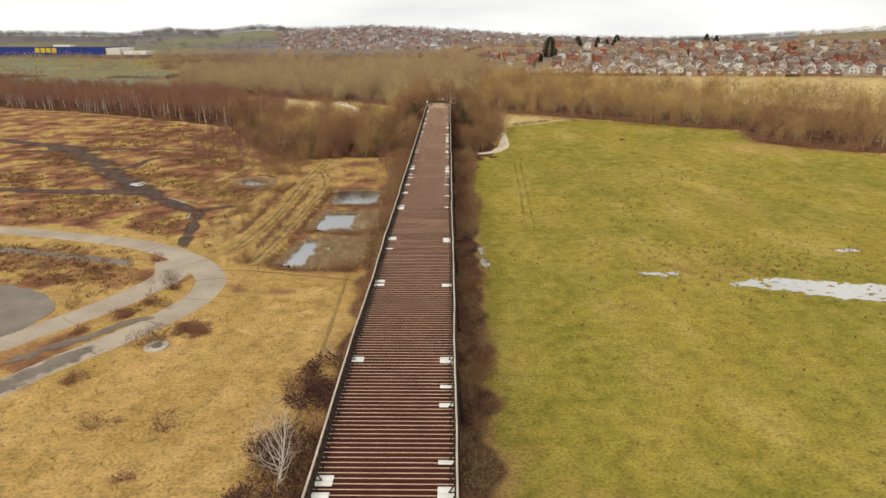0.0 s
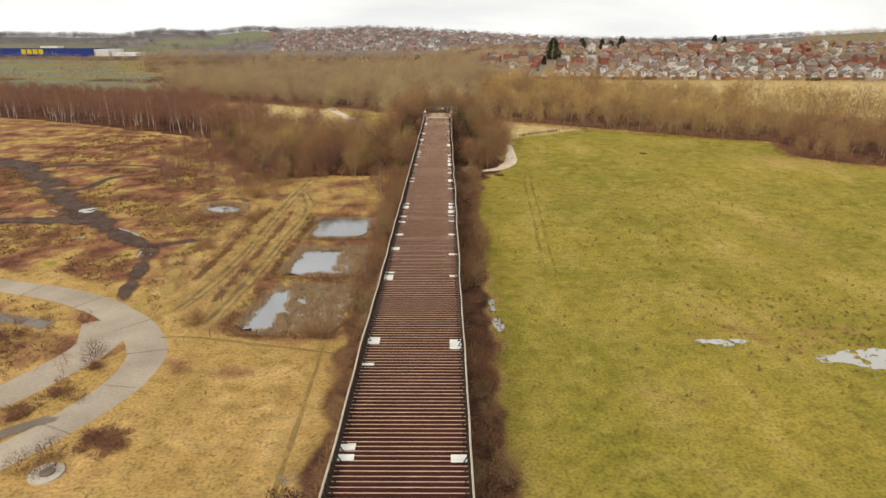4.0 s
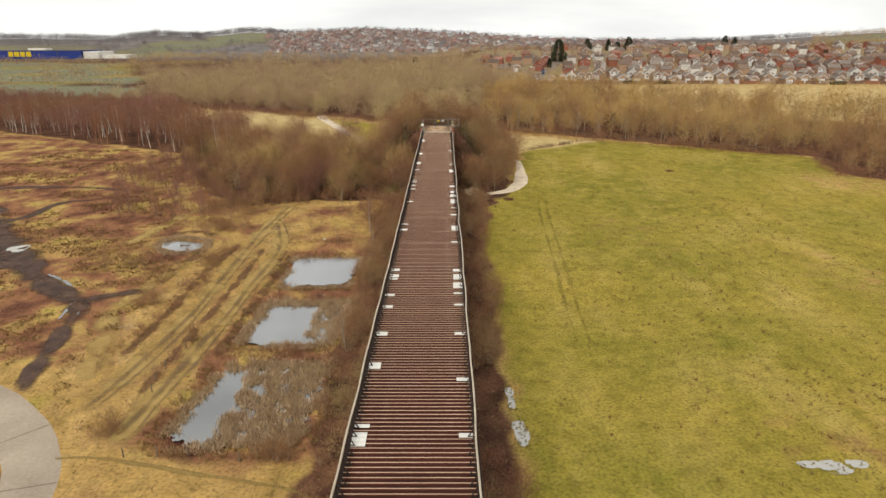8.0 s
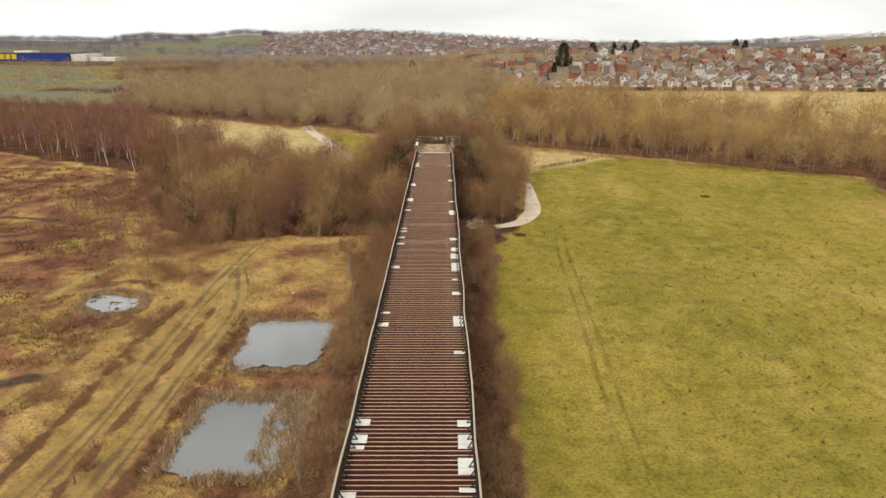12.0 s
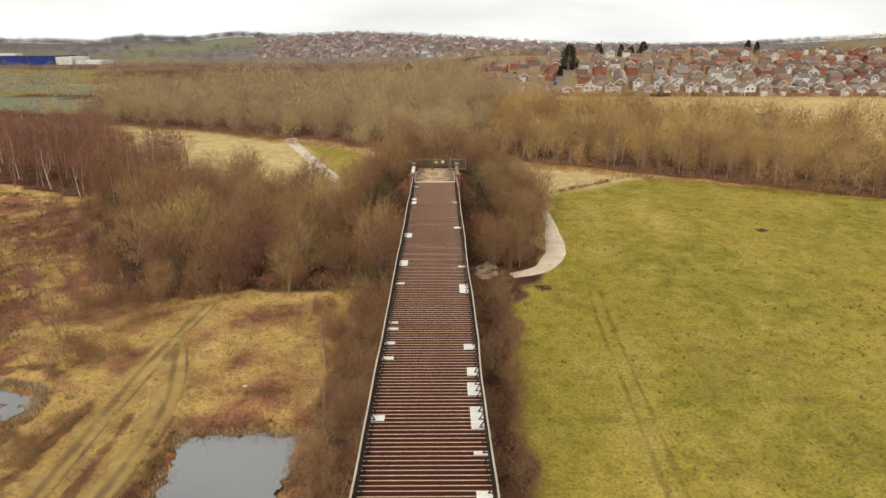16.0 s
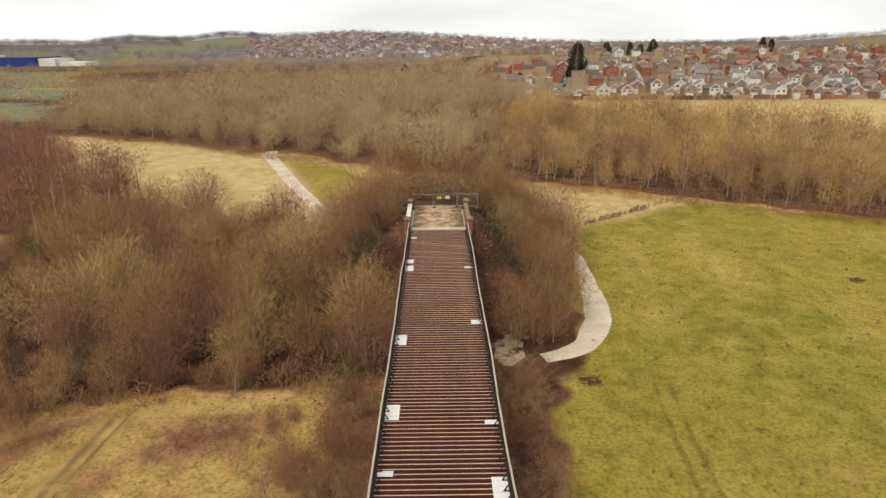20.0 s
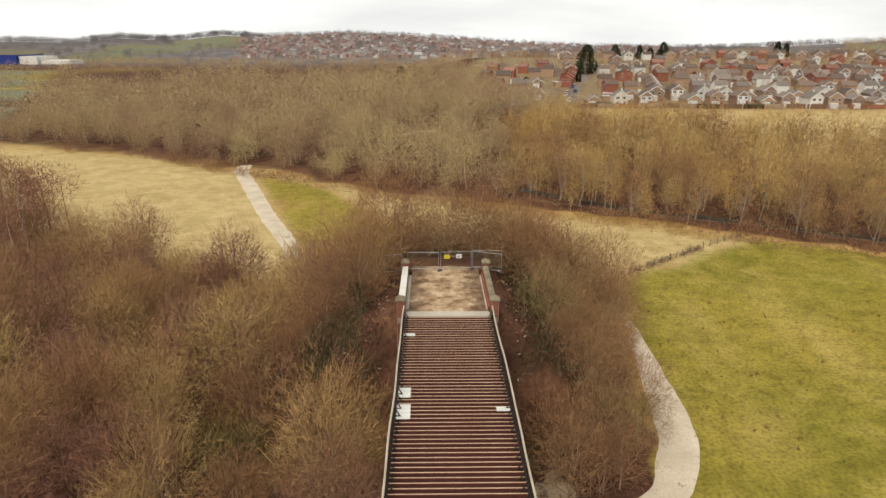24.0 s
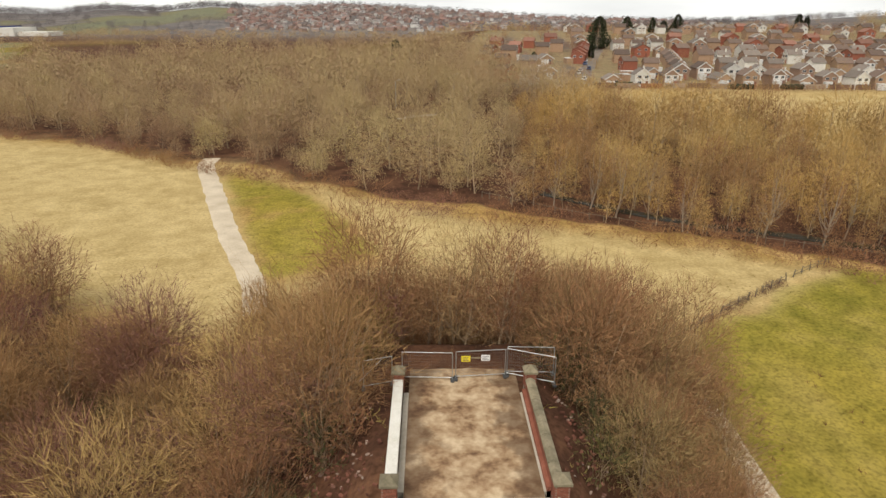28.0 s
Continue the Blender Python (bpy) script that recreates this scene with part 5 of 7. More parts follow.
# The belt's brushwood too carries the crowns' shade in its darker tint.
for poly, space, sd, lift in ((WOOD_RIGHT, 5.4, 222, 0.2),):
    ux, uy = scatter(poly, space, sd)
    ux, uy = ux[ux < 150], uy[ux < 150]
    g = np.random.RandomState(sd)
    mass("understorey", brush_forms, ux, uy, g.uniform(0.9, 1.9, len(ux)), lift + g.uniform(0, 0.25, len(ux)), [M_STEM, M_WOOD], "brushwood tinted dark for the shade under the bare trees", "undergrowth", sd + 90)
edge = curve_points([(-125, 386), (-95, 375), (-62, 352), (-31, 337), (-12, 323), (-4, 317), (14, 310), (38, 302), (58, 293), (84, 279), (105, 267), (122, 262), (117, 242), (126, 233), (155, 217), (250, 193)], 1.7)
g = np.random.RandomState(5)
edge = np.concatenate([edge + (-0.9, -5.0) * smooth(-70, -30, edge[:, :1]) * smooth(110, 70, edge[:, :1]), edge + (-0.5, -2.6) * smooth(-70, -30, edge[:, :1]) * smooth(110, 70, edge[:, :1]), edge + (0.2, -0.2)]) + g.normal(0, 1.0, (3 * len(edge), 2))
mass("hedge_scrub", brush_forms, edge[:, 0], edge[:, 1], g.uniform(0.6, 1.1, len(edge)) * (0.85 + 1.0 * clump(edge[:, 0], edge[:, 1], 75, 18)), 0.05 + 0.35 * clump(edge[:, 0], edge[:, 1], 65, 20), [M_WOOD, M_WOOD], "low purple-brown bramble scrub along the wood's edge", "scrub", 306)
g = np.random.RandomState(6)
hx, hy = g.uniform(-190, -46, 1300), g.uniform(75, 290, 1300)
sx, sy = np.concatenate([g.normal(-43.2, 0.9, 90), g.normal(-51, 2.5, 40)]), np.concatenate([g.uniform(128, 184, 90), g.uniform(160, 176, 40)])
qx, qy = g.normal(-35.6, 0.6, 60), g.uniform(122, 182, 60)
px, py = g.uniform(-31, -11, 170), np.concatenate([g.normal(135.5, 1.0, 60), g.normal(157, 1.2, 60), g.normal(177.5, 1.0, 50)])
hk = (inside(hx, hy, HEATH) | (hy < 128)) & (clump(hx, hy, 66, 26) > 0.5)
road_axis = curve_points([(-140, 146), (-99, 139), (-70, 131.5), (-55, 125), (-44.5, 116.5), (-39, 108), (-38.3, 100), (-44, 85.5), (-54, 68)], 2)
inner_axis = curve_points([(-50.5, 119), (-47.5, 110.5), (-50, 101), (-56, 90), (-63, 79), (-75, 62)], 2)
free = np.array([min(np.hypot(*(road_axis - (a, b)).T).min() - 4.2, np.hypot(*(inner_axis - (a, b)).T).min() - 3.4) for a, b in zip(hx, hy)]) > 0
hk &= free & ~inside(hx, hy, [(-84, 106), (-58, 106), (-56, 82), (-84, 80)])
hx, hy = np.concatenate([hx[hk], sx, qx, px]), np.concatenate([hy[hk], sy, qy, py])
hk = np.ones(len(hx), bool)
for p in PONDS:
    hk &= ~inside(hx, hy, p)
mass("heath_scrub", brush_forms, hx[hk], hy[hk], g.uniform(0.22, 0.85, hk.sum()), 0.02 + 0.3 * clump(hx[hk], hy[hk], 67, 30), [M_WOOD, M_WOOD], "scattered low rust-red heath bushes on the rough ground", "scrub", 307)

bank = curve_points([(-44, 133), (-43.4, 144), (-42.2, 151), (-41.2, 162), (-42.2, 172), (-40.6, 179)], 0.8)
bank = np.concatenate([bank, bank[len(bank) // 2:], bank + (-1.6, 0.3)]) + g.normal(0, 0.6, (2 * len(bank) + len(bank) - len(bank) // 2, 2))
spot = np.concatenate([g.normal(a, s, (k, 2)) for a, s, k in (((-47, 191), 2.0, 26), ((-51, 193), 2.2, 22), ((-53, 206), 3.0, 34), ((-46, 203), 2.2, 26), ((-44, 172), 1.5, 18), ((-47, 153), 1.4, 14), ((-18.5, 205), 1.6, 16), ((-14.5, 198), 1.6, 18), ((-35.5, 140), 0.9, 6), ((-36.4, 118), 1.0, 10), ((-16.5, 113.6), 1.0, 12), ((-60, 172), 3.0, 20), ((-66, 176), 3.0, 18))])
strew = np.column_stack([g.uniform(-31, -16.5, 70), g.normal(183.2, 1.1, 70)])
more = np.concatenate([bank, spot, strew])
soft_forms = [tree_form(126 + k, 3.4, 420, 0.032, 0.46, 0.02, 5, 3, 0.03, 3, 0.1, 3) for k in range(4)]
mass("bank_scrub", soft_forms, more[:, 0], more[:, 1], np.concatenate([g.uniform(0.22, 0.5, len(bank)), g.uniform(0.35, 0.95, len(spot)), g.uniform(0.12, 0.28, len(strew))]), 0.22 + 0.3 * clump(more[:, 0], more[:, 1], 78, 14), [M_STEM, M_WOOD], "rust-brown bare scrub on the bank beside the farm track", "scrub", 314)


g = np.random.RandomState(16)
ex, ey = g.uniform(-135, -44, 16000), g.uniform(90, 275, 16000)
ek = (inside(ex, ey, HEATH) | ((ey < 128) & (ex < -41))) & ~inside(ex, ey, [(-84, 106), (-58, 106), (-56, 82), (-84, 80)]) & (clump(ex, ey, 66, 26) + 0.35 * waves(ex, ey, 29, 9) > 0.42) & ~inside(ex, ey, POOL)
ek &= np.min([from_line(ex, ey, p) for p, _ in MUDS], 0) > 3.2
ek &= (from_line(ex, ey, [tuple(q) for q in road_axis[::4]]) > 4.2) & (from_line(ex, ey, [tuple(q) for q in inner_axis[::4]]) > 4.0)
ex, ey = ex[ek], ey[ek]


def low_tuft(seed, n, h, r, w):
    g = np.random.RandomState(seed)
    p = np.column_stack([g.normal(0, r, (n, 2)), np.zeros(n)])
    q = p + np.column_stack([g.normal(0, r, (n, 2)), h * g.uniform(0.4, 1.1, n)])
    return (blades(p, q, w, g),)


mass("heather", [low_tuft(600 + k, 9, 0.5, 0.35, 0.13) for k in range(4)], ex, ey, g.uniform(0.5, 1.4, len(ex)), np.clip(g.normal(0.9, 0.13, len(ex)), 0.3, 1), [M_TUFT], "rust-brown heather and dead bracken over the heath", "heather", 601, 0.03)


def tree_kind(name, forms, wood_mat, twig_mat, label, category, group):
    made = []
    for wood, twig in forms:
        t = thing(name, label, category, group=group)
        part("trunk", raw_mesh("trunk", *wood, wood_mat), None, t)
        tv, tf, tn = outward(*twig)
        part("crown", raw_mesh("crown", tv, tf, twig_mat, None, False, tn), None, t)
        made.append(t)
    return made


def plant(kinds, places, seed, lo, hi):
    """The first trees are the built ones, the others copies of them."""
    g = random.Random(seed)
    for i, (px, py) in enumerate(places):
        s = g.uniform(lo, hi)
        m = pose(px, py, float(lie(px, py)) - 0.12, 0, 0, g.uniform(0, 360))
        if i < len(kinds):
            ob = kinds[i]
            ob.matrix_basis = m @ Matrix.Diagonal((s, s, s * g.uniform(0.9, 1.1), 1))
        else:
            ob = copy_thing(kinds[i % len(kinds)], m)
            ob.scale = (s, s, s * g.uniform(0.9, 1.1))


scrub_forms = [tree_form(180 + k, 4.4, 1200, 0.034, (0.42, 0.5, 0.46)[k % 3], 0.02, 6, 4, 0.04, 3, 0.1, 3) for k in range(6)]
kinds = tree_kind("shrub", scrub_forms, M_BARK, M_TWIG, "bare red-brown scrub bush beside the viaduct", "shrub", "scrub beside the viaduct")
places = []
for poly, sp, sd in ((STRIP_RIGHT, 2.5, 211), (STRIP_LEFT, 2.8, 212)):
    px, py = scatter(poly, sp, sd, 0.6)
    ok = (np.abs(px) > 5.6) & (py > 22) & ~((px > 0) & (py > 110) & (py < 130)) & ~((px > 0) & (py > 214)) & ~((px < 0) & (py < 78) & (waves(px, py, 77, 12) < 0.1))
    places += list(zip(px[ok], py[ok]))
plant(kinds, places, 5, 0.55, 1.05)
tall_forms = [tree_form(190 + k, 7.5, 2200, 0.03, (0.34, 0.4, 0.36, 0.42, 0.38)[k], (0.15, 0.05, 0.15, 0.05, 0.1)[k], (1, 4, 1, 5, 2)[k], (14, 5, 13, 4, 8)[k], 0.085, 4, 0.08, 4) for k in range(5)]
kinds = tree_kind("tree", tall_forms, M_BARK, M_TWIG, "bare brown young tree on the railway embankment", "tree", "trees on the embankment")
px, py = scatter(WOOD_MOUND, 3.0, 213, 0.8)
ok = ~((np.abs(px) < 7.4) & (py < 244)) & ~((px > 0) & (px < 9.2) & (py < 243)) & ~((px < -6) & (py < 247))
mx, my = px[ok], py[ok]
back = (mx > 7) & (my > 243)
plant(kinds, list(zip(mx[~back], my[~back])), 6, 0.75, 1.3)
plant(tree_kind("tree", tall_forms[1:4], M_BARK, M_TWIG, "tall bare tree on the embankment's field side", "tree", "trees on the embankment"), list(zip(mx[back], my[back])), 16, 1.15, 1.6)
px, py = scatter([(-5.5, 208), (-14, 212), (-13, 160), (-12, 140), (-6, 140)], 4.2, 214, 0.5)
plant(tree_kind("tree", tall_forms[:3], M_BARK, M_TWIG, "bare tree growing close to the viaduct", "tree", "trees beside the viaduct"), list(zip(px, py)), 7, 0.6, 0.95)
bw = [tree_form(195 + k, 8.5, 420, 0.022, 0.2, 0.35, 1, 6, 0.11, 6, 0.06, 5) for k in range(3)]
plant(tree_kind("birch_tree", bw, M_BIRCH, M_TWIG, "slender bare birch with pale white bark", "tree", "birches"), [(-24, 211), (-12.6, 178), (-14, 188), (-12, 137), (-60, 262), (-46, 216), (-1.5, 250), (-17, 346), (-11, 344)], 8, 0.75, 1.2)
old = [tree_form(250, 9.5, 420, 0.022, 0.32, 0.3, 1, 20, 0.16, 6, 0.08, 5)]
plant(tree_kind("birch_tree", old, M_WHITEBARK, M_WHITEBARK, "spreading bare birch with white stem and branches", "tree", ""), [(-12.9, 53.2)], 15, 0.9, 1.0)
pop = [tree_form(240 + k, 13.5, 520, 0.04, (0.22, 0.27, 0.24)[k], 0.3, 1, (15, 18, 12)[k], 0.16, 6, 0.05, 4) for k in range(3)]
plant(tree_kind("tall_tree", pop, M_BIRCH, M_TWIG, "tall pale-stemmed bare tree on the canal bank", "tree", "tall trees by the canal"), [(40.5, 304.2), (53, 301.5), (31, 311), (27.5, 315.5), (21, 317), (36.5, 310), (60.5, 297.5), (69.5, 293), (81, 287.5), (92, 282)], 14, 0.72, 1.08)
thin = [tree_form(198 + k, 3.6, 320, 0.02, 0.26, 0.12, 1, 9, 0.03, 3, 0.1, 3) for k in range(3)]
plant(tree_kind("sapling", thin, M_BARK, M_TWIG, "thin bare sapling in the straw grass", "sapling", "saplings"), [(-46.5, 158), (-45, 160), (-47, 154), (-30, 124), (-12.5, 124), (-17, 113.5), (-15.5, 112.5), (-31, 139), (-28, 137), (-11.8, 142), (-48, 168), (-47, 196), (-42, 190), (-50, 201), (-36, 118), (-39, 134), (-40, 150), (-21, 184), (-28, 192), (-44, 172), (-20, 198), (-47, 102), (-43, 120), (-49, 186), (-18, 190)], 9, 0.5, 1.15)
BUSHES = [(-34.5, 87.6, 1.3, 46), (-44.2, 73.2, 0.8, 10), (-28.6, 54.7, 0.5, 5), (-45.2, 98, 0.6, 12), (-47.4, 92.4, 0.7, 14), (-50.6, 87, 0.7, 12), (-43.6, 104, 0.5, 8), (-33.9, 64.6, 0.4, 4), (-60, 112, 3, 30), (-66, 116, 4, 26), (-70, 108, 3, 14)]
bram = [tree_form(175 + k, 2.2, 900, 0.03, 0.75, 0.0, 6, 3, 0.02, 3, 0.1, 3) for k in range(3)]
M_BRAM = tinted("bramble_stems", [(0.0, (0.10, 0.035, 0.035)), (1.0, (0.18, 0.07, 0.055))], 1.0, False, 0.3)
thick = [tree_form(220 + k, 1.7, 220, 0.12, 0.85, 0.0, 5, 2, 0.02, 3, 0.1, 2) for k in range(4)]
bx, by = scatter([(-6, 46), (-15.5, 46), (-18.6, 58), (-15.5, 64), (-17.4, 73), (-14.6, 80), (-11.5, 79), (-7, 66)], 1.3, 216, 0.8)
bk = waves(bx, by, 93, 8) > -0.25
g = np.random.RandomState(17)
mass("bramble_thicket", thick, bx[bk], by[bk], g.uniform(0.55, 1.2, bk.sum()), g.uniform(0, 1, bk.sum()), [M_BRAM, M_BRAM], "dark purple-brown bramble thicket below the viaduct", "thicket", 311)
rx0, ry0 = np.concatenate([g.normal(a, s, n) for a, _, s, n in BUSHES]), np.concatenate([g.normal(c, s, n) for _, c, s, n in BUSHES])
mass("bramble_thicket", thick, rx0, ry0, g.uniform(0.3, 0.75, len(rx0)), 0.1 + 0.15 * g.uniform(0, 1, len(rx0)), [M_WOOD, M_WOOD], "red-brown dead weed clumps beside the concrete road", "weeds", 312)
plant(tree_kind("bramble_bush", bram, M_BRAM, M_BRAM, "dark purple-red bramble thicket in straw grass", "bush", "bramble bushes"), [(-8.5, 50), (-10.5, 52.5), (-8.4, 55), (-11.4, 57.5), (-8.6, 60), (-11, 61), (-13.6, 50.5), (-15, 54.5), (-13.5, 58), (-12.2, 64), (-14, 61.5), (-13.6, 70.5), (-15.8, 71.5), (-12, 69.5), (-9.5, 66), (-16, 58.5), (-11, 48), (-37.6, 82.5), (-40, 83), (-38.4, 85), (-45, 105), (-46.2, 108), (-57, 96), (-60, 111), (-63, 112), (-28, 63), (-42, 96), (-53, 118), (-66, 115), (-7.2, 74), (-36, 63)], 10, 0.75, 1.35)

# evergreens near the houses
def conifer(seed, h, w):
    g = np.random.RandomState(seed)
    n = 2400
    t = g.uniform(0.04, 1, n) ** 1.15
    az = g.uniform(0, 6.28, n)
    r = w * (1 - t) ** 0.5 * np.minimum(1, 0.55 + t * 2.2) * g.uniform(0.15, 1.0, n) ** 0.6 * (1 + 0.25 * np.sin(az * 3 + t * 9))
    p = np.stack([np.cos(az) * r, np.sin(az) * r, t * h], 1)
    q = p + np.stack([np.cos(az), np.sin(az), g.uniform(-0.6, 0.5, n)], 1) * (h * 0.05)
    return cones(np.array([[0, 0, 0.0]]), np.array([[0, 0, h * 0.9]]), np.array([h * 0.02]), np.array([0.02]), 6), blades(p, q, h * 0.055, g)


firs = tree_kind("conifer", [conifer(400, 13, 5.4), conifer(401, 11, 3.2), conifer(402, 8, 4.2)], M_BARK, M_FIR, "dark green evergreen conifer among the houses", "tree", "evergreens")
FIRS = [(88, 556, 1.25), (76, 520, 0.6), (27, 462, 0.75), (-22, 600, 0.9), (150, 655, 0.9), (160, 662, 1.0), (172, 668, 0.9), (270, 690, 1.1), (46, 505, 0.55), (128, 640, 0.8), (205, 560, 0.5), (310, 590, 0.6), (24, 470, 0.5), (290, 715, 1.0)]
for i, (px, py, s) in enumerate(FIRS):
    m = pose(px, py, float(lie(px, py)), 0, 0, 70 * i)
    ob = copy_thing(firs[i % 3], m) if i >= 3 else firs[i]
    ob.matrix_basis = m @ Matrix.Diagonal((s, s, s, 1))

# reeds, grass tufts, field weeds, brick rubble
def tuft(seed, n, h, r, w):
    g = np.random.RandomState(seed)
    p = np.column_stack([g.normal(0, r, (n, 2)), np.zeros(n)])
    q = p + np.column_stack([g.normal(0, r * 1.1, (n, 2)), h * g.uniform(0.6, 1.1, n)])
    return (blades(p, q, w, g),)


g = np.random.RandomState(21)
rx, ry = np.concatenate([g.uniform(-24.0, -14.6, 1700), g.uniform(-18.8, -14.0, 400), g.uniform(-28, -13, 260), g.uniform(-28, -13, 260), g.uniform(-28, -13, 200)]), np.concatenate([g.uniform(115.8, 132.6, 1700), g.uniform(142, 155, 400), g.normal(133.3, 0.8, 260), g.normal(155, 0.8, 260), g.normal(175.5, 0.7, 200)])
thick_reed = waves(rx, ry, 96, 3.2) + 0.5 * waves(rx, ry, 97, 1.3) + 0.06 * (rx + 19) > -0.3
rx, ry = rx[thick_reed], ry[thick_reed]
for p in PONDS + [POOL]:
    rim = curve_points(p, 0.28, True)
    mid = rim.mean(0)
    rim = np.concatenate([rim, rim, rim])
    rim = mid + (rim - mid) * g.uniform(0.86, 1.06, (len(rim), 1)) + g.normal(0, 0.2, rim.shape)
    rim = rim[waves(rim[:, 0], rim[:, 1], 92, 5) > -0.35]
    rx, ry = np.concatenate([rx, rim[:, 0]]), np.concatenate([ry, rim[:, 1]])
mass("reeds", [tuft(500 + k, 14, 0.8, 0.28, 0.1) for k in range(3)], rx, ry, g.uniform(0.6, 1.15, len(rx)), g.uniform(0, 1, len(rx)), [M_REED], "dry tan reeds standing in the ponds", "reeds", 501, 0.0, np.maximum(lie(rx, ry), -0.35))
g = np.random.RandomState(22)
n = 17000
tx, ty = g.uniform(-100, 100, n), 28 + 260 * g.uniform(0, 1, n) ** 1.25
bad = inside(tx, ty, WOOD_NEAR) | (np.abs(tx) < 4.6) | inside(tx, ty, [(-84, 106), (-58, 106), (-56, 82), (-84, 80)])
for p in PONDS + [POOL] + [q for q, _ in FLOODS]:
    bad |= inside(tx, ty, p)
sub = np.where(~bad)[0]
dist = np.minimum(np.array([np.hypot(*(road_axis - (tx[i], ty[i])).T).min() - 3.6 for i in sub]), np.array([np.hypot(*(inner_axis - (tx[i], ty[i])).T).min() - 2.5 for i in sub]))
sub = sub[dist > 0]
tx, ty = tx[sub], ty[sub]
right = inside(tx, ty, GREEN_FIELD)
tt = np.where(right, 0.12 + 0.42 * clump(tx, ty, 68, 30), 0.45 + 0.25 * clump(tx, ty, 69, 25)) + g.normal(0, 0.06, len(tx)) + np.where(inside(tx, ty, HEATH), 0.25 * (clump(tx, ty, 70, 20) > 0.5), 0)
mass("grass_tufts", [tuft(510 + k, 5, 0.28, 0.16, 0.07) for k in range(4)], tx, ty, g.uniform(0.5, 1.3, len(tx)) * np.where(right, 0.7, 1.1), np.clip(tt, 0, 1), [M_TUFT], "tussocks of winter grass over the fields", "grass", 511, 0.02)
g = np.random.RandomState(26)
bkx, bky = g.uniform(-33, -10, 5200), g.uniform(111, 181, 5200)
near_bank = np.zeros(len(bkx), bool)
for p in PONDS:
    near_bank |= (inset(bkx, bky, p) < 2.6) & ~inside(bkx, bky, p)
mass("bank_grass", [tuft(516 + k, 7, 0.6, 0.2, 0.07) for k in range(3)], bkx[near_bank], bky[near_bank], g.uniform(0.5, 1.2, near_bank.sum()), np.clip(g.normal(0.86, 0.1, near_bank.sum()), 0, 1), [M_TUFT], "rust-brown dead grass round the ponds", "grass", 517, 0.02)
fl = [q for q, _ in FLOODS] + [POOL]
gx0, gy0 = np.concatenate([g.uniform(min(a for a, _ in q), max(a for a, _ in q), 60) for q in fl]), np.concatenate([g.uniform(min(c for _, c in q), max(c for _, c in q), 60) for q in fl])
mass("bank_grass", [tuft(518, 5, 0.3, 0.18, 0.07)], gx0, gy0, g.uniform(0.4, 1.1, len(gx0)), g.uniform(0.1, 0.9, len(gx0)), [M_TUFT], "grass tufts standing in the shallow pools", "grass", 519, -0.05)
g = np.random.RandomState(23)
wx, wy = np.concatenate([g.normal(62, 16, 420), g.uniform(14, 110, 1000), g.normal(45, 12, 160), g.normal(66, 14, 160)]), np.concatenate([g.normal(118, 10, 420), g.uniform(40, 262, 1000), g.normal(160, 14, 160), g.normal(195, 12, 160)])
ok = inside(wx, wy, GREEN_FIELD) & (wx > 12)
for p, _ in FLOODS:
    ok &= ~inside(wx, wy, p)
mass("field_weeds", [tuft(520 + k, 9, 0.55, 0.16, 0.07) for k in range(3)], wx[ok], wy[ok], g.uniform(0.4, 1.15, ok.sum()), np.clip(g.normal(0.97, 0.05, ok.sum()), 0, 1), [M_TUFT], "dark dead dock and rush stalks in the field", "weeds", 521, 0.02)


def chip(seed):
    g = np.random.RandomState(seed)
    c = np.array([[x, y, z] for x in (-1, 1) for y in (-1, 1) for z in (-1, 1)], float) * (0.11, 0.055, 0.04) + g.normal(0, 0.012, (8, 3))
    f = np.array([(0, 1, 3), (0, 3, 2), (4, 6, 7), (4, 7, 5), (0, 4, 5), (0, 5, 1), (2, 3, 7), (2, 7, 6), (0, 2, 6), (0, 6, 4), (1, 5, 7), (1, 7, 3)])
    return ((c, f),)


g = np.random.RandomState(24)
bx = np.concatenate([-g.gamma(3, 1.6, 1500) - 4.9, g.gamma(2.6, 1.2, 450) + 4.9])
by = np.concatenate([g.uniform(206, 241, 1500), g.uniform(212, 241, 450)])
M_RUBBLE = tinted("brick_rubble", [(0.0, (0.12, 0.045, 0.03)), (0.7, (0.26, 0.10, 0.07)), (1.0, (0.50, 0.42, 0.35))], 3, True, 0.35)
mass("brick_rubble", [chip(530 + k) for k in range(3)], bx, by, g.uniform(0.6, 1.6, len(bx)), g.uniform(0, 1, len(bx)) ** 1.3, [M_RUBBLE], "loose red brick rubble strewn down the embankment", "rubble", 531, -0.03, rounded=False)

# ---- the housing estate ----
def plain(name, c, rough=0.8, vary=0.12):
    return worn(name, tuple(v * 0.78 for v in c), c, 0.5, 6, rough, 0, 0.0, vary)


M_TAN, M_REDB, M_RENDER, M_BROWNB = plain("tan_brick", (0.43, 0.285, 0.185)), plain("house_red_brick", (0.34, 0.12, 0.075)), plain("white_render", (0.80, 0.77, 0.70)), plain("brown_brick", (0.35, 0.23, 0.165))
M_ROOFB, M_ROOFG, M_ROOFR = plain("brown_roof_tile", (0.18, 0.13, 0.105), 0.9, 0.3), plain("grey_roof_tile", (0.22, 0.185, 0.16), 0.9, 0.3), plain("red_roof_tile", (0.30, 0.155, 0.115), 0.9, 0.3)
M_TRIM = plain("white_trim", (0.78, 0.77, 0.74), 0.5)
M_GLASS = plain("window_glass", (0.06, 0.07, 0.08), 0.15)
M_DOOR = plain("painted_door", (0.30, 0.12, 0.08), 0.5, 0.5)


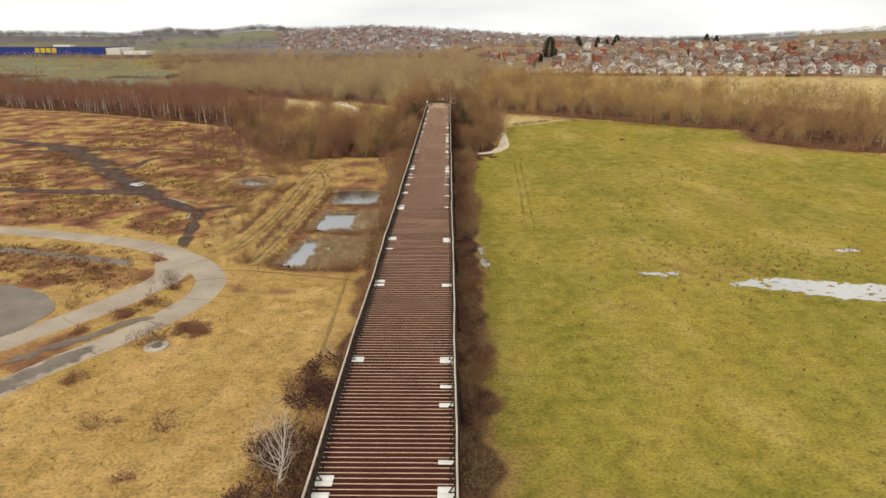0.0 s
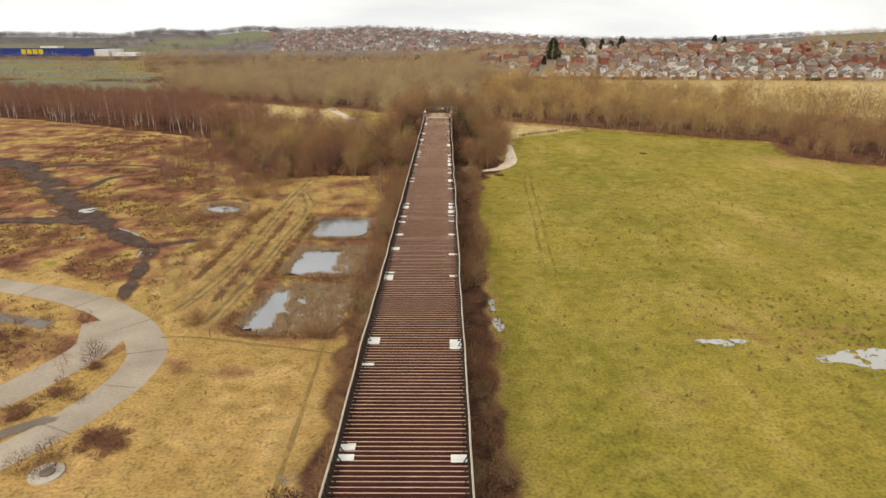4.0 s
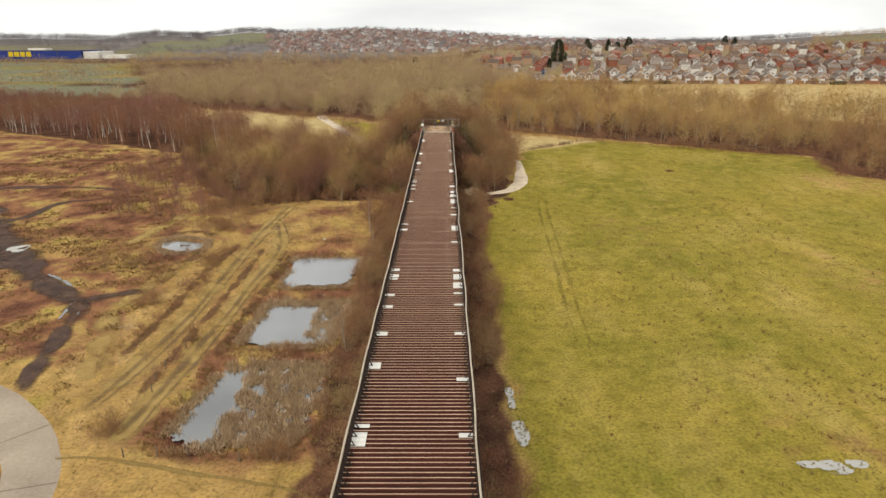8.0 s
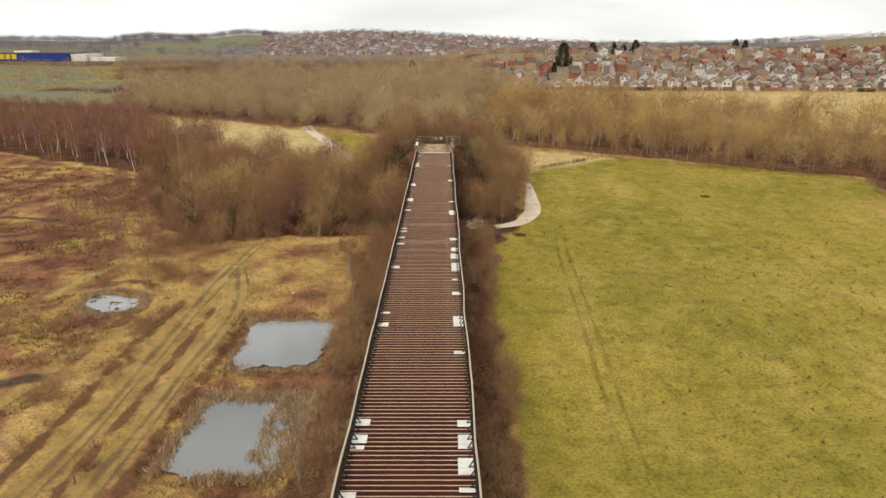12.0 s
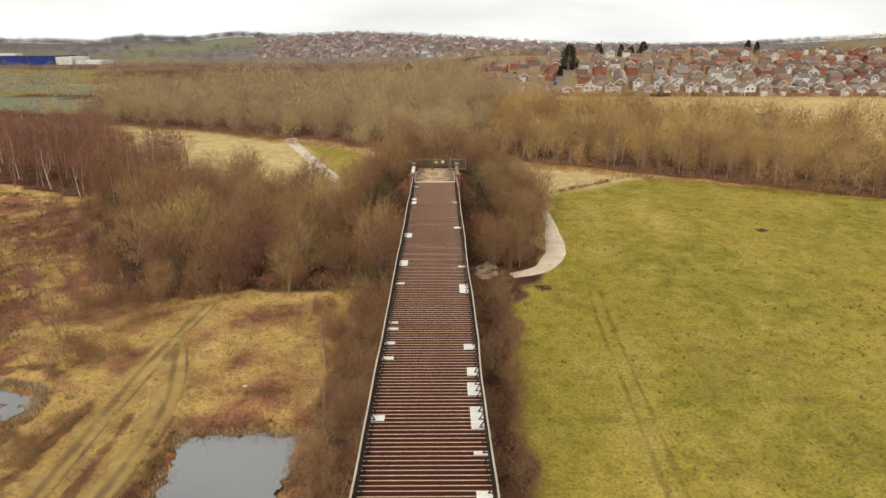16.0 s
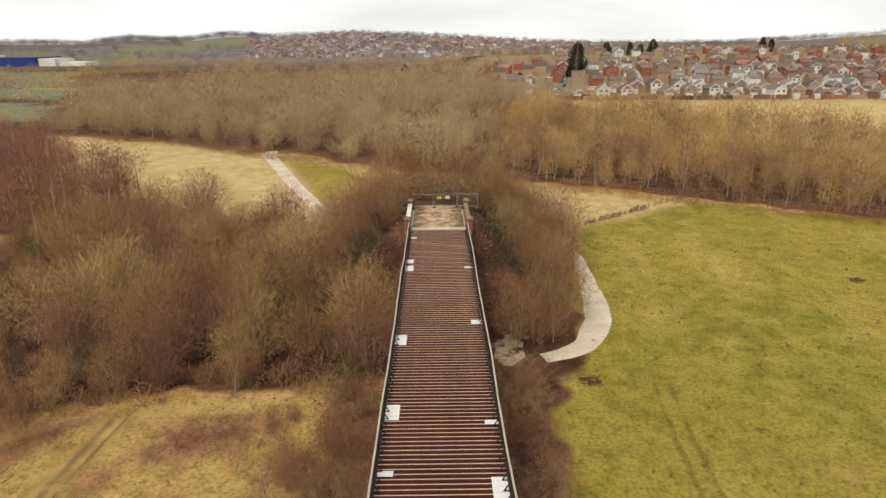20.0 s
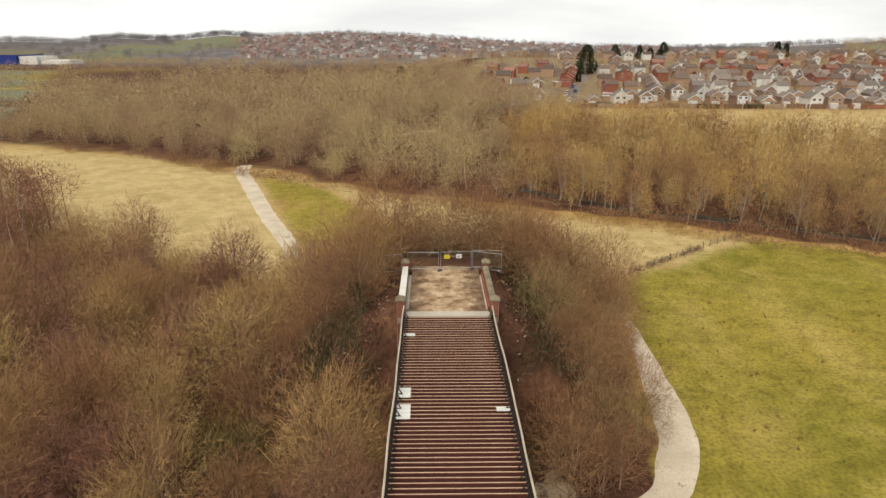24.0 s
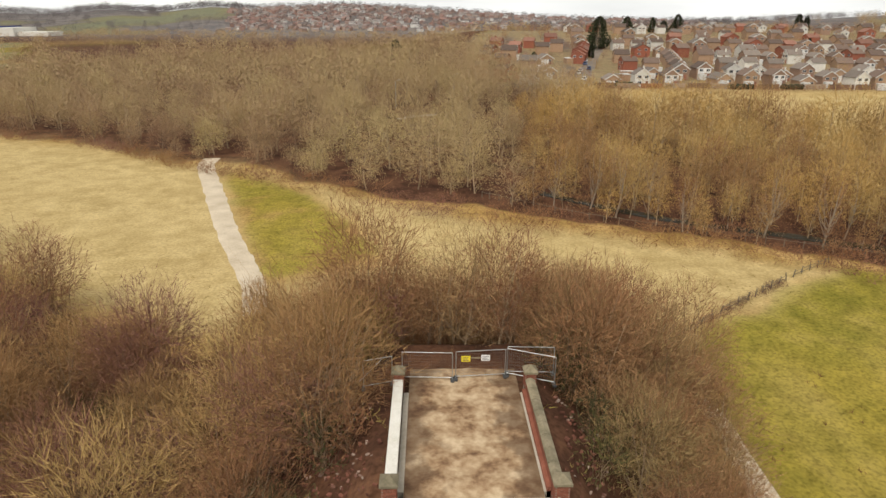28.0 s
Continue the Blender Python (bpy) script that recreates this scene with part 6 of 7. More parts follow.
def gable_body(bm, w, d, e, r):
    vs = [[bm.verts.new((x, y, z)) for x, z in ((-w / 2, -1), (w / 2, -1), (w / 2, e), (0, e + r), (-w / 2, e))] for y in (-d / 2, d / 2)]
    bm.faces.new(vs[0])
    bm.faces.new(vs[1][::-1])
    for i in range(5):
        bm.faces.new([vs[0][(i + 1) % 5], vs[0][i], vs[1][i], vs[1][(i + 1) % 5]])
    return bm


def roof_shell(bm, w, d, e, r, o=0.35, t=0.16):
    k = r / (w / 2)
    ww = w / 2 + o
    for s in (-1, 1):
        lo = [(s * ww, e - o * k + 0.03), (0, e + r + 0.03), (0, e + r + 0.03 + t), (s * ww, e - o * k + 0.03 + t)]
        a, b = ([bm.verts.new((px, y, pz)) for px, pz in lo] for y in (-d / 2 - o, d / 2 + o))
        fs = [bm.faces.new(a), bm.faces.new(b[::-1])] + [bm.faces.new([a[(i + 1) % 4], a[i], b[i], b[(i + 1) % 4]]) for i in range(4)]
        bmesh.ops.recalc_face_normals(bm, faces=fs)
    return bm


def barge(bm, w, d, e, r, o=0.35):
    k = r / (w / 2)
    for s in (-1, 1):
        y = -d / 2 - o - 0.05
        p = [(0, e + r + 0.22), (s * (w / 2 + o), e - o * k + 0.24), (s * (w / 2 + o), e - o * k - 0.24), (0, e + r - 0.24)]
        a, b = ([bm.verts.new((px, yy, pz)) for px, pz in p] for yy in (y, y + 0.045))
        fs = [bm.faces.new(a), bm.faces.new(b[::-1])] + [bm.faces.new([a[(i + 1) % 4], a[i], b[i], b[(i + 1) % 4]]) for i in range(4)]
        bmesh.ops.recalc_face_normals(bm, faces=fs)
    return bm


def house(label, wall, roof, w, d, e, r, trim=True, clad=None, porch=False, rich=True):
    h = thing("house", label, "house", group="houses of the estate")
    part("wall", gable_body(bmesh.new(), w, d, e, r), wall, h)
    part("roof", roof_shell(bmesh.new(), w, d, e, r), roof, h)
    if trim:
        part("bargeboard", barge(bmesh.new(), w, d, e, r), M_TRIM, h, "white bargeboard")
    if clad:
        part("gable_cladding", box(bmesh.new(), -w * 0.42, -d / 2 - 0.06, e * 0.5, w * 0.42, -d / 2 - 0.003, e), clad, h, "white boarded upper front")
    bm = bmesh.new()
    box(bm, w * 0.12, d * 0.1, e + r * 0.4, w * 0.12 + 0.7, d * 0.1 + 0.7, e + r + 1.0)
    part("chimney", bm, wall, h)
    spots = [(-w * 0.22, e - 1.5), (w * 0.22, e - 1.5)] + ([(-w * 0.2, e - 4.0)] if e > 4 else [])
    for wx, wz in spots[: 3 if rich else 2]:
        fr = part("window", box(bmesh.new(), wx - 0.85, -d / 2 - 0.1, wz - 0.1, wx + 0.85, -d / 2 - 0.01, wz + 1.15), M_TRIM, h, "white framed window")
        for s in ((-1, 1) if rich else (0,)):
            ww = 0.36 if rich else 0.72
            part("pane", box(bmesh.new(), wx + s * 0.4 - ww, -d / 2 - 0.13, wz, wx + s * 0.4 + ww, -d / 2 - 0.103, wz + 1.05), M_GLASS, fr)
    if rich:
        part("door", box(bmesh.new(), w * 0.2, -d / 2 - 0.09, -0.2, w * 0.2 + 1.0, -d / 2 - 0.004, 2.05), M_DOOR, h)
    if porch:
        part("conservatory", box(bmesh.new(), -w * 0.45, -d / 2 - 2.4, -0.6, w * 0.05, -d / 2 - 0.15, 2.3, 0.08), M_TRIM, h, "white conservatory")
    return h


STYLES = [
    house("tan brick house with brown roof and white conservatory", M_TAN, M_ROOFB, 7.2, 8.5, 4.8, 2.6, True, None, True),
    house("brown brick house with white boarded gable front", M_BROWNB, M_ROOFB, 7.4, 8.5, 4.8, 2.6, True, M_TRIM, True),
    house("white rendered house with grey tiled roof", M_RENDER, M_ROOFG, 7.0, 8.0, 4.8, 2.5),
    house("red brick house with brown tiled roof", M_REDB, M_ROOFB, 9.5, 7.5, 5.1, 2.2, False),
    house("tan brick bungalow with white conservatory", M_TAN, M_ROOFG, 8.0, 9.0, 2.9, 2.4, True, None, True),
    house("brown brick house with white trim and conservatory", M_BROWNB, M_ROOFG, 7.2, 8.5, 4.6, 2.4, True, None, True),
    house("plain red brick house with red tiled roof", M_REDB, M_ROOFR, 8.5, 8, 5.0, 2.3, False, None, False, False),
    house("plain tan brick house with brown roof", M_TAN, M_ROOFB, 8.0, 8, 5.0, 2.2, True, None, False, False),
    house("plain brown brick house with grey roof", M_BROWNB, M_ROOFG, 8.5, 8, 5.0, 2.2, True, None, False, False),
    house("plain white rendered house far up the slope", M_RENDER, M_ROOFB, 8.0, 8, 5.0, 2.2, True, None, False, False),
]
used = [False] * len(STYLES)


def settle(k, px, py, turn):
    m = pose(px, py, float(lie(px, py)) + 0.15, 0, 0, turn)
    s = 0.77 + 0.07 * math.sin(px * 3.7 + py)
    ob = copy_thing(STYLES[k], m) if used[k] else STYLES[k]
    ob.matrix_basis, used[k] = m @ Matrix.Diagonal((s, s, s, 1)), True


g = random.Random(33)
HOUSES = []
for row, y0 in enumerate((446, 462, 482, 503, 526, 550, 577, 606, 638, 672)):
    px = 66 if row < 2 else 52 + row * 5
    end = 345 + row * 22
    while px < end:
        py = y0 + g.uniform(-3, 3) - 0.05 * (px - 60) * (row < 2) * 0.4
        lane = 56 + (py - 447) * 0.29
        if abs(px - lane) > 8 and not (row > 1 and 94 < px < 118 and 470 < py < 518) and g.random() > 0.07 and not (row in (4, 5) and abs(px - 88) < 8):
            k = g.choice((0, 1, 1, 2, 4, 5, 5, 4, 2)) if row < 2 else g.choice((0, 1, 2, 3, 0, 5, 3, 1)) if row < 5 else g.choice((6, 7, 8, 9, 6, 7, 8, 7))
            turn = g.choice((0, 0, 0, 90, 90, 90, -90)) + g.uniform(-7, 7) if row > 1 else g.uniform(-9, 9)
            settle(k, px, py, turn)
            HOUSES.append((px, py))
        px += g.uniform(8.6, 11.4) + (5 if row > 5 else 0)
for px, py, k, t in ((36, 448, 2, 55), (28, 458, 3, 40), (20, 476, 3, 60), (44, 462, 4, 20), (40, 482, 5, 80), (30, 492, 3, 65), (24, 508, 3, 70), (36, 516, 0, 75), (50, 500, 4, 10), (28, 530, 3, 60), (42, 540, 6, 70), (54, 530, 7, 80), (64, 545, 7, 80), (52, 560, 6, 75), (34, 556, 6, 70), (66, 575, 6, 85)):
    settle(k, px, py, t)
    HOUSES.append((px, py))
# two terraces that step up the slope
for i in range(7):
    settle(7 if i % 2 else 0, 101 + 1.6 * i, 474 + 6.4 * i, 2)
    settle(6, 66 + 1.9 * i, 503 + 6.6 * i, -16)


def garden_fence(label, c):
    """Boarded fence panels between posts."""
    t = thing("garden_fence", label, "fence", group="garden fences of the estate")
    m = plain("fence_" + label.split()[0], c)
    for k in range(4):
        part("panel", box(bmesh.new(), 1.9 * k - 3.8, -0.03, -0.3, 1.9 * k - 1.98, 0.03, 1.65), m, t)
    for k in range(5):
        part("post", box(bmesh.new(), 1.9 * k - 3.93, -0.06, -0.5, 1.9 * k - 3.83, 0.06, 1.75), m, t)
    return t


fences = [garden_fence("brown boarded garden fence below the houses", (0.20, 0.125, 0.085)), garden_fence("pale boarded garden fence below the houses", (0.42, 0.33, 0.24)), garden_fence("orange stained garden fence below the houses", (0.36, 0.16, 0.085))]
for i in range(26):
    fpx = 62 + 8.6 * i
    fpy = 439.4 - 0.018 * (fpx - 60)
    m = pose(fpx, fpy, float(lie(fpx, fpy)) + 0.15, 0, 0, g.uniform(-5, 5))
    if i < 3:
        fences[i].matrix_basis = m
    else:
        copy_thing(fences[g.choice((0, 0, 1, 2))], m)
strip("estate_road", [(50, 438), (55.5, 447), (63, 475), (72, 503), (80, 530), (86, 548), (90, 575)], 6.5, M_TARMAC, "grey tarmac street climbing between the houses", "road", 0.12, 0.02, 2)
strip("estate_road", [(72, 472), (140, 468), (230, 464), (330, 462)], 4.0, M_TARMAC, "grey tarmac side street of the estate", "road", 0.12, 0.02, 3)


def car(label, c):
    t = thing("car", label, "car", group="parked cars")
    paint = worn("car_paint_" + label.split()[0], c, c, 1, 5, 0.3, 0, 0.0)
    bm = bmesh.new()
    box(bm, -0.88, -2.1, 0.3, 0.88, 2.1, 0.85, 0.14)
    part("body", bm, paint, t)
    bm = bmesh.new()
    box(bm, -0.76, -1.2, 0.855, 0.76, 1.4, 1.42, 0.2)
    part("cabin", bm, M_GLASS, t, "dark glazed cabin")
    part("car_roof", box(bmesh.new(), -0.6, -0.9, 1.424, 0.6, 1.1, 1.47, 0.02), paint, t)
    for sx in (-1, 1):
        for wy in (-1.3, 1.3):
            part("wheel", beam(bmesh.new(), (sx * 0.7, wy, 0.32), (sx * 0.9, wy, 0.32), 0.32, 12), M_DARK, t)
    return t


cars = [car("white parked car on the estate street", (0.75, 0.75, 0.74)), car("silver parked car on the estate street", (0.42, 0.43, 0.45)), car("blue parked car on the estate street", (0.06, 0.10, 0.22))]
for i, (cx, cy) in enumerate(((59.5, 470), (61.5, 477), (68, 497), (71, 508), (75, 522), (66.5, 483), (58, 455), (120, 470), (165, 468), (210, 466), (96, 472))):
    m = pose(cx, cy, float(lie(cx, cy)) + 0.13, 3.5, 0, -16 if i < 7 else 88)
    if i < 3:
        cars[i].matrix_basis = m
    else:
        copy_thing(cars[i % 3], m)

# garages between the houses
garage = thing("garage", "small flat-roofed garage with pale door", "garage", group="garages of the estate")
part("wall", box(bmesh.new(), -1.5, -2.6, -0.6, 1.5, 2.6, 2.2), M_TAN, garage)
part("roof", box(bmesh.new(), -1.65, -2.75, 2.204, 1.65, 2.75, 2.36), M_TRIM, garage)
part("door", box(bmesh.new(), -1.2, -2.66, -0.1, 1.2, -2.604, 2.0), M_TRIM, garage)
gg = random.Random(35)
spots = []
for _ in range(900):
    px, py = gg.uniform(26, 320), gg.uniform(446, 590)
    if len(spots) < 50 and min(math.hypot(px - a, py - b) for a, b in HOUSES) > 5.6 and abs(px - (56 + (py - 447) * 0.29)) > 6 and all(math.hypot(px - a, py - b) > 6 for a, b in spots):
        spots.append((px, py))
for i, (px, py) in enumerate(spots):
    m = pose(px, py, float(lie(px, py)) + 0.1, 0, 0, gg.choice((0, 90, 180)) + gg.uniform(-6, 6))
    if i:
        copy_thing(garage, m)
    else:
        garage.matrix_basis = m

# hedges, garden trees and sheds of the estate
g = np.random.RandomState(44)
line = curve_points([(40, 437), (70, 437.5), (120, 436), (200, 433), (330, 424)], 0.8)
line = line + g.normal(0, 0.6, line.shape)
mass("garden_hedge", brush_forms, line[:, 0], line[:, 1], g.uniform(0.5, 1.25, len(line)), 0.05 + 0.2 * clump(line[:, 0], line[:, 1], 71, 20), [M_WOOD, M_WOOD], "dark overgrown hedge below the estate gardens", "hedge", 541)
ex, ey = scatter(ESTATE, 13, 45)
ok = np.array([min(math.hypot(a - p, b - q) for p, q in HOUSES) for a, b in zip(ex, ey)]) > 5
ex, ey = ex[ok], ey[ok]
mass("garden_trees", rough_forms, ex, ey, g.uniform(0.16, 0.55, len(ex)), g.uniform(0.0, 0.7, len(ex)), [M_WOOD, M_WOOD], "small bare garden trees and shrubs between the houses", "trees", 542)
for i, (hx0, hy0, ln) in enumerate(((112, 438.5, 9), (131, 438, 8), (70, 441.5, 6), (230, 433, 9))):
    bm = bmesh.new()
    for k in range(int(ln * 2)):
        m = Matrix.Translation((k * 0.5 - ln / 2, 0.4 * math.sin(k * 2.1), 0.9 + 0.15 * math.sin(k * 1.3))) @ Matrix.Diagonal((0.75, 0.8, 1.0, 1))
        bmesh.ops.create_icosphere(bm, subdivisions=2, radius=1.0, matrix=m)
    for v in bm.verts:
        v.co += v.co.normalized() * 0.12 * noise.noise(v.co * 3)
    ob = tagged(new("evergreen_hedge", finish(bm, "evergreen_hedge", M_FIR)), "clipped dark green hedge at a garden's end", "hedge", "evergreen hedges")
    ob.matrix_basis = pose(hx0, hy0, float(lie(hx0, hy0)), 0, 0, 2)

# ---- far country: hill town, distant woods, warehouse ----
g = np.random.RandomState(46)
n = 950
ux, uy = g.normal(-190, 170, n), g.uniform(1230, 1640, n)
ux = np.concatenate([ux, g.uniform(60, 480, 300), g.uniform(-420, -330, 60)])
uy = np.concatenate([uy, g.uniform(1300, 1650, 300), g.uniform(1330, 1450, 60)])
town = ux > -0.275 * (uy - 115)
ux, uy = ux[town], uy[town]
ux = np.round(ux / 13) * 13 + g.normal(0, 2.5, len(ux))
uy = np.round(uy / 26) * 26 + g.normal(0, 3, len(uy))


def block(w, d, e, r):
    v = [(x, y, z) for y in (-d / 2, d / 2) for x, z in ((-w / 2, -2), (w / 2, -2), (w / 2, e), (-w / 2, e))]
    f = [(0, 1, 2), (0, 2, 3), (5, 4, 7), (5, 7, 6), (1, 5, 6), (1, 6, 2), (4, 0, 3), (4, 3, 7)]
    rv = [(-w / 2 - 0.3, -d / 2, e - 0.1), (w / 2 + 0.3, -d / 2, e - 0.1), (0, -d / 2, e + r), (-w / 2 - 0.3, d / 2, e - 0.1), (w / 2 + 0.3, d / 2, e - 0.1), (0, d / 2, e + r)]
    rf = [(0, 2, 5), (0, 5, 3), (1, 4, 5), (1, 5, 2), (0, 1, 2), (3, 5, 4)]
    return (np.array(v, float), np.array(f)), (np.array(rv, float), np.array(rf))


M_TOWNW = tinted("town_walls", [(0.0, (0.38, 0.23, 0.19)), (0.5, (0.44, 0.31, 0.26)), (0.75, (0.50, 0.42, 0.37)), (0.85, (0.74, 0.72, 0.69)), (1.0, (0.78, 0.76, 0.73))], 0.2, True, 0.15)
M_TOWNR = tinted("town_roofs", [(0.0, (0.36, 0.21, 0.18)), (0.5, (0.30, 0.24, 0.22)), (1.0, (0.38, 0.35, 0.34))], 0.2, True, 0.2)
mass("hill_town", [block(9, 8, 5.2, 2.6), block(8, 14, 5.2, 2.6), block(16, 8, 5.4, 2.6)], ux, uy, g.uniform(0.6, 0.95, len(ux)), g.uniform(0, 1, len(ux)), [M_TOWNW, M_TOWNR], "distant red-brick town spread over the hill", "town", 551, rounded=False)
# Twigs of the hill woods, with the bluish haze painted into their colour.
M_HAZEWOOD = tinted("haze_grey_twigs", [(0.0, (0.155, 0.142, 0.155)), (0.5, (0.20, 0.182, 0.188)), (1.0, (0.25, 0.22, 0.205))], 0.05, True, 0.12)
far_clumps = [(tree_form(600 + k, 10, 64, 0.75, 0.55, 0.0, 1, 2, 0.2, 3, 0.05, 0)[1],) for k in range(5)]
fxs, fys = [], []


def ridge(pts, m, sx, sy, step=9):
    """Trees strewn along a line on the hills."""
    c = curve_points(pts, step)
    fxs.append(np.repeat(c[:, 0], m) + g.normal(0, sx, len(c) * m))
    fys.append(np.repeat(c[:, 1], m) + g.normal(0, sy, len(c) * m))


# wooded crests, then the field hedges
ridge([(-1700, 1760), (-1080, 1740), (-830, 1730), (-715, 1730), (-594, 1730), (-484, 1730), (-400, 1735)], 5, 14, 28)
ridge([(-760, 1640), (-690, 1660), (-610, 1690)], 6, 14, 20)
ridge([(-620, 1700), (-500, 1712), (-400, 1715)], 6, 10, 9)
ridge([(-400, 1740), (-200, 1750), (60, 1740), (300, 1720), (640, 1690)], 3, 14, 24)
ridge([(150, 1330), (420, 1340), (700, 1380)], 7, 30, 40)
ridge([(60, 790), (200, 830), (250, 840)], 3, 12, 10)
ridge([(400, 850), (520, 880), (700, 940), (950, 1000)], 5, 18, 26)
ridge([(520, 990), (780, 970)], 2, 5, 4)
ridge([(610, 1118), (800, 1100), (1000, 1120)], 5, 12, 14)
for w in PASTURES:
    ridge(w + w[:1], 1, 1.5, 1.5, 7 if w[0][1] > 1000 else 5)
for poly, sp, sd in (([(-900, 915), (-560, 930), (-280, 880), (-200, 640), (-60, 690), (60, 745), (60, 1140), (-380, 1140), (-900, 1130)], 17, 71), ([(60, 760), (250, 770), (400, 960), (520, 1150), (60, 1150)], 17, 72), ([(-1700, 1240), (-1000, 1230), (-690, 1420), (-660, 1500), (-620, 1700), (-1700, 1720)], 15, 73), ([(-600, 1500), (-500, 1490), (-560, 1640)], 15, 74), ([(520, 1130), (900, 1130), (1100, 1500), (300, 1680), (180, 1400)], 25, 75)):
    px, py = scatter(poly, sp, sd, 20)
    keep = waves(px, py, 94, 110) > -0.45
    for w in PASTURES:
        keep &= ~inside(px, py, w)
    keep &= ~((px > -830) & (px < -450) & (py > 930) & (py < 1110))
    fxs.append(px[keep]), fys.append(py[keep])
fxs.append(g.normal(-150, 210, 950)), fys.append(g.uniform(1240, 1730, 950))
ax, ay = np.concatenate(fxs), np.concatenate(fys)
free = np.ones(len(ax), bool)
for w in PASTURES:
    free &= ~(inside(ax, ay, w) & (inset(ax, ay, w) > 6))
ax, ay = ax[free], ay[free]
asize = g.uniform(0.6, 1.25, len(ax)) * (1 + 0.4 * smooth(1560, 1660, ay) * smooth(-380, -440, ax)) * np.where(np.min([inset(ax, ay, w) for w in PASTURES], 0) < 5, np.where(ay < 1000, 0.24, 0.42), 1.0)
atint = np.clip(0.5 * g.uniform(0, 1, len(ax)) + 0.5 * clump(ax, ay, 95, 160), 0, 1)
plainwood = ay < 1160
for sel, m, text in ((plainwood, M_FARTWIG, "bare brown woods and hedges of the far plain"), (~plainwood, M_HAZEWOOD, "distant woods and hedgerows on the hills, haze-tinted grey-brown")):
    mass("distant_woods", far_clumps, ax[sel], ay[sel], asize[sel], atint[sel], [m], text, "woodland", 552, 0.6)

M_BLUE = plain("blue_cladding", (0.025, 0.05, 0.26), 0.5)
store = thing("warehouse", "long blue warehouse with a yellow sign and white annexe", "warehouse", pose(-640, 1020, float(lie(-640, 1020)), 0, 0, 4))
part("wall", box(bmesh.new(), -170, 0, -2, 105, 70, 11.5), M_BLUE, store)
part("roof", box(bmesh.new(), -170.5, -0.5, 11.504, 105.5, 70.5, 12.0), M_ROOFG, store)
part("annexe", box(bmesh.new(), 106, 4, -2, 128, 60, 10), M_RENDER, store, "white clad annexe")
part("annexe", box(bmesh.new(), 128.4, 10, -2, 165, 50, 5), M_RENDER, store, "low white shed")
part("roof_plant", box(bmesh.new(), 20, 20, 12.004, 45, 40, 14.5), M_RENDER, store, "white rooftop plant room")
for k in range(8):
    part("cladding_strip", box(bmesh.new(), -160 + 33 * k, -0.25, 0, -159 + 33 * k, -0.01, 11.4), M_DARK, store)
M_SIGNY = plain("yellow_sign", (0.75, 0.55, 0.02), 0.6, 0.0)
for k in range(4):
    part("sign_shape", box(bmesh.new(), 2 + 8.4 * k, -0.8, 3.2, 8.6 + 8.4 * k, -0.02, 10.2), M_SIGNY, store, "yellow sign panel")

# ---- small things ----
post_mesh = finish(beam(bmesh.new(), (0, 0, -0.3), (0, 0, 1.2), 0.085, 6, 0.07), "fence_post", M_TIMBER)
fence = thing("field_fence", "broken grey timber fence with dead brambles at the field's corner", "fence")
c = curve_points([(27.8, 270.3), (33, 274.5), (40, 279.6), (50, 286.8), (58, 291.6)], 1.8)
g = random.Random(55)
for i, (a, b) in enumerate(c):
    p = part("fence_post", post_mesh, None, fence)
    p.location, p.rotation_euler = (a, b, float(lie(a, b))), (g.uniform(-0.2, 0.2), g.uniform(-0.2, 0.2), 0)
for i in range(len(c) - 1):
    if g.random() < 0.75:
        for z in (0.4, 0.85):
            a, b = c[i], c[i + 1]
            part("fence_rail", beam(bmesh.new(), (a[0], a[1], float(lie(*a)) + z + g.uniform(-0.15, 0.1)), (b[0], b[1], float(lie(*b)) + z + g.uniform(-0.2, 0.1)), 0.04, 4), M_TIMBER, fence)
q = curve_points([(32, 273.5), (36, 276.5), (44, 282.4), (47, 284.5)], 0.6)
plant(tree_kind("bramble_bush", bram[:2], M_BARK, M_BRAM, "dark dead bramble tangle on the broken fence", "bush", "brambles on the fence"), [(a + g.uniform(-0.4, 0.4), b + g.uniform(-0.4, 0.4)) for a, b in q[::2]], 12, 0.4, 0.7)
wires = thing("canal_fence", "dark post and rail fence along the canal bank", "fence")
c = curve_points([(8, 322), (26, 310), (52, 299), (80, 286), (108, 270)], 2.6)
for i, (a, b) in enumerate(c):
    p = part("fence_post", post_mesh, None, wires)
    p.location = (a, b, float(lie(a, b)) + 0.1)
    if i:
        o = c[i - 1]
        part("fence_rail", beam(bmesh.new(), (o[0], o[1], float(lie(*o)) + 1.05), (a, b, float(lie(a, b)) + 1.05), 0.045, 4), M_TIMBER, wires)
ponds_fence = thing("pond_posts", "short row of dark timber posts by the pond", "fence")
for a, b in ((-32, 113.2), (-28.5, 113.4), (-25.2, 113.5), (-34.6, 126), (-35.4, 132), (-35, 138), (-36.2, 144), (-35.4, 129), (-19.5, 112.6), (-16, 112.8)):
    p = part("fence_post", post_mesh, None, ponds_fence)
    p.location = (a, b, float(lie(a, b)))
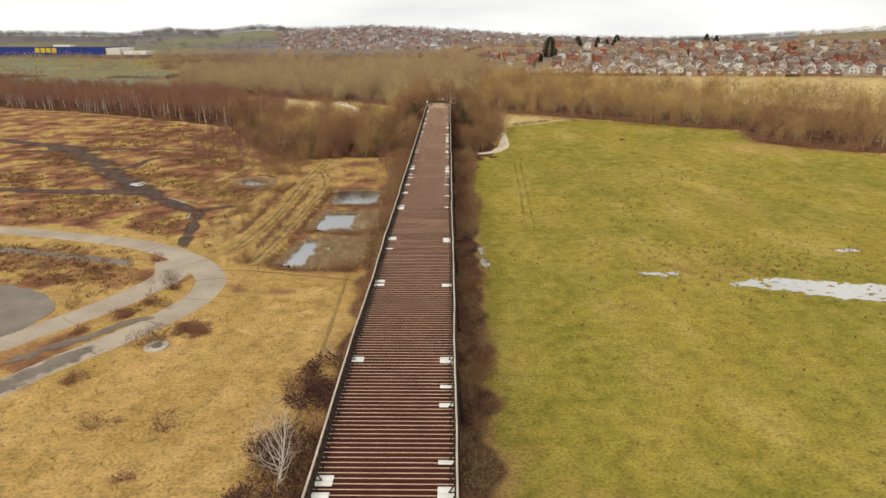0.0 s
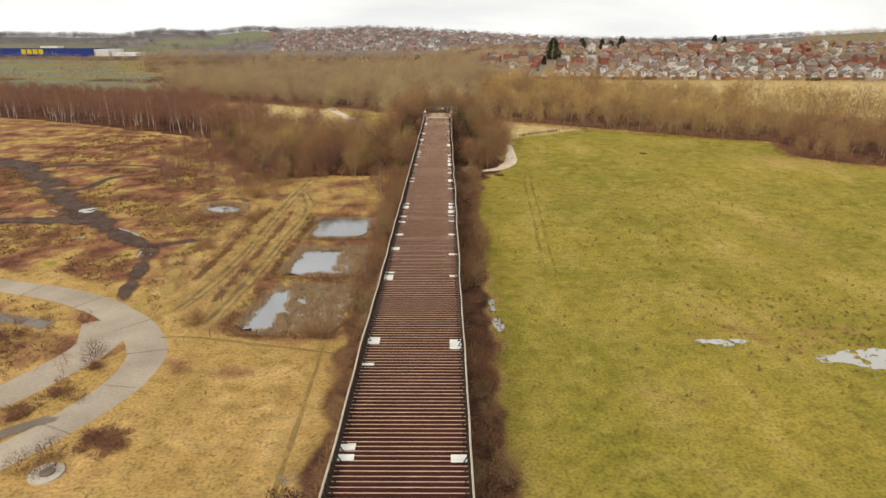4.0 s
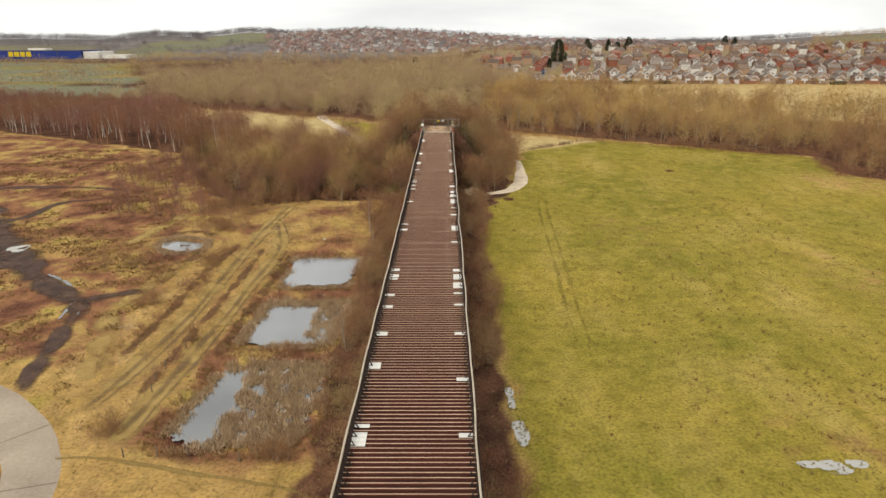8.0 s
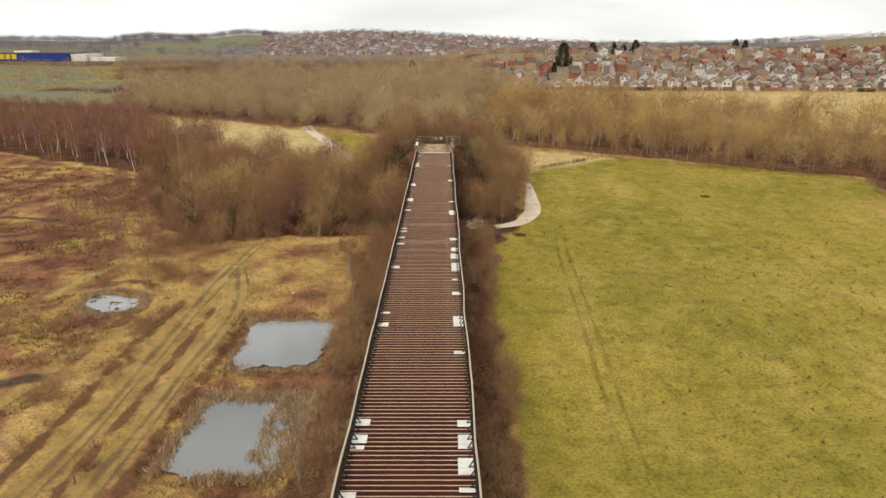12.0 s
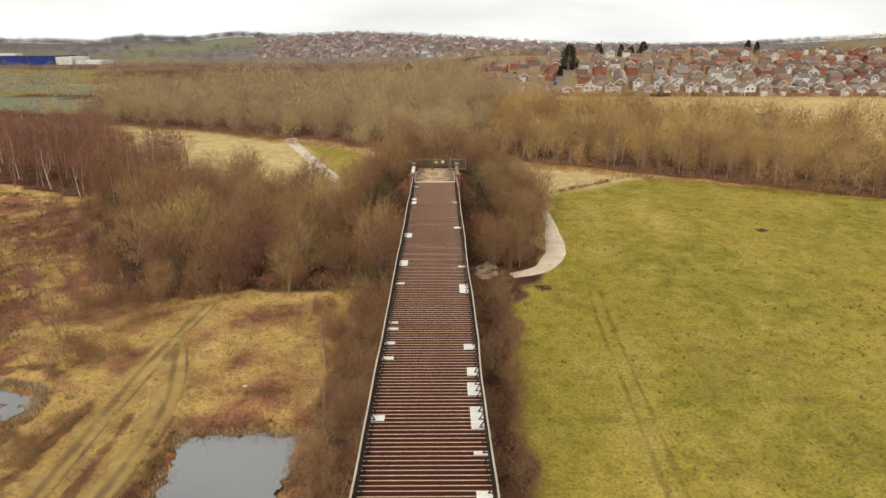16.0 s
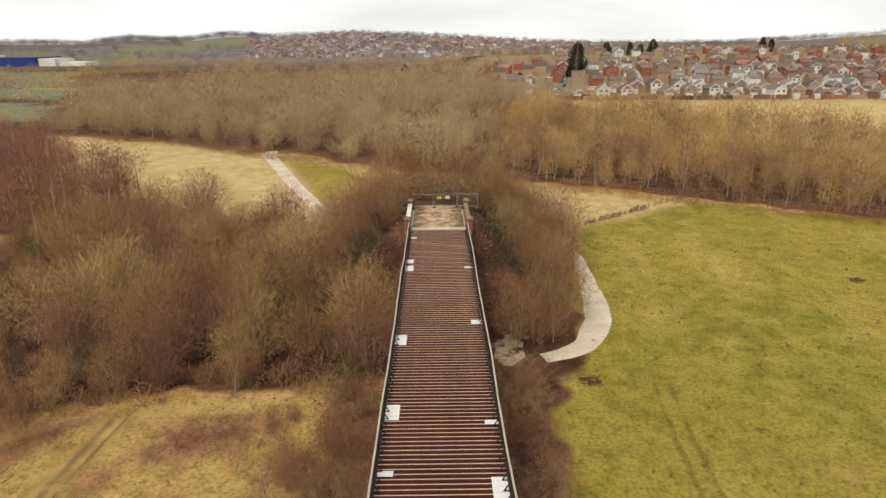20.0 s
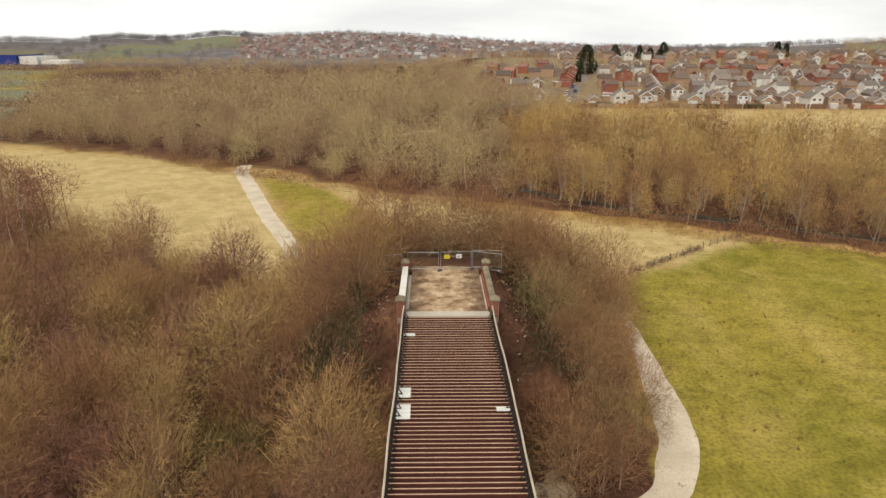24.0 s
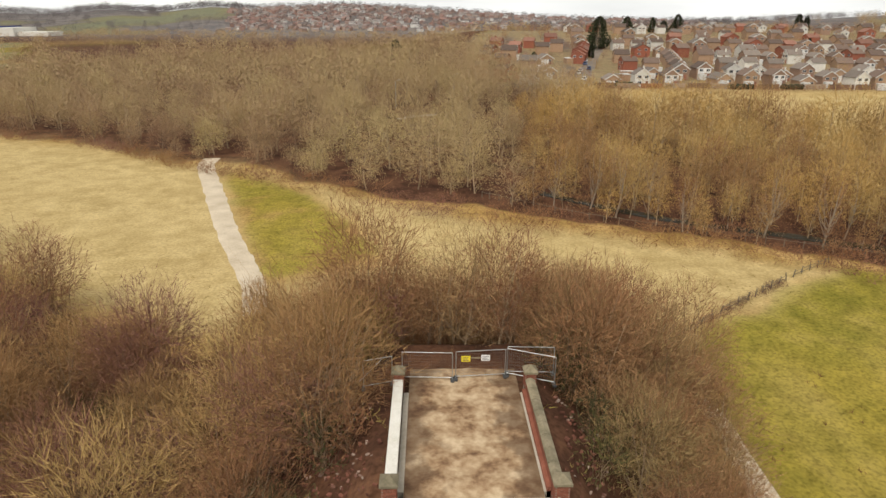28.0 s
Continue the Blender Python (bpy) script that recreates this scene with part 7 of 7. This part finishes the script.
for lx, ly, hgt in ((-13.5, 423, 9), (6.5, 430, 8)):
    lamp = thing("street_lamp", "tall grey street lamp standing among bare trees", "street lamp", pose(lx, ly, float(lie(lx, ly)), 0, 0, 40), "street lamps")
    part("column", beam(bmesh.new(), (0, 0, -0.3), (0, 0, hgt), 0.11, 8, 0.06), M_STEEL, lamp)
    part("arm", beam(bmesh.new(), (0, 0, hgt - 0.05), (1.2, 0, hgt + 0.2), 0.045, 6), M_STEEL, lamp)
    part("lantern", box(bmesh.new(), 1.0, -0.16, hgt + 0.14, 1.75, 0.16, hgt + 0.3, 0.05), M_STEEL, lamp)
strip("lane", [(-12, 402), (-6, 404), (0, 403)], 2.4, M_CONC, "pale lane glimpsed among the trees", "road", 0.15, 0.2)


def pile(name, label, x, y, n, r, mat, seed):
    g = random.Random(seed)
    t = thing(name, label, "brush pile", pose(x, y, float(lie(x, y))))
    for k in range(n):
        a, e = g.uniform(0, math.tau), g.uniform(0.05, 0.5)
        p = Vector((g.uniform(-r, r) * 0.6, g.uniform(-r, r) * 0.4, g.uniform(0.03, 0.35)))
        d = Vector((math.cos(a), math.sin(a), g.uniform(-0.05, 0.4))) * g.uniform(0.5, 1.1) * r
        part("branch", beam(bmesh.new(), p - d * 0.5, p + d * 0.5, g.uniform(0.025, 0.06), 5, 0.012), mat, t)


pile("brush_pile", "low heap of dark cut branches on the grass", 18.4, 214, 46, 1.9, M_BRAM, 61)
pile("brush_pile", "low heap of dark cut branches in the open field", 69.3, 243.3, 34, 1.7, M_BRAM, 62)
pile("dead_branches", "bleached white fallen birch branches by the scrub", -13.3, 81.6, 14, 1.4, M_BIRCH, 63)
pile("dead_branches", "bleached white fallen branches in straw grass", -14.2, 68.5, 9, 1.5, M_BIRCH, 64)
pile("dead_branches", "bleached pale fallen trunks on rough ground", -47, 145, 8, 2.6, M_BIRCH, 65)
pile("dead_branches", "dark fallen boughs below the embankment trees", 11.5, 232, 16, 2.4, M_TIMBER, 66)
pile("dead_branches", "pale fallen log on the cut straw", -31.5, 193, 5, 1.2, M_TIMBER, 67)
ring = thing("concrete_ring", "round concrete manhole ring set in the grass", "manhole", pose(-37.6, 82.6, 0.02))
bm = bmesh.new()
bmesh.ops.create_cone(bm, cap_ends=True, segments=28, radius1=1.7, radius2=1.65, depth=0.3)
part("slab", bm, M_CONC, ring)
bm = bmesh.new()
bmesh.ops.create_cone(bm, cap_ends=True, segments=24, radius1=0.72, radius2=0.7, depth=0.3, matrix=Matrix.Translation((0.1, 0, 0.155)))
part("cover", bm, M_TARMAC, ring, "dark round cover")
bm = bmesh.new()
bmesh.ops.create_icosphere(bm, subdivisions=2, radius=0.28)
for v in bm.verts:
    v.co = Vector((v.co.x * 1.4, v.co.y, v.co.z * 0.6)) * (1 + 0.2 * noise.noise(v.co * 5))
tagged(new("pale_stone", finish(bm, "pale_stone", M_CONC)), "pale stone lying on the mown straw", "stone").location = (-23.5, 184.5, float(lie(-23.5, 184.5)) + 0.1)
